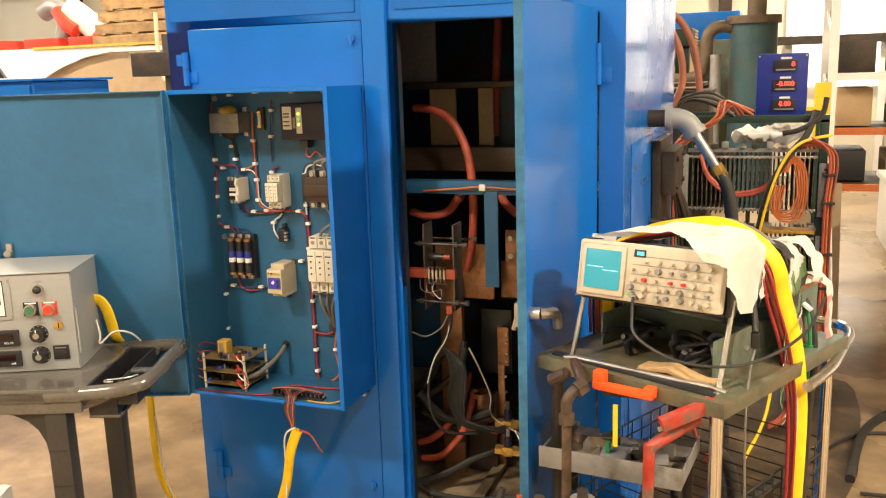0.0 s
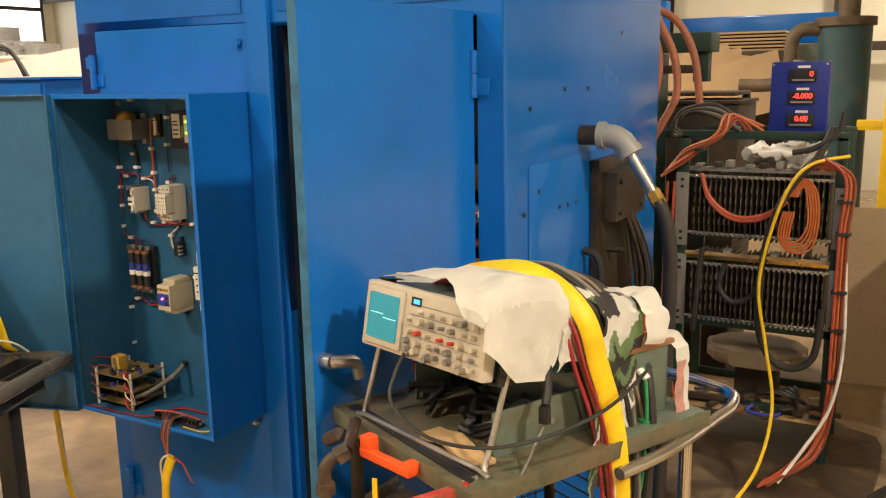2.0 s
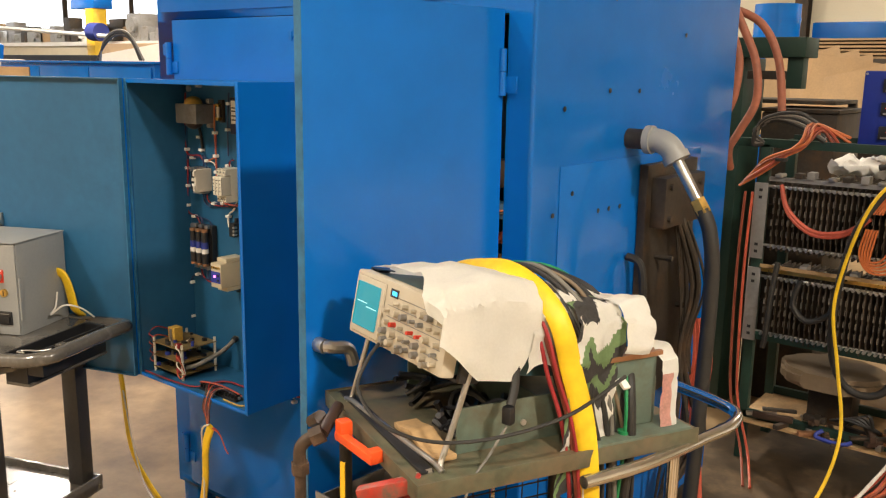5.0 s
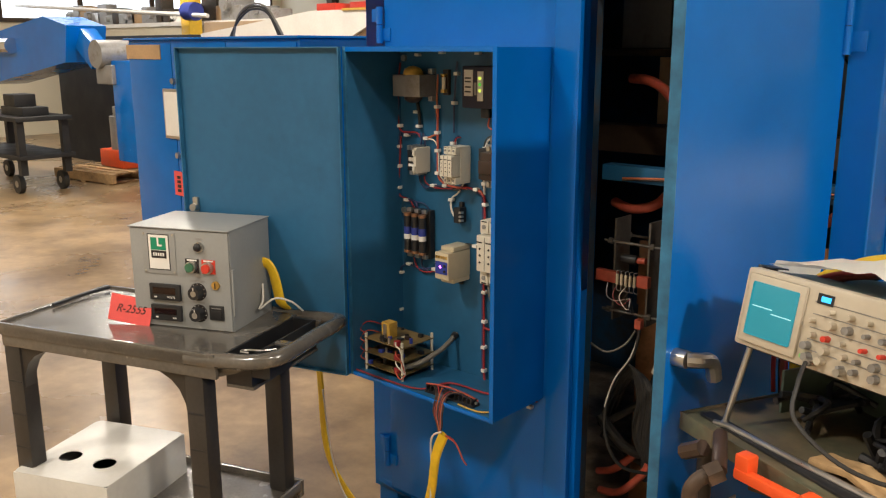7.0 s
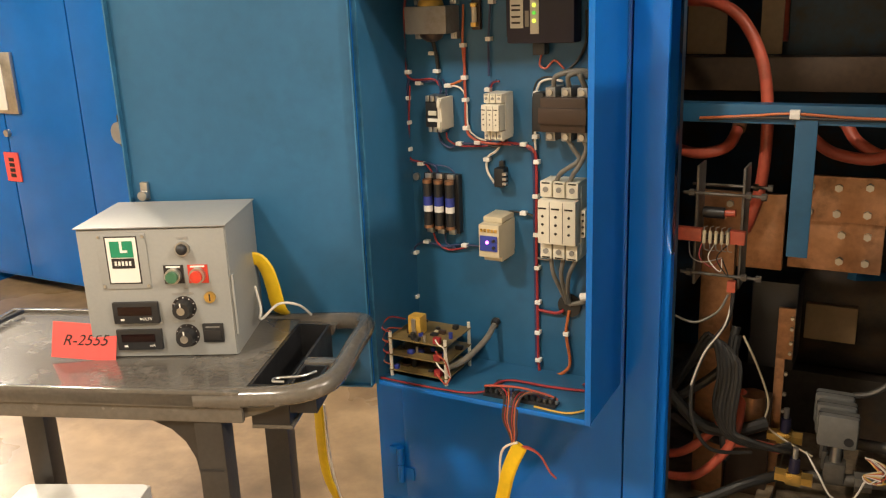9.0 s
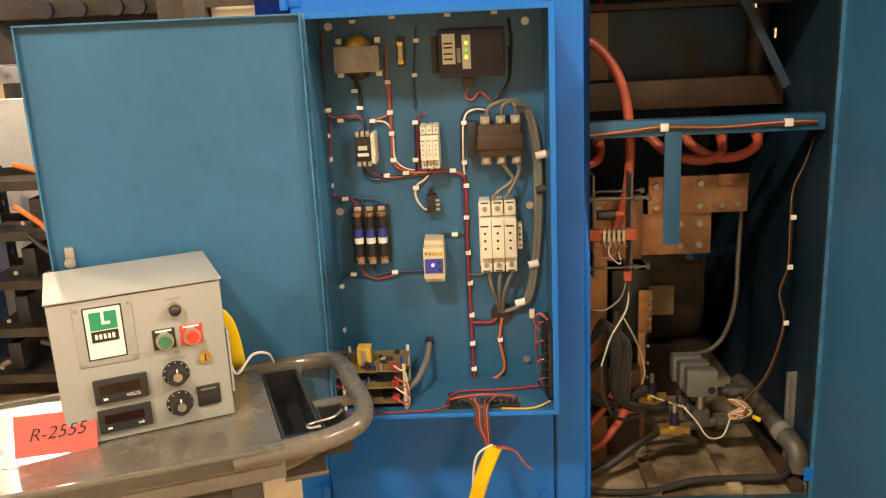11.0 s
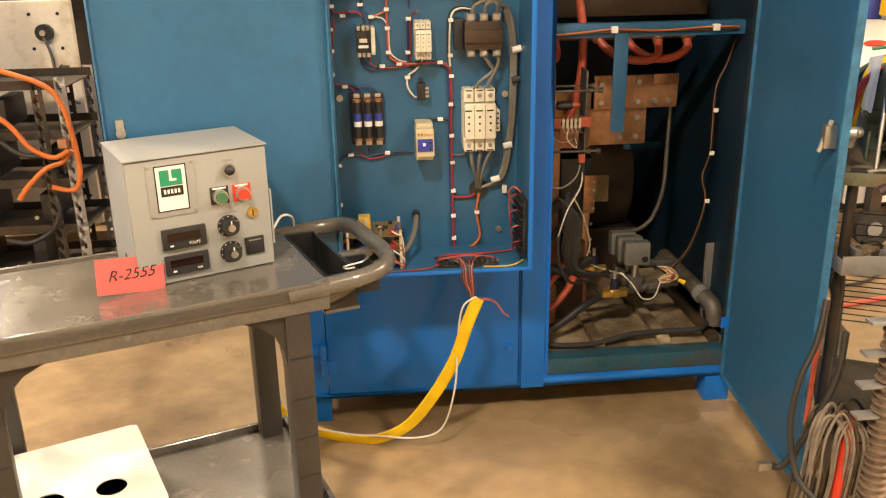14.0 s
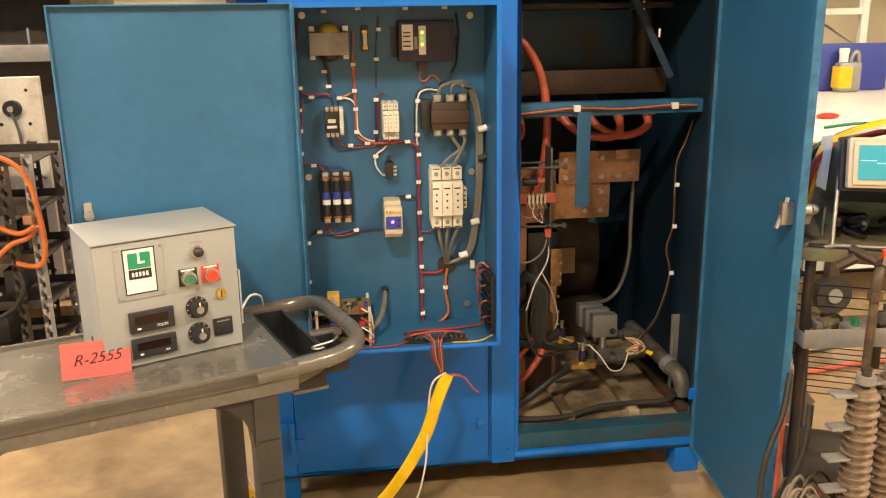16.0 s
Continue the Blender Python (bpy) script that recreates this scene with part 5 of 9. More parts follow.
# ---- inside the cabinet's open bay ----
bay = thing("blue_crossbar", "teal angle bar with a hanging strap across the cabinet bay", "bracket", (-0.71, 2.76, 1.26))
part("bar", box(B(), -1.10, -0.375, 2.752, 2.757, 1.262, 1.306, 0.001), TEAL, bay)
part("bar_flange", box(B(), -1.10, -0.375, 2.757, 2.80, 1.301, 1.306, 0.001), TEAL, bay)
part("strap", box(B(), -0.815, -0.768, 2.745, 2.7515, 0.95, 1.285, 0.001), TEAL, bay)
cw = part("cable", sweep(B(), [(-1.03, 2.746, 1.272), (-0.9, 2.745, 1.282), (-0.82, 2.743, 1.288), (-0.66, 2.745, 1.281), (-0.5, 2.744, 1.288), (-0.40, 2.745, 1.286)], 0.0032, 8), ORANGEW, bay, "orange wire along the bar")
part("cable", sweep(B(), [(-1.03, 2.747, 1.268), (-0.88, 2.745, 1.277), (-0.66, 2.746, 1.277), (-0.40, 2.745, 1.28)], 0.0035, 8), RUBBER, bay)
for x in (-0.818, -0.478):
    part("clip", box(B(), x - 0.011, x + 0.011, 2.737, 2.7515, 1.276, 1.297, 0.001), PAPER, bay)

t = thing("copper_bus_plates", "bolted brown copper bus plates hanging in the bay", "bus bar", (-0.67, 2.98, 0.86))
p1 = part("upper_plate", box(B(), -0.812, -0.507, 2.975, 2.990, 0.985, 1.103, 0.002), COPPER, t)
part("corner_plate", box(B(), -0.60, -0.508, 2.968, 2.9745, 1.07, 1.106, 0.001), COPPER, t)
p2 = part("lower_plate", box(B(), -0.835, -0.612, 2.991, 3.004, 0.85, 0.984, 0.002), COPPER, t)
for x, z in ((-0.79, 1.075), (-0.79, 1.01), (-0.725, 1.075), (-0.725, 1.008), (-0.655, 1.08), (-0.655, 1.01), (-0.59, 1.01), (-0.54, 1.01)):
    part("bolt", cyl(B(), (x, 2.962, z), (x, 2.976, z), 0.010, n=6), STEEL, p1)
for x, z in ((-0.65, 0.95), (-0.65, 0.88), (-0.71, 0.88), (-0.71, 0.95)):
    part("bolt", cyl(B(), (x, 2.977, z), (x, 2.991, z), 0.010, n=6), STEEL, p2)
t = thing("copper_post", "upright brown copper bus post in the bay", "bus bar", (-0.99, 2.90, 0.17))
part("post", box(B(), -1.035, -0.952, 2.88, 2.91, 0.165, 0.93, 0.003), COPPER, t)
part("cross_plate", box(B(), -1.06, -0.84, 2.915, 2.93, 0.86, 1.06, 0.002), COPPER, t)
for z in (0.95, 1.03):
    part("bolt", cyl(B(), (-0.975, 2.90, z), (-0.975, 2.914, z), 0.009, n=6), STEEL, t)
t = thing("copper_strip", "narrow copper strip standing in the bay", "bus bar", (-0.82, 2.96, 0.17))
part("strip", box(B(), -0.842, -0.800, 2.955, 2.965, 0.60, 0.745, 0.001), COPPER, t)
part("strip", box(B(), -0.842, -0.818, 2.955, 2.965, 0.165, 0.60, 0.001), COPPER, t)
for z in (0.72, 0.69, 0.65, 0.62, 0.56, 0.50, 0.45):
    part("bolt", cyl(B(), (-0.806 if z > 0.6 else -0.812, 2.945, z), (-0.806 if z > 0.6 else -0.812, 2.956, z), 0.005, n=6), STEEL, t)

t = thing("rectifier_stack", "clamped steel plates with resistors and red insulators", "rectifier", (-0.96, 2.75, 0.85))
for x in (-1.018, -0.912):
    part("plate", box(B(), x - 0.003, x + 0.003, 2.70, 2.78, 0.87, 1.165, 0.001), PIPEGREY, t)
for y, z in ((2.70, 1.10), (2.80, 1.10), (2.70, 0.90)):
    rd = part("tie_rod", cyl(B(), (-1.05, y, z), (-0.86, y, z), 0.004, n=8), PIPEGREY, t)
    for x in (-1.03, -0.9, -0.866):
        part("nut", cyl(B(), (x - 0.006, y, z), (x + 0.006, y, z), 0.009, n=6), PIPEGREY, rd)
part("insulator", box(B(), -1.065, -1.0, 2.68, 2.70, 0.985, 1.017, 0.002), HOSE, t, "red insulator block")
part("insulator", box(B(), -0.935, -0.90, 2.68, 2.70, 0.985, 1.017, 0.002), HOSE, t, "red insulator block")
part("insulator", box(B(), -0.935, -0.915, 2.68, 2.70, 0.865, 0.892, 0.002), HOSE, t)
part("terminal_bar", box(B(), -1.0, -0.936, 2.685, 2.70, 0.99, 1.003, 0.002), BROWN, t)
for k in range(5):
    x = -0.992 + 0.0135 * k
    rs_ = part("resistor", cyl(B(), (x, 2.676, 0.985), (x, 2.676, 1.015), 0.0042, n=8), CREAM, t)
    part("lead", sweep(B(), [(x, 2.676, 1.012), (x, 2.672, 1.024), (x + 0.006, 2.68, 1.026)], 0.0012, 5), STEEL, rs_)
    part("lead", sweep(B(), [(x, 2.676, 0.988), (x + 0.003, 2.670, 0.972), (x + 0.012, 2.674, 0.968)], 0.0012, 5), STEEL, rs_)
part("capacitor", cyl(B(), (-1.005, 2.72, 1.05), (-0.955, 2.72, 1.05), 0.014, n=14), BLACK, t)
part("capacitor", cyl(B(), (-0.955, 2.72, 1.05), (-0.93, 2.72, 1.052), 0.009, n=12), HOSE, t)
for k in range(4):
    part("thin_wire", sweep(B(), [(-1.03 + 0.03 * k, 2.69, 0.98), (-1.02 + 0.02 * k, 2.67, 0.95), (-0.99 + 0.02 * k, 2.665, 0.94 - 0.01 * k), (-0.95, 2.68, 0.95)], 0.0015, 5), (STEEL, RED, WHITEWIRE, RUBBER)[k], t)

t = thing("orange_hoses", "orange-red rubber coolant hoses between copper terminals", "hose", (-0.8, 2.9, 0.4))
def hose(pts, r=0.0145, name="hose"):
    part(name, sweep(B(), pts, r, 12, per=8), HOSE, t)
hose([(-1.13, 2.95, 1.54), (-1.04, 2.90, 1.535), (-0.97, 2.885, 1.495), (-0.915, 2.87, 1.40), (-0.893, 2.86, 1.28), (-0.892, 2.86, 1.15), (-0.905, 2.87, 1.05), (-0.93, 2.88, 0.97)])
hose([(-0.815, 2.94, 1.235), (-0.79, 2.92, 1.205), (-0.74, 2.90, 1.175), (-0.66, 2.89, 1.165), (-0.615, 2.90, 1.185), (-0.605, 2.94, 1.225)])
hose([(-0.72, 2.94, 1.24), (-0.69, 2.92, 1.20), (-0.63, 2.905, 1.17), (-0.56, 2.905, 1.172), (-0.505, 2.92, 1.20), (-0.50, 2.95, 1.23)])
hose([(-1.12, 2.86, 1.18), (-1.05, 2.84, 1.17), (-0.985, 2.86, 1.185), (-0.97, 2.92, 1.22)])
hose([(-1.10, 2.80, 0.33), (-1.03, 2.78, 0.37), (-0.95, 2.79, 0.46), (-0.925, 2.81, 0.53), (-0.93, 2.88, 0.58)], 0.012)
hose([(-1.08, 2.78, 0.28), (-1.0, 2.76, 0.31), (-0.93, 2.77, 0.39), (-0.905, 2.79, 0.46), (-0.91, 2.88, 0.52)], 0.012)
hose([(-0.93, 2.78, 0.41), (-0.86, 2.79, 0.42), (-0.80, 2.81, 0.405)], 0.011)
hose([(-0.92, 3.3, 1.85), (-0.92, 3.25, 1.6), (-0.915, 3.22, 1.42)], 0.016)
for x, z in ((-0.82, 1.245), (-0.72, 1.25), (-0.605, 1.235), (-0.50, 1.24), (-0.97, 1.23)):
    part("brass_end", cyl(B(), (x, 2.935, z - 0.012), (x, 2.965, z + 0.012), 0.018, n=12), COPPER, t, "brown brass hose end")
t = thing("hose_header", "copper header pipes the hoses plug on to", "pipe", (-0.7, 3.0, 1.2))
part("header", cyl(B(), (-1.0, 2.975, 1.245), (-0.46, 2.975, 1.245), 0.016, n=12), COPPER, t)
for x in (-0.76, -0.56):
    part("bracket", box(B(), x - 0.06, x + 0.06, 2.95, 2.955, 1.256, 1.268), STEEL, t)

VALVEGREY = material("dull_valve_grey", (0.15, 0.15, 0.143), 0.5, var=0.15, scale=10)
t = thing("solenoid_valves", "row of grey solenoid valves with wires over brass fittings", "valve", (-0.66, 2.86, 0.17))
for x, y, z in ((-0.668, 2.842, 0.478), (-0.677, 2.902, 0.478), (-0.686, 2.962, 0.478)):
    vb = part("valve_box", box(B(), x - 0.048, x + 0.048, y - 0.024, y + 0.024, z - 0.044, z + 0.044, 0.010), VALVEGREY, t)
    part("cover_seam", box(B(), x - 0.0488, x + 0.0488, y - 0.006, y - 0.004, z - 0.040, z + 0.0447), BLACK, vb)
    part("valve_stem", cyl(B(), (x, y, z - 0.09), (x, y, z - 0.045), 0.014, n=12), STEEL, vb)
    part("valve_body", box(B(), x - 0.026, x + 0.026, y - 0.022, y + 0.022, z - 0.145, z - 0.09, 0.006), PIPEGREY, vb)
part("cable_hole", cyl(B(), (-0.640, 2.8165, 0.458), (-0.640, 2.8185, 0.458), 0.012, n=14), BLACK, t)
for k in range(8):
    a = 0.8 * k
    part("coiled_wire", sweep(B(), [(-0.60, 2.79, 0.44), (-0.565 + 0.012 * math.sin(a), 2.775, 0.43 + 0.01 * math.cos(a)), (-0.545 + 0.015 * math.cos(a), 2.77, 0.405 + 0.008 * math.sin(a)), (-0.575 + 0.01 * math.sin(2 * a), 2.765, 0.385), (-0.60, 2.77, 0.40), (-0.56, 2.765, 0.425 - 0.004 * k)], 0.0018, 5), (CREAM, AMBER, HOSE, WHITEWIRE)[k % 4], t)
part("white_lead", sweep(B(), [(-0.735, 2.80, 0.42), (-0.70, 2.76, 0.385), (-0.665, 2.75, 0.335), (-0.62, 2.755, 0.335), (-0.595, 2.77, 0.385)], 0.0026, 8), WHITEWIRE, t)
part("yellow_nut", cyl(B(), (-0.53, 2.76, 0.395), (-0.51, 2.755, 0.385), 0.006, 0.009, n=8), YELLOWP, t)
t = thing("water_pipes", "grey steel pipe run with unions, brass valves and an elbow", "pipe", (-0.6, 2.85, 0.17))
part("pipe", cyl(B(), (-0.81, 2.82, 0.33), (-0.50, 2.86, 0.345), 0.016, n=14), PIPEGREY, t)
part("pipe", cyl(B(), (-0.66, 2.98, 0.375), (-0.47, 2.98, 0.38), 0.016, n=14), PIPEGREY, t)
part("union", cyl(B(), (-0.62, 2.844, 0.339), (-0.58, 2.849, 0.341), 0.027, n=8), PIPEGREY, t)
part("union", cyl(B(), (-0.545, 2.98, 0.378), (-0.515, 2.98, 0.378), 0.026, n=8), PIPEGREY, t)
part("riser", cyl(B(), (-0.49, 3.05, 0.385), (-0.42, 2.79, 0.315), 0.028, n=18), PIPEGREY, t)
part("riser_elbow", sweep(B(), [(-0.42, 2.79, 0.315), (-0.405, 2.745, 0.30), (-0.40, 2.725, 0.27), (-0.40, 2.72, 0.23)], 0.031, 16), PIPEGREY, t)
part("riser_ring", cyl(B(), (-0.428, 2.815, 0.322), (-0.42, 2.787, 0.314), 0.033, n=18), PANELGREY, t)
for x, y, z in ((-0.759, 2.79, 0.346), (-0.80, 2.93, 0.385)):
    bv = part("brass_valve", box(B(), x - 0.02, x + 0.02, y - 0.018, y + 0.018, z - 0.017, z + 0.017, 0.005), BRASS, t, "yellow brass valve")
    part("brass_end", cyl(B(), (x - 0.045, y, z), (x - 0.018, y, z), 0.019, n=6), BRASS, bv)
    part("brass_end", cyl(B(), (x + 0.018, y, z), (x + 0.045, y, z), 0.019, n=6), BRASS, bv)
    part("regulator", cyl(B(), (x, y, z + 0.015), (x, y, z + 0.055), 0.015, 0.013, n=14), NAVY, bv)
    part("bonnet", cyl(B(), (x, y, z + 0.055), (x, y, z + 0.085), 0.007, n=8), STEEL, bv)
t = thing("black_hoses", "black rubber hoses lying on the cabinet floor", "hose", (-0.8, 2.75, 0.165))
part("hose", sweep(B(), [(-0.80, 2.81, 0.33), (-0.88, 2.76, 0.31), (-0.97, 2.73, 0.26), (-1.08, 2.70, 0.22)], 0.014, 10), RUBBER, t)
part("hose", sweep(B(), [(-1.09, 2.70, 0.225), (-1.0, 2.668, 0.206), (-0.85, 2.667, 0.205), (-0.72, 2.69, 0.222), (-0.58, 2.70, 0.222), (-0.46, 2.69, 0.23), (-0.40, 2.76, 0.25)], 0.0105, 10, per=8), RUBBER, t)
part("hose", sweep(B(), [(-0.84, 2.93, 0.385), (-0.92, 2.88, 0.36), (-1.0, 2.83, 0.40), (-1.08, 2.78, 0.47)], 0.012, 10), RUBBER, t)
part("hose", sweep(B(), [(-0.84, 2.84, 0.46), (-0.92, 2.80, 0.44), (-1.0, 2.77, 0.46), (-1.08, 2.76, 0.54)], 0.017, 10), RUBBER, t)
part("hose", sweep(B(), [(-0.93, 2.84, 0.72), (-0.95, 2.81, 0.62), (-1.02, 2.79, 0.55), (-1.09, 2.78, 0.50)], 0.012, 10), RUBBER, t)
part("hose", sweep(B(), [(-0.925, 2.83, 0.70), (-0.935, 2.80, 0.58), (-0.94, 2.79, 0.46), (-0.93, 2.79, 0.36)], 0.012, 10), RUBBER, t)
t = thing("black_cable_bundle", "bundle of black cables looping through the bay", "cable", (-0.95, 2.77, 0.4))
for k in range(7):
    d = 0.009 * k
    part("cable", sweep(B(), [(-1.09, 2.79 + d, 0.50 + 0.03 * (k % 3)), (-1.03 + d, 2.765, 0.64 + d), (-0.985 + d, 2.755 + d * 0.5, 0.725 - d), (-0.955 + d, 2.76, 0.63), (-0.962 + d, 2.755, 0.52 - d), (-0.92 + d, 2.765, 0.435 + 0.006 * (k % 2)), (-0.84 + d, 2.79, 0.415), (-0.775, 2.82, 0.425 - d * 0.6)], 0.0045 + 0.0018 * (k % 3), 8), RUBBER, t)
t = thing("loose_wires", "thin loose black, white and brown wires in the bay", "wiring", (-0.9, 2.7, 0.3))
part("wire", sweep(B(), [(-0.92, 2.69, 0.88), (-0.925, 2.67, 0.80), (-0.97, 2.66, 0.72), (-1.0, 2.66, 0.62), (-0.995, 2.66, 0.52), (-0.95, 2.68, 0.44), (-0.86, 2.74, 0.42)], 0.005, 8), RUBBER, t)
part("wire", sweep(B(), [(-0.92, 2.688, 0.87), (-0.93, 2.664, 0.79), (-0.975, 2.654, 0.71), (-1.003, 2.655, 0.62)], 0.0024, 6), WHITEWIRE, t)
part("wire", sweep(B(), [(-1.06, 2.66, 0.80), (-1.0, 2.65, 0.79), (-0.95, 2.66, 0.82), (-0.93, 2.68, 0.86)], 0.003, 6), GREYWIRE, t)
part("wire", sweep(B(), [(-0.91, 2.83, 0.70), (-0.87, 2.83, 0.62), (-0.84, 2.85, 0.52), (-0.845, 2.86, 0.45), (-0.80, 2.84, 0.425), (-0.72, 2.80, 0.41)], 0.003, 6), CREAM, t)
part("wire", sweep(B(), [(-0.360, 2.840, 1.268), (-0.390, 2.840, 1.158), (-0.419, 2.840, 1.084), (-0.418, 2.840, 0.971), (-0.418, 2.840, 0.845), (-0.439, 2.840, 0.757), (-0.421, 2.840, 0.657), (-0.462, 2.840, 0.495), (-0.544, 2.820, 0.404)], 0.0028, 6), BROWN, t)
part("wire", sweep(B(), [(-0.359, 2.838, 1.268), (-0.389, 2.838, 1.158), (-0.422, 2.836, 1.076), (-0.425, 2.835, 0.972), (-0.424, 2.835, 0.847), (-0.445, 2.835, 0.759), (-0.427, 2.835, 0.659), (-0.470, 2.835, 0.498), (-0.553, 2.810, 0.413)], 0.0018, 6), COPPER, t)
for p in ((-0.419, 2.830, 0.996), (-0.420, 2.830, 0.844), (-0.422, 2.830, 0.668)):
    part("clip", box(B(), p[0] - 0.008, p[0] + 0.008, p[1] - 0.006, p[1], p[2] - 0.007, p[2] + 0.007, 0.001), PAPER, t)
t = thing("inner_beams", "dark brown cross beam, shelf and panels deep in the cabinet", "frame", (-0.8, 3.3, 1.3))
part("beam", box(B(), -1.80, -0.38, 3.08, 3.16, 1.30, 1.388, 0.002), material("grimy_brown_steel", (0.05, 0.03, 0.018), 0.5, metal=0.2, var=0.35, scale=6), t)
part("shelf", box(B(), -1.80, -0.38, 3.05, 3.40, 1.605, 1.625, 0.002), DARKSTEEL, t)
part("tan_panel", box(B(), -1.16, -1.055, 3.17, 3.18, 1.39, 1.60), TANHOOD, t, "tan insulating panel")
part("tan_panel", box(B(), -0.965, -0.908, 3.17, 3.18, 1.39, 1.60), TANHOOD, t, "tan insulating panel")
part("grey_panel", box(B(), -1.30, -1.13, 3.17, 3.18, 1.63, 1.85), PANELGREY, t, "grey lit panel")
part("teal_panel", box(B(), -0.90, -0.40, 3.24, 3.25, 1.30, 1.60), TEAL_SHADED_DIRTY, t, "dark teal panel")
part("brace", box(B(), -0.012, 0.012, -0.006, 0.006, -0.22, 0.22, m=Matrix.Translation((-0.52, 2.95, 1.56)) @ pose(0, 0, 0, 0, -28, 0)), TEAL_SHADED_DIRTY, t)
part("brace", box(B(), -0.30, 0.30, -0.012, 0.012, -0.012, 0.012, m=Matrix.Translation((-0.53, 3.25, 0.78)) @ pose(0, 0, 0, 0, 12, 60)), TEAL, t, "teal angle brace")
t = thing("pipe_clamps", "shiny pipe clamps on a dark tube", "clamp", (-0.42, 3.2, 1.5))
part("tube", cyl(B(), (-0.43, 3.2, 1.30), (-0.43, 3.2, 1.80), 0.035, n=14), DARKSTEEL, t)
part("clamp_band", cyl(B(), (-0.50, 3.16, 1.61), (-0.485, 3.16, 1.61), 0.022, n=14), CHROME, t)
part("clamp_band", cyl(B(), (-0.455, 3.15, 1.592), (-0.455, 3.15, 1.628), 0.010, n=10), CHROME, t)
part("clamp_band", cyl(B(), (-0.40, 3.12, 1.50), (-0.40, 3.12, 1.53), 0.010, n=10), CHROME, t)
t = thing("coil_housing", "large dark grimy coil housing deep in the bay", "housing", (-0.75, 3.5, 0.16))
part("drum", cyl(B(), (-0.95, 3.52, 0.62), (-0.55, 3.52, 0.62), 0.24, n=28), DARKSTEEL, t)
part("base", box(B(), -1.0, -0.5, 3.36, 3.70, 0.162, 0.40, 0.005), DARKSTEEL, t)
part("cover", box(B(), -0.80, -0.66, 3.26, 3.28, 0.55, 0.66, 0.002), CARDBOARD, t, "brown cover plate")
t = thing("black_transformer", "black coil block behind the copper strip", "transformer", (-0.87, 3.1, 0.17))
part("block", box(B(), -0.92, -0.80, 3.0, 3.14, 0.55, 0.80, 0.006), BLACK, t)
part("block", box(B(), -0.95, -0.84, 2.92, 2.95, 0.165, 0.50, 0.003), BROWN, t)
part("copper_can", cyl(B(), (-0.885, 2.88, 0.42), (-0.885, 2.88, 0.52), 0.035, n=16), COPPER, t)
t = thing("upright_channel", "grey slotted channel standing at the bay's wall", "channel", (-0.385, 2.85, 0.16))
part("web", box(B(), -0.40, -0.373, 2.842, 2.847, 0.16, 0.50, 0.001), PANELGREY, t)
part("flange", box(B(), -0.404, -0.4, 2.82, 2.8465, 0.16, 0.50, 0.001), PANELGREY, t)
t = thing("floor_rails", "rusty base rails across the cabinet floor", "rail", (-0.7, 2.8, 0.16))
for x in (-0.84, -0.60):
    part("rail", box(B(), x - 0.02, x + 0.02, 2.66, 3.30, 0.1905, 0.212, 0.003), OIL, t)
part("rail", box(B(), -0.44, -0.40, 2.66, 3.2, 0.1905, 0.215, 0.003), DARKSTEEL, t)
bm = sweep(B(), [(-0.50, 3.05, 1.05), (-0.515, 3.02, 0.82), (-0.525, 3.0, 0.68), (-0.555, 3.0, 0.57), (-0.60, 2.99, 0.525), (-0.645, 2.98, 0.515)], 0.008, 8)
solo("conduit_hose", bm, PIPEGREY, "grey flexible conduit running down to the valves", "hose")

# ---- instrument trolley with oscilloscope ----
TY = -26.0
TT = 0.995
tr = thing("instrument_trolley", "dirty green steel trolley crowded with test gear", "trolley", (-0.433, 1.965, 0), TY, local=True)
trm = tr.matrix_basis
part("tabletop", box(B(), 0.0, 0.475, 0.0, 0.60, TT - 0.012, TT, 0.003), GRIMYGREEN, tr)
bm = B()
for a in ((0.0, 0.475, -0.004, 0.0), (0.475, 0.479, -0.004, 0.60), (-0.004, 0.0, -0.004, 0.60)):
    box(bm, a[0], a[1], a[2], a[3], TT - 0.030, TT + 0.003, 0.001)
part("table_edge", bm, GRIMYGREEN, tr)
for x, y in ((0.03, 0.03), (0.445, 0.03), (0.03, 0.57), (0.445, 0.57)):
    lg = part("leg", cyl(B(), (x, y, 0.10), (x, y, TT - 0.012), 0.014, n=12), CHROME if x > 0.4 else DARKSTEEL, tr)
    part("caster", cyl(B(), (x - 0.014, y, 0.05), (x + 0.014, y, 0.05), 0.05, n=18), RUBBER, tr)
    part("caster_fork", box(B(), x - 0.02, x + 0.02, y - 0.02, y + 0.02, 0.09, 0.12, 0.003), STEEL, tr)
part("lower_shelf", box(B(), 0.03, 0.445, 0.03, 0.57, 0.212, 0.22, 0.002), DARKSTEEL, tr)
for k in range(5):
    z = 0.585 + 0.036 * k
    for a_, b_ in (((0.03, 0.03, z), (0.03, 0.57, z)), ((0.445, 0.03, z), (0.445, 0.57, z)), ((0.03, 0.57, z), (0.445, 0.57, z))):
        part("basket_wire", cyl(B(), a_, b_, 0.0022, n=6), DARKSTEEL, tr)
for k in range(13):
    y = 0.03 + 0.045 * k
    for x in (0.03, 0.445):
        part("basket_wire", cyl(B(), (x, y, 0.583), (x, y, 0.731), 0.0018, n=6), DARKSTEEL, tr)
    part("basket_wire", cyl(B(), (0.03, y, 0.583), (0.445, y, 0.583), 0.0018, n=6), DARKSTEEL, tr)
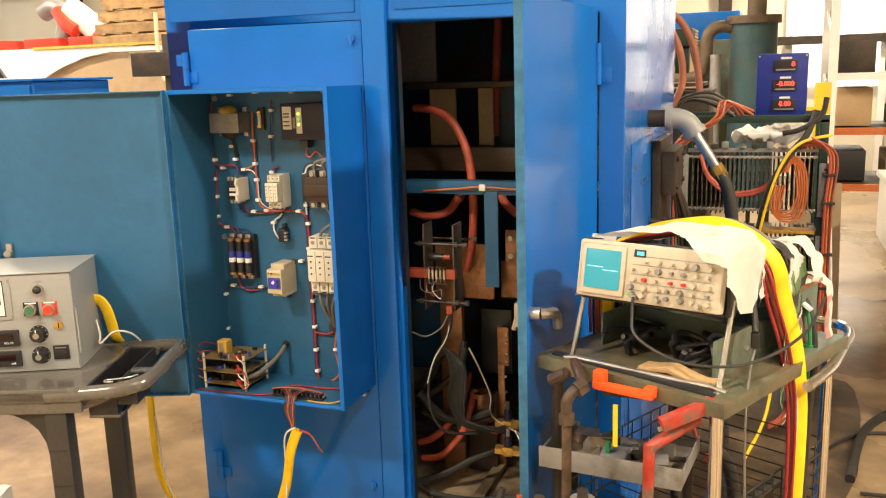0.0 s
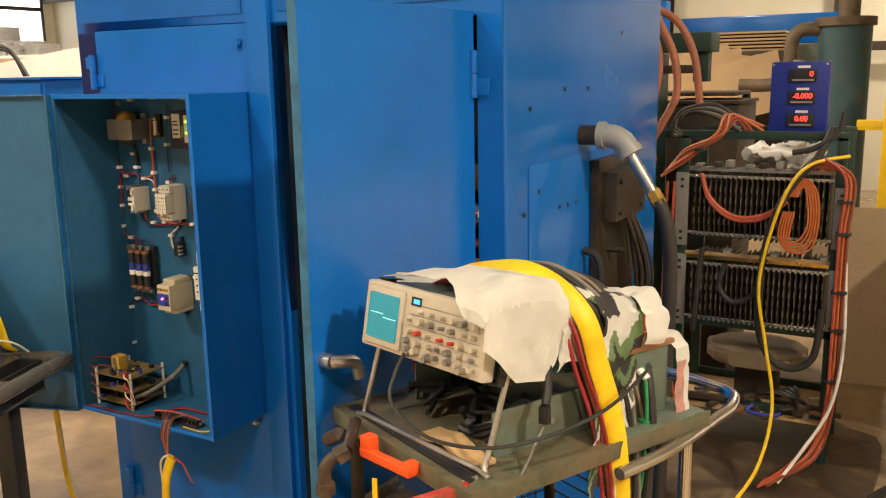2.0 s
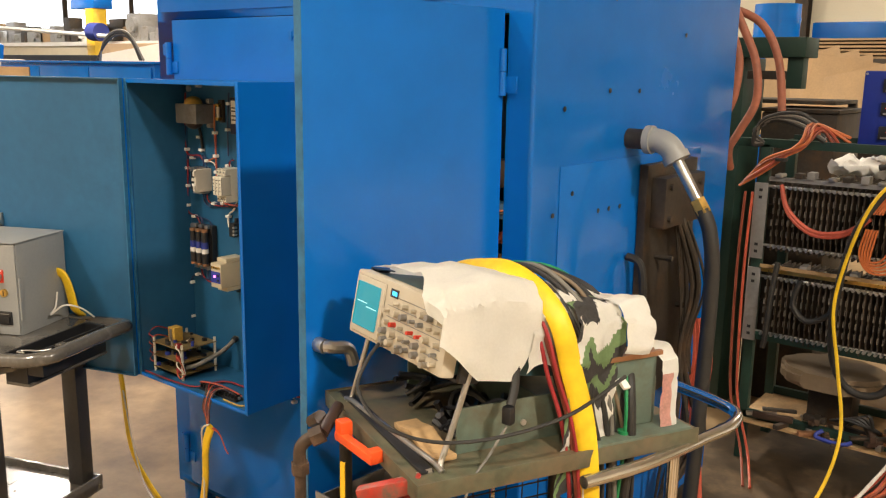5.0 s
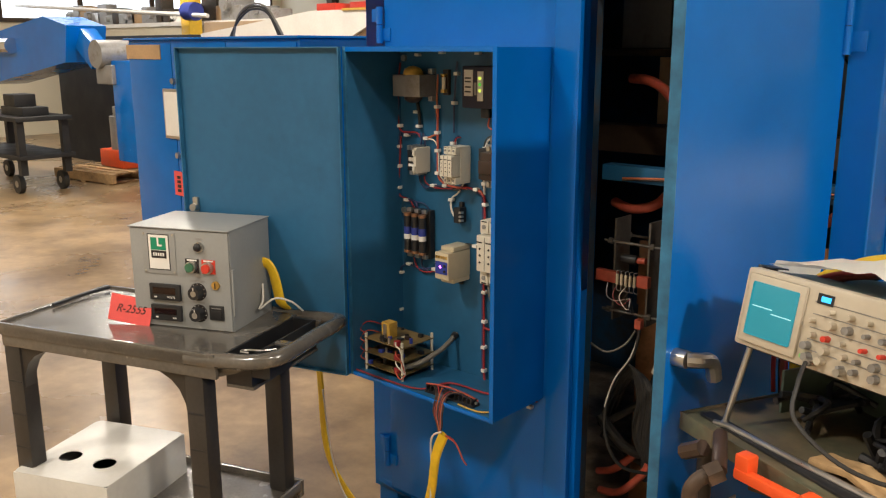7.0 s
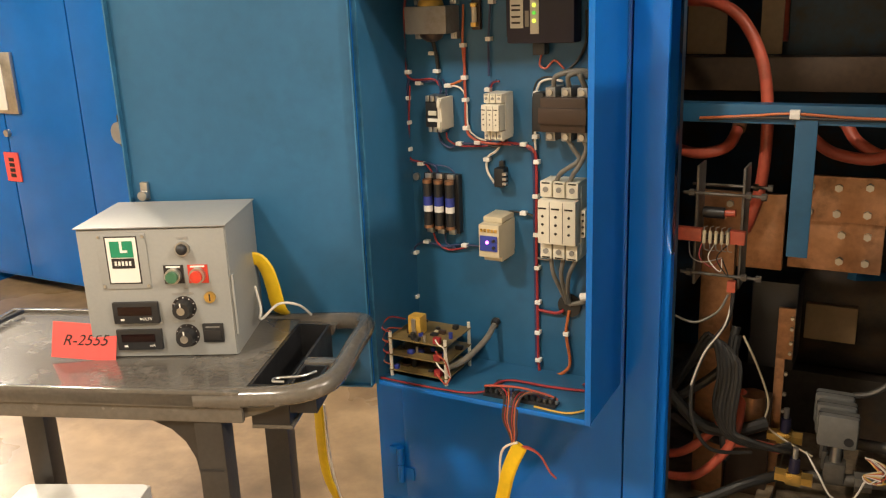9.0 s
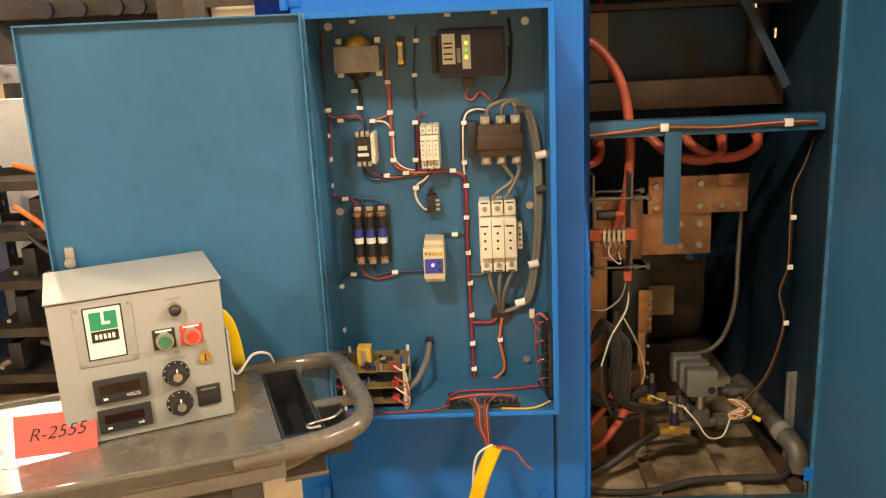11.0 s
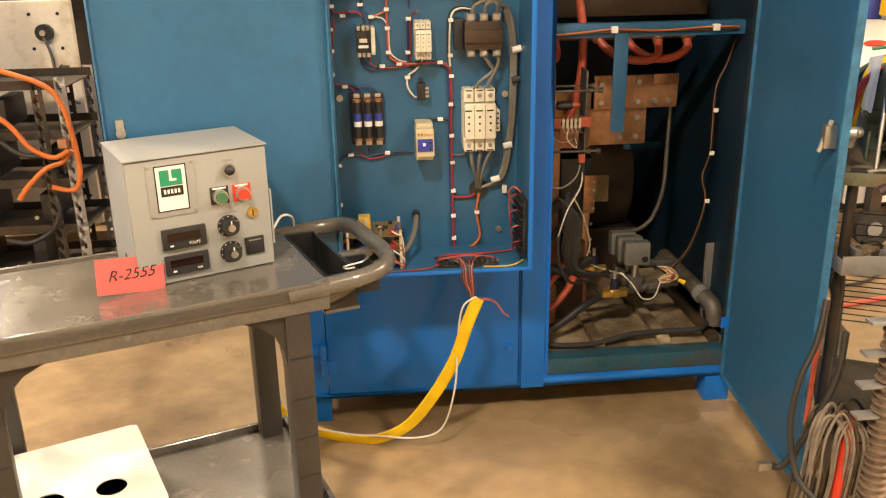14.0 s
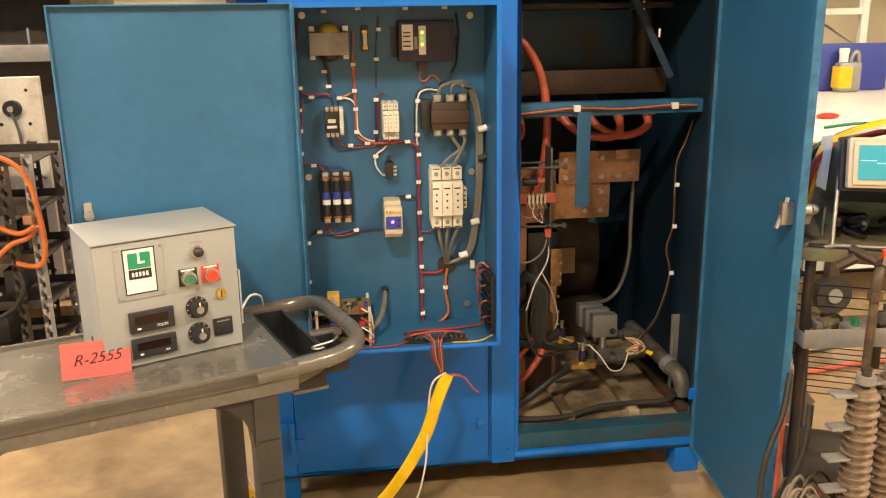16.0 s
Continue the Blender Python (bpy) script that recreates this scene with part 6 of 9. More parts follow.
ch = part("push_handle", sweep(B(), [trm.inverted() @ Vector(p) for p in ((0.16, 2.02, 0.955), (0.215, 2.16, 0.957), (0.255, 2.33, 0.96), (0.276, 2.43, 0.962), (0.262, 2.50, 0.964), (0.20, 2.53, 0.968), (0.10, 2.56, 0.97))], 0.0125, 12, per=8), CHROME, tr, "bent chrome push handle")
part("end_plate", box(B(), 0.40, 0.478, 0.36, 0.58, TT + 0.001, TT + 0.008, 0.002), GREENP, tr)
part("green_cap", cyl(B(), (0.45, 0.44, TT + 0.008), (0.45, 0.44, TT + 0.014), 0.012, n=14), GREENW, tr)

crate = thing("green_crate", "open green steel crate on the trolley top", "crate", trm @ Vector((0.27, 0.33, TT)), TY)
def tw(bm):
    bm.transform(trm)
    return bm
for a in ((0.385, 0.391, 0.113, 0.56, TT, TT + 0.086), (0.06, 0.066, 0.16, 0.56, TT, TT + 0.08), (0.066, 0.385, 0.554, 0.56, TT, TT + 0.086), (0.066, 0.385, 0.30, 0.306, TT, TT + 0.07)):
    part("panel", tw(box(B(), *a, 0.0015)), GREENP, crate)
part("rivet", tw(cyl(B(), (0.391, 0.25, TT + 0.04), (0.395, 0.25, TT + 0.04), 0.006, n=10)), STEEL, crate)

bm = B()
rnd = random.Random(5)
for k in range(12):
    x0 = rnd.uniform(0.09, 0.36)
    pts = [(x0 + rnd.uniform(-0.04, 0.04), 0.12 + 0.03 * j + rnd.uniform(-0.01, 0.01), TT + 0.01 + rnd.uniform(0, 0.05)) for j in range(6)]
    pts = [(min(max(x, 0.08), 0.375), y, z) for x, y, z in pts]
    sweep(bm, pts, rnd.uniform(0.004, 0.008), 6, per=4)
tagged(solo("cable_heap", tw(bm), BLACK, "heap of black test leads under the oscilloscope", "cable"), kind="stuff")
# Flat thin tan cardboard, bent in a slight wave.
bm = box(B(), 0.235, 0.41, 0.055, 0.105, TT + 0.007, TT + 0.019, 0.004)
bmesh.ops.subdivide_edges(bm, edges=[e for e in bm.edges if e.calc_length() > 0.08], cuts=6)
for v in bm.verts:
    v.co.z += 0.006 * math.sin(45 * v.co.x) - 0.004 * (v.co.x > 0.33)
solo("folded_cloth", tw(bm), WOOD, "flat thin tan cardboard at the trolley's edge", "cloth")
bm = box(B(), 0.02, 0.44, 0.02, 0.045, TT + 0.0005, TT + 0.006, 0.002)
solo("black_strip", tw(bm), BLACK, "black rubber strip lying on the trolley", "strip")

# oscilloscope, nose up on its bail
SM = Matrix.Translation((-0.341, 1.936, 1.158)) @ pose(0, 0, 0, 0, 0, -18.0) @ pose(0, 0, 0, -11, 0, 0)
sc = thing("oscilloscope", "beige bench oscilloscope with a lit cyan screen, tilted on its bail", "oscilloscope", (-0.15, 2.05, TT))
SW, SH, SD = 0.333, 0.128, 0.40
part("case", tm(box(B(), 0.004, SW - 0.004, 0.02, SD, 0.004, SH - 0.004, 0.006), SM), CANTEAL, sc, "blue-green metal case")
part("bezel", tm(box(B(), 0.0, SW, 0.0, 0.03, 0.0, SH, 0.006), SM), SCOPEB, sc)
for a in ((-0.010, -0.0005, 0.034, 0.075, -0.006, SH + 0.003), (SW + 0.0005, SW + 0.009, 0.034, 0.075, -0.006, SH - 0.01), (-0.0005, 0.02, 0.034, 0.075, SH + 0.0005, SH + 0.003), (-0.0005, SW, 0.034, 0.075, -0.008, -0.001)):
    part("carry_frame", tm(box(B(), *a, 0.0015), SM), BLACK, sc, "black carrying frame round the case")
part("screen_frame", tm(box(B(), 0.010, 0.118, -0.005, 0.0, 0.008, SH - 0.008, 0.004), SM), SCOPEB, sc)
s1 = part("screen", tm(box(B(), 0.022, 0.107, -0.0065, -0.0052, 0.022, SH - 0.020, 0.003), SM), SCREEN, sc, "lit cyan screen")
bm = box(B(), 0.028, 0.065, -0.0078, -0.0066, 0.069, 0.0705)
box(bm, 0.065, 0.102, -0.0078, -0.0066, 0.0625, 0.064)
part("trace", tm(bm, SM), TRACE, s1)
dk = part("readout", tm(box(B(), 0.135, 0.162, -0.0015, -0.0002, 0.100, 0.116), SM), BLACK, sc)
part("readout_digits", tm(box(B(), 0.142, 0.158, -0.0025, -0.0016, 0.104, 0.112), SM), glow("cyan_digits", (0.05, 0.5, 0.9), 2.5), dk)
rnd = random.Random(9)
for r_, z in enumerate((0.092, 0.073, 0.052, 0.034, 0.018)):
    for k in range(7):
        x = 0.138 + 0.028 * k + rnd.uniform(-0.004, 0.004)
        if r_ == 0 and k == 0:
            continue
        rr = rnd.choice((0.0035, 0.0045, 0.006))
        mt = BTN_RED if (r_ == 2 and k in (1, 3, 4)) else (SCOPEB if rnd.random() < 0.6 else PANELGREY)
        kn = part("knob", tm(cyl(B(), (x, -0.013, z), (x, -0.0002, z), rr, rr * 1.15, n=12), SM), mt, sc)
    part("print_bar", tm(box(B(), 0.132, 0.318, -0.0008, -0.0001, z + 0.0095, z + 0.011), SM), PANELGREY, sc)
part("power_lamp", tm(cyl(B(), (0.130, -0.004, 0.016), (0.130, -0.0002, 0.016), 0.004, n=10), SM), LED_GREEN, sc)
for x in (0.15, 0.20, 0.29):
    part("bnc_socket", tm(cyl(B(), (x, -0.018, 0.012), (x, -0.0002, 0.012), 0.006, n=12), SM), STEEL, sc)
bl = part("bail", sweep(B(), [SM @ Vector((-0.006, 0.06, 0.03)), (-0.352, 1.957, TT + 0.012), (-0.345, 1.950, TT + 0.008), (-0.03, 1.83, TT + 0.008), (-0.019, 1.832, TT + 0.012), SM @ Vector((SW + 0.006, 0.06, 0.03))], 0.0055, 10, per=3), STEEL, sc, "bare metal tilt bail")
probe = sweep(B(), [SM @ Vector((0.15, -0.018, 0.012)), (-0.20, 1.84, 1.15), (-0.185, 1.80, 1.11), (-0.10, 1.77, 1.075), (0.0, 1.79, 1.065), (0.08, 1.87, 1.07), (0.15, 1.98, 1.095), (0.19, 2.10, 1.14)], 0.0034, 8, per=8)
solo("probe_lead", probe, RUBBER, "black probe lead looping from the oscilloscope", "cable")


def fold(s, edge, r):
    """Along a cloth that bends down over an edge: how far out, how far down."""
    a = s - (edge - r)
    if a <= 0:
        return s, 0.0
    q = r * math.pi / 2
    if a < q:
        return edge - r + r * math.sin(a / r), r * (1 - math.cos(a / r))
    return edge + 0.05 * (a - q), r + (a - q)


def drape(name, mat, label, m, x0, x1, y0, y1, top, side, front, nx=46, ny=28, seed=1, stripes=None, lump=0.02, wild=1.0, hem=None):
    """A cloth over a box top: it falls at x = side and over the front edge by front(s)."""
    bm = B()
    grid = []
    for j in range(ny + 1):
        row = []
        for i in range(nx + 1):
            u, v = i / nx, j / ny
            far = x1 - (hem(v) if hem else 0)
            s = x0 + (far - x0) * u
            d = -front(s) + (y1 - y0 + front(s)) * v
            x, dx = fold(s, side, 0.030)
            y, dy = fold(-(y0 + d), 0.022, 0.014)
            z = top - max(dx, dy) - 0.35 * min(dx, dy)
            w = noise.noise(Vector((s * 11, d * 9, seed * 3.1)))
            w2 = noise.noise(Vector((s * 27, d * 22, seed * 7.7)))
            w3 = noise.noise(Vector((s * 60, d * 12, seed * 1.7)))
            rise = lump * max(0.0, min(1.0, (s - x0) / 0.17)) * max(0.0, min(1.0, (d + 0.03) / 0.10)) * (1 - min(1.0, dx / 0.08))
            out = wild * (0.012 * w + 0.006 * w2 + 0.003 * w3)
            down = min(1.0, max(dx, dy) / 0.03)
            row.append(bm.verts.new((x + (abs(out) * 1.6 + 0.006 if dx > 0.02 else 0), -y - (abs(out) + 0.004 if dy > 0.012 else 0), z + 0.003 + 0.007 * min(1.0, (s - x0) / 0.05) + rise + abs(out) * (1 - down) * min(1.0, (s - x0) / 0.05) + 0.4 * out * down)))
        grid.append(row)
    for j in range(ny):
        for i in range(nx):
            f = bm.faces.new((grid[j][i], grid[j][i + 1], grid[j + 1][i + 1], grid[j + 1][i]))
            if stripes:
                f.material_index = stripes(i / nx, j / ny)
    bmesh.ops.solidify(bm, geom=list(bm.faces), thickness=0.003)
    bm.transform(m)
    return solo(name, bm, mat, label, "cloth")


def front_hang(s):
    """How far the first towel falls over the oscilloscope's face."""
    if s < 0.20:
        return -0.010 + 0.008 * max(0.0, s - 0.03) / 0.17
    return -0.002 + 0.062 * min(1.0, (s - 0.20) / 0.10) ** 1.6


def side_fall(v):
    """How much shorter than its longest the first towel is down the side."""
    return 0.075 * (1 - v / 0.5) if v < 0.5 else 0.06 * max(0.0, (v - 0.85) / 0.15)


drape("white_towel", TOWEL, "cream cotton towel draped over the oscilloscope", SM, 0.022, SW + 0.138, 0.008, 0.18, SH + 0.006, SW + 0.010, front_hang, seed=2, lump=0.036, wild=0.7, hem=side_fall)
drape("rumpled_towel", TOWEL, "rumpled cream towel behind the first one", SM, 0.06, SW + 0.125, 0.17, 0.285, SH + 0.004, SW + 0.012, lambda s: 0.0, seed=5, lump=0.022, wild=1.1, hem=lambda v: 0.02 * math.sin(5 * v))
drape("striped_cloth", [STRIPEG, STRIPEK, TOWEL], "lime and charcoal striped cloth over the trolley gear", SM, 0.16, 0.80, 0.25, 0.365, SH + 0.004, SW + 0.045, lambda s: 0.0, nx=90, ny=30, seed=8, stripes=lambda u, v: (0, 1, 2, 2, 0, 1)[int(u * 19 + 3 * v + 1.6 * noise.noise(Vector((u * 9, v * 4, 2.5)))) % 6], lump=0.015, wild=1.0, hem=lambda v: 0.05 + 0.05 * math.sin(6 * v))
drape("back_towel", TOWEL, "white towel at the back of the trolley", SM, 0.20, 0.46, 0.35, 0.42, SH + 0.012, SW + 0.065, lambda s: 0.0, seed=12, lump=0.02, wild=1.3)
bm = B()
rows_ = []
for j in range(13):
    row = []
    for i in range(9):
        y, z = 0.085 + 0.13 * i / 8 - 0.02 * j / 12, SH + 0.012 - 0.15 * j / 12 + 0.02 * (i / 8) * (j / 12)
        row.append(bm.verts.new((-0.016 - 0.010 * noise.noise(Vector((y * 30, z * 9, 4.0))) - 0.02 * (j / 12), y, z)))
    rows_.append(row)
for j in range(12):
    for i in range(8):
        bm.faces.new((rows_[j][i], rows_[j][i + 1], rows_[j + 1][i + 1], rows_[j + 1][i]))
bmesh.ops.solidify(bm, geom=list(bm.faces), thickness=0.003)
solo("hanging_rag", tm(bm, SM), TOWEL, "pale rag hanging down the oscilloscope's case", "cloth")
t = thing("small_box", "small green box with a brown lid under a pink cloth", "box", trm @ Vector((0.43, 0.49, TT)), TY)
part("body", tw(box(B(), 0.393, 0.430, 0.42, 0.525, TT + 0.009, TT + 0.145, 0.003)), GREENP, t)
part("lid", tw(box(B(), 0.392, 0.436, 0.41, 0.535, TT + 0.146, TT + 0.157, 0.002)), COPPER, t, "brown lid")
drape("pink_cloth", [TOWEL, PINK], "white and pink cloth hanging over the small box", trm, 0.36, 0.60, 0.522, 0.562, TT + 0.150, 0.440, lambda s: 0.0, 30, 12, seed=4, stripes=lambda u, v: 1 if u > 0.45 and v < 0.6 else 0, lump=0.010, wild=0.6)

# cables laid over the oscilloscope
BASE = [(-0.312, 2.18, 1.01), (-0.312, 2.17, 1.10), (-0.288, 2.155, 1.205), (-0.215, 2.115, 1.262), (-0.12, 2.085, 1.290), (-0.048, 2.062, 1.298), (0.023, 2.055, 1.272), (0.078, 2.05, 1.22), (0.101, 2.06, 1.135), (0.123, 2.07, 1.053), (0.137, 2.072, 0.969), (0.145, 2.07, 0.85), (0.142, 2.06, 0.60)]


def over(name, label, mat, r, wide, ox, oy, oz, low, spread=0.0, seed=0):
    rn = random.Random(seed)
    pts = []
    for k, (x, y, z) in enumerate(BASE):
        f = max(0.0, (k - 6) / 6)
        j = spread * (1 if k > 2 else 0)
        pts.append((x + ox * (1 - 0.5 * f) + rn.uniform(-j, j), y + oy + rn.uniform(-j, j), z + oz * (1 - f) + rn.uniform(-j, j) * 0.5))
    pts.append((pts[-1][0] - 0.005, pts[-1][1], low))
    return solo(name, sweep(B(), pts, r, 10, per=7, wide=wide, up=(0.35, -0.6, 0.7) if wide > 1 else None), mat, label, "cable")


over("yellow_cable", "flat yellow sleeved cable over the oscilloscope", YELLOW, 0.0062, 3.3, 0.006, -0.006, 0.012, 0.32)
over("red_cable", "thin red cable over the oscilloscope", RED, 0.0042, 1, -0.034, -0.030, -0.006, 0.30, 0.002, 1)
over("brown_cable", "reddish brown cable over the oscilloscope", material("brown_red_cable", (0.25, 0.06, 0.035), 0.45, var=0.2, scale=12), 0.0068, 1, -0.020, -0.018, -0.010, 0.25, 0.002, 2)
over("red_cable", "thin red cable over the oscilloscope", RED, 0.0035, 1, -0.012, -0.026, 0.0, 0.28, 0.003, 3)
for k, (ox, oy, oz, r, low) in enumerate(((0.012, 0.035, 0.004, 0.0045, 0.45), (0.018, 0.060, 0.002, 0.0055, 0.35), (0.024, 0.085, -0.004, 0.004, 0.62), (0.030, 0.110, -0.010, 0.006, 0.40), (-0.028, -0.008, -0.016, 0.0048, 0.40), (0.032, 0.135, -0.018, 0.0045, 0.50))):
    over("black_cable", "black test lead over the oscilloscope", RUBBER, r, 1, ox, oy, oz, low, 0.004, 10 + k)
over("grey_cable", "grey cable over the oscilloscope", GREYWIRE, 0.005, 1, 0.022, 0.075, 0.004, 0.3, 0.004, 4)
over("tan_cable", "tan cable over the striped cloth", TAN, 0.004, 1, 0.028, 0.10, -0.002, 0.5, 0.005, 5)
over("white_cable", "thin white cable over the oscilloscope", WHITEWIRE, 0.003, 1, -0.006, -0.012, -0.006, 0.5, 0.003, 6)
solo("green_cable", sweep(B(), [(-0.20, 2.30, 1.26), (-0.08, 2.275, 1.272), (0.015, 2.26, 1.243), (0.058, 2.25, 1.206), (0.098, 2.226, 1.168), (0.131, 2.21, 1.125), (0.158, 2.175, 1.09), (0.168, 2.16, 1.0), (0.160, 2.15, 0.86), (0.13, 2.10, 0.80)], 0.0045, 8, per=6), GREENW, "green cable over the striped cloth", "cable")
solo("black_cable", sweep(B(), [(-0.10, 2.26, 1.27), (0.03, 2.25, 1.245), (0.09, 2.235, 1.185), (0.138, 2.215, 1.125), (0.165, 2.18, 1.08), (0.178, 2.165, 0.98), (0.172, 2.16, 0.85), (0.165, 2.15, 0.5)], 0.0095, 10, per=6), RUBBER, "thick black cable over the striped cloth", "cable")
t = thing("hook_lead", "flat black strap with a plug hanging off the towel", "cable", (0.04, 1.95, 1.04))
part("strap", sweep(B(), [(-0.08, 2.07, 1.285), (-0.02, 2.03, 1.262), (0.025, 1.99, 1.215), (0.043, 1.964, 1.132), (0.047, 1.945, 1.095)], 0.006, 10, per=6, wide=1.5, up=(0.8, -0.5, 0.2)), RUBBER, t)
part("plug", box(B(), 0.038, 0.057, 1.930, 1.948, 1.062, 1.095, 0.004), BLACK, t)
part("lead", sweep(B(), [(0.047, 1.935, 1.058), (0.04, 1.90, 1.02), (0.035, 1.83, 0.95), (0.04, 1.83, 0.75)], 0.0025, 6), GREYWIRE, t)
for p in ((0.055, 2.24, 1.222), (0.158, 2.165, 1.10), (0.05, 2.06, 1.262)):
    solo("cable_tie", box(B(), -0.012, 0.012, -0.010, 0.006, -0.003, 0.004, 0.0015, Matrix.Translation(p) @ pose(0, 0, 0, 0, 35, -20)), PAPER, "white cable tie round the leads", "cable tie")

# clamps and handles along the trolley's front
t = thing("orange_clamp_handle", "bright orange plastic handle on the trolley's front", "handle", (-0.2, 1.84, 0.97))
hm_ = Matrix.Translation((-0.281, 1.848, 0.972)) @ pose(0, 0, 0, 0, 0, -17)
bm = box(B(), 0.0, 0.140, -0.012, 0.006, 0.0, 0.018, 0.004)
box(bm, 0.0, 0.026, -0.010, 0.016, 0.006, 0.042, 0.004)
box(bm, 0.118, 0.142, -0.010, 0.016, 0.002, 0.026, 0.004)
part("grip", tm(bm, hm_), ORANGEP, t)
part("mount", box(B(), -0.262, -0.155, 1.845, 1.862, 0.955, 0.972, 0.003), DARKSTEEL, t)
part("yellow_tag", box(B(), -0.232, -0.222, 1.800, 1.803, 0.86, 0.955), YELLOWP, t)
t = thing("red_clamp", "worn red-handled spring clamp on the trolley", "clamp", (-0.08, 1.78, 0.95))
part("jaw", box(B(), -0.06, 0.06, -0.012, 0.012, -0.014, 0.014, 0.004, Matrix.Translation((-0.075, 1.765, 0.966)) @ pose(0, 0, 0, 0, -18, 28)), DULLRED, t)
part("lever", cyl(B(), (-0.125, 1.735, 0.955), (-0.02, 1.81, 1.0), 0.005, n=8), STEEL, t)
part("lever", cyl(B(), (-0.13, 1.74, 0.935), (-0.03, 1.80, 0.97), 0.005, n=8), STEEL, t)
part("stem", cyl(B(), (-0.155, 1.745, 0.45), (-0.148, 1.745, 0.90), 0.012, n=12), DULLRED, t)
part("pipe_arm", cyl(B(), (-0.15, 1.745, 0.89), (-0.055, 1.80, 0.945), 0.013, n=12), DULLRED, t)
RUST = material("rusty_brown_pipe", (0.075, 0.048, 0.032), 0.6, metal=0.3, var=0.35, scale=16, bump=0.2, dirt=(0.16, 0.10, 0.065), dirt_at=0.55, dirt_scale=18)
t = thing("rusty_standpipe", "rusty standing pipe with elbow and fittings at the trolley's corner", "pipe", (-0.335, 1.79, 0))
part("pole", cyl(B(), (-0.335, 1.79, 0.012), (-0.33, 1.79, 0.93), 0.011, n=14), RUST, t)
part("elbow", sweep(B(), [(-0.33, 1.79, 0.92), (-0.33, 1.79, 0.955), (-0.318, 1.80, 0.975), (-0.30, 1.815, 0.985)], 0.0125, 12), RUST, t)
part("coupling", cyl(B(), (-0.33, 1.79, 0.905), (-0.33, 1.79, 0.928), 0.018, n=6), RUST, t)
part("coupling", cyl(B(), (-0.312, 1.803, 0.978), (-0.296, 1.82, 0.988), 0.019, n=6), RUST, t)
part("nipple", cyl(B(), (-0.298, 1.818, 0.986), (-0.335, 1.90, 1.008), 0.012, n=12), BROWN, t)
part("side_fitting", cyl(B(), (-0.345, 1.86, 0.995), (-0.385, 1.875, 0.97), 0.014, n=8), BROWN, t)
part("floor_flange", cyl(B(), (-0.335, 1.79, 0.0), (-0.335, 1.79, 0.012), 0.04, n=18), RUST, t)
bk = thing("junk_tray", "dirty grey steel tray heaped with oily scrap parts", "tray", (-0.25, 1.95, 0.733), -6, local=True)
part("tray_floor", box(B(), -0.17, 0.16, -0.045, 0.18, 0.0, 0.006, 0.001), OIL, bk)
part("front_lip", box(B(), -0.172, 0.162, -0.049, -0.0455, 0.0, 0.052, 0.001), PANELGREY, bk, "dull grey front lip")
for x in (-0.172, 0.158):
    part("side_lip", box(B(), x, x + 0.004, -0.045, 0.18, 0.0, 0.040, 0.001), PANELGREY, bk)
rnd = random.Random(52)
for k in range(16):
    x, y = -0.145 + 0.018 * k, 0.0 + 0.15 * rnd.random()
    w, h = rnd.uniform(0.010, 0.028), rnd.uniform(0.012, 0.04)
    bm = cyl(B(), (x - w, y, 0.0065 + h * 0.5), (x + w, y + rnd.uniform(-0.02, 0.02), 0.0065 + h * 0.55), h * 0.5, n=8) if k % 2 else box(B(), x - w, x + w, y - w, y + w, 0.0065, 0.0065 + h, 0.003)
    part("scrap", bm, rnd.choice((OIL, DARKSTEEL, RUST, PANELGREY)), bk)
for x in (-0.15, 0.14):
    part("bracket_leg", box(B(), x - 0.012, x + 0.012, 0.15, 0.154, -0.15, 0.0, 0.001), DARKSTEEL, bk)
t = thing("plug_cable", "thick dusty black cable with a grey connector head", "cable", (-0.2, 2.1, 0.6))
part("cable", sweep(B(), [(-0.245, 2.02, 0.735), (-0.20, 2.15, 0.705), (-0.13, 2.36, 0.63), (-0.05, 2.56, 0.54), (0.0, 2.62, 0.40), (0.02, 2.63, 0.05)], 0.020, 12), RUBBER, t)
part("connector", box(B(), -0.285, -0.225, 1.93, 1.99, 0.725, 0.775, 0.006), PANELGREY, t, "dull grey connector head")
part("connector_hole", cyl(B(), (-0.24, 1.9285, 0.748), (-0.24, 1.931, 0.748), 0.010, n=12), BLACK, t)
part("green_tab", box(B(), -0.272, -0.262, 1.94, 1.962, 0.776, 0.80, 0.002), GREENW, t)

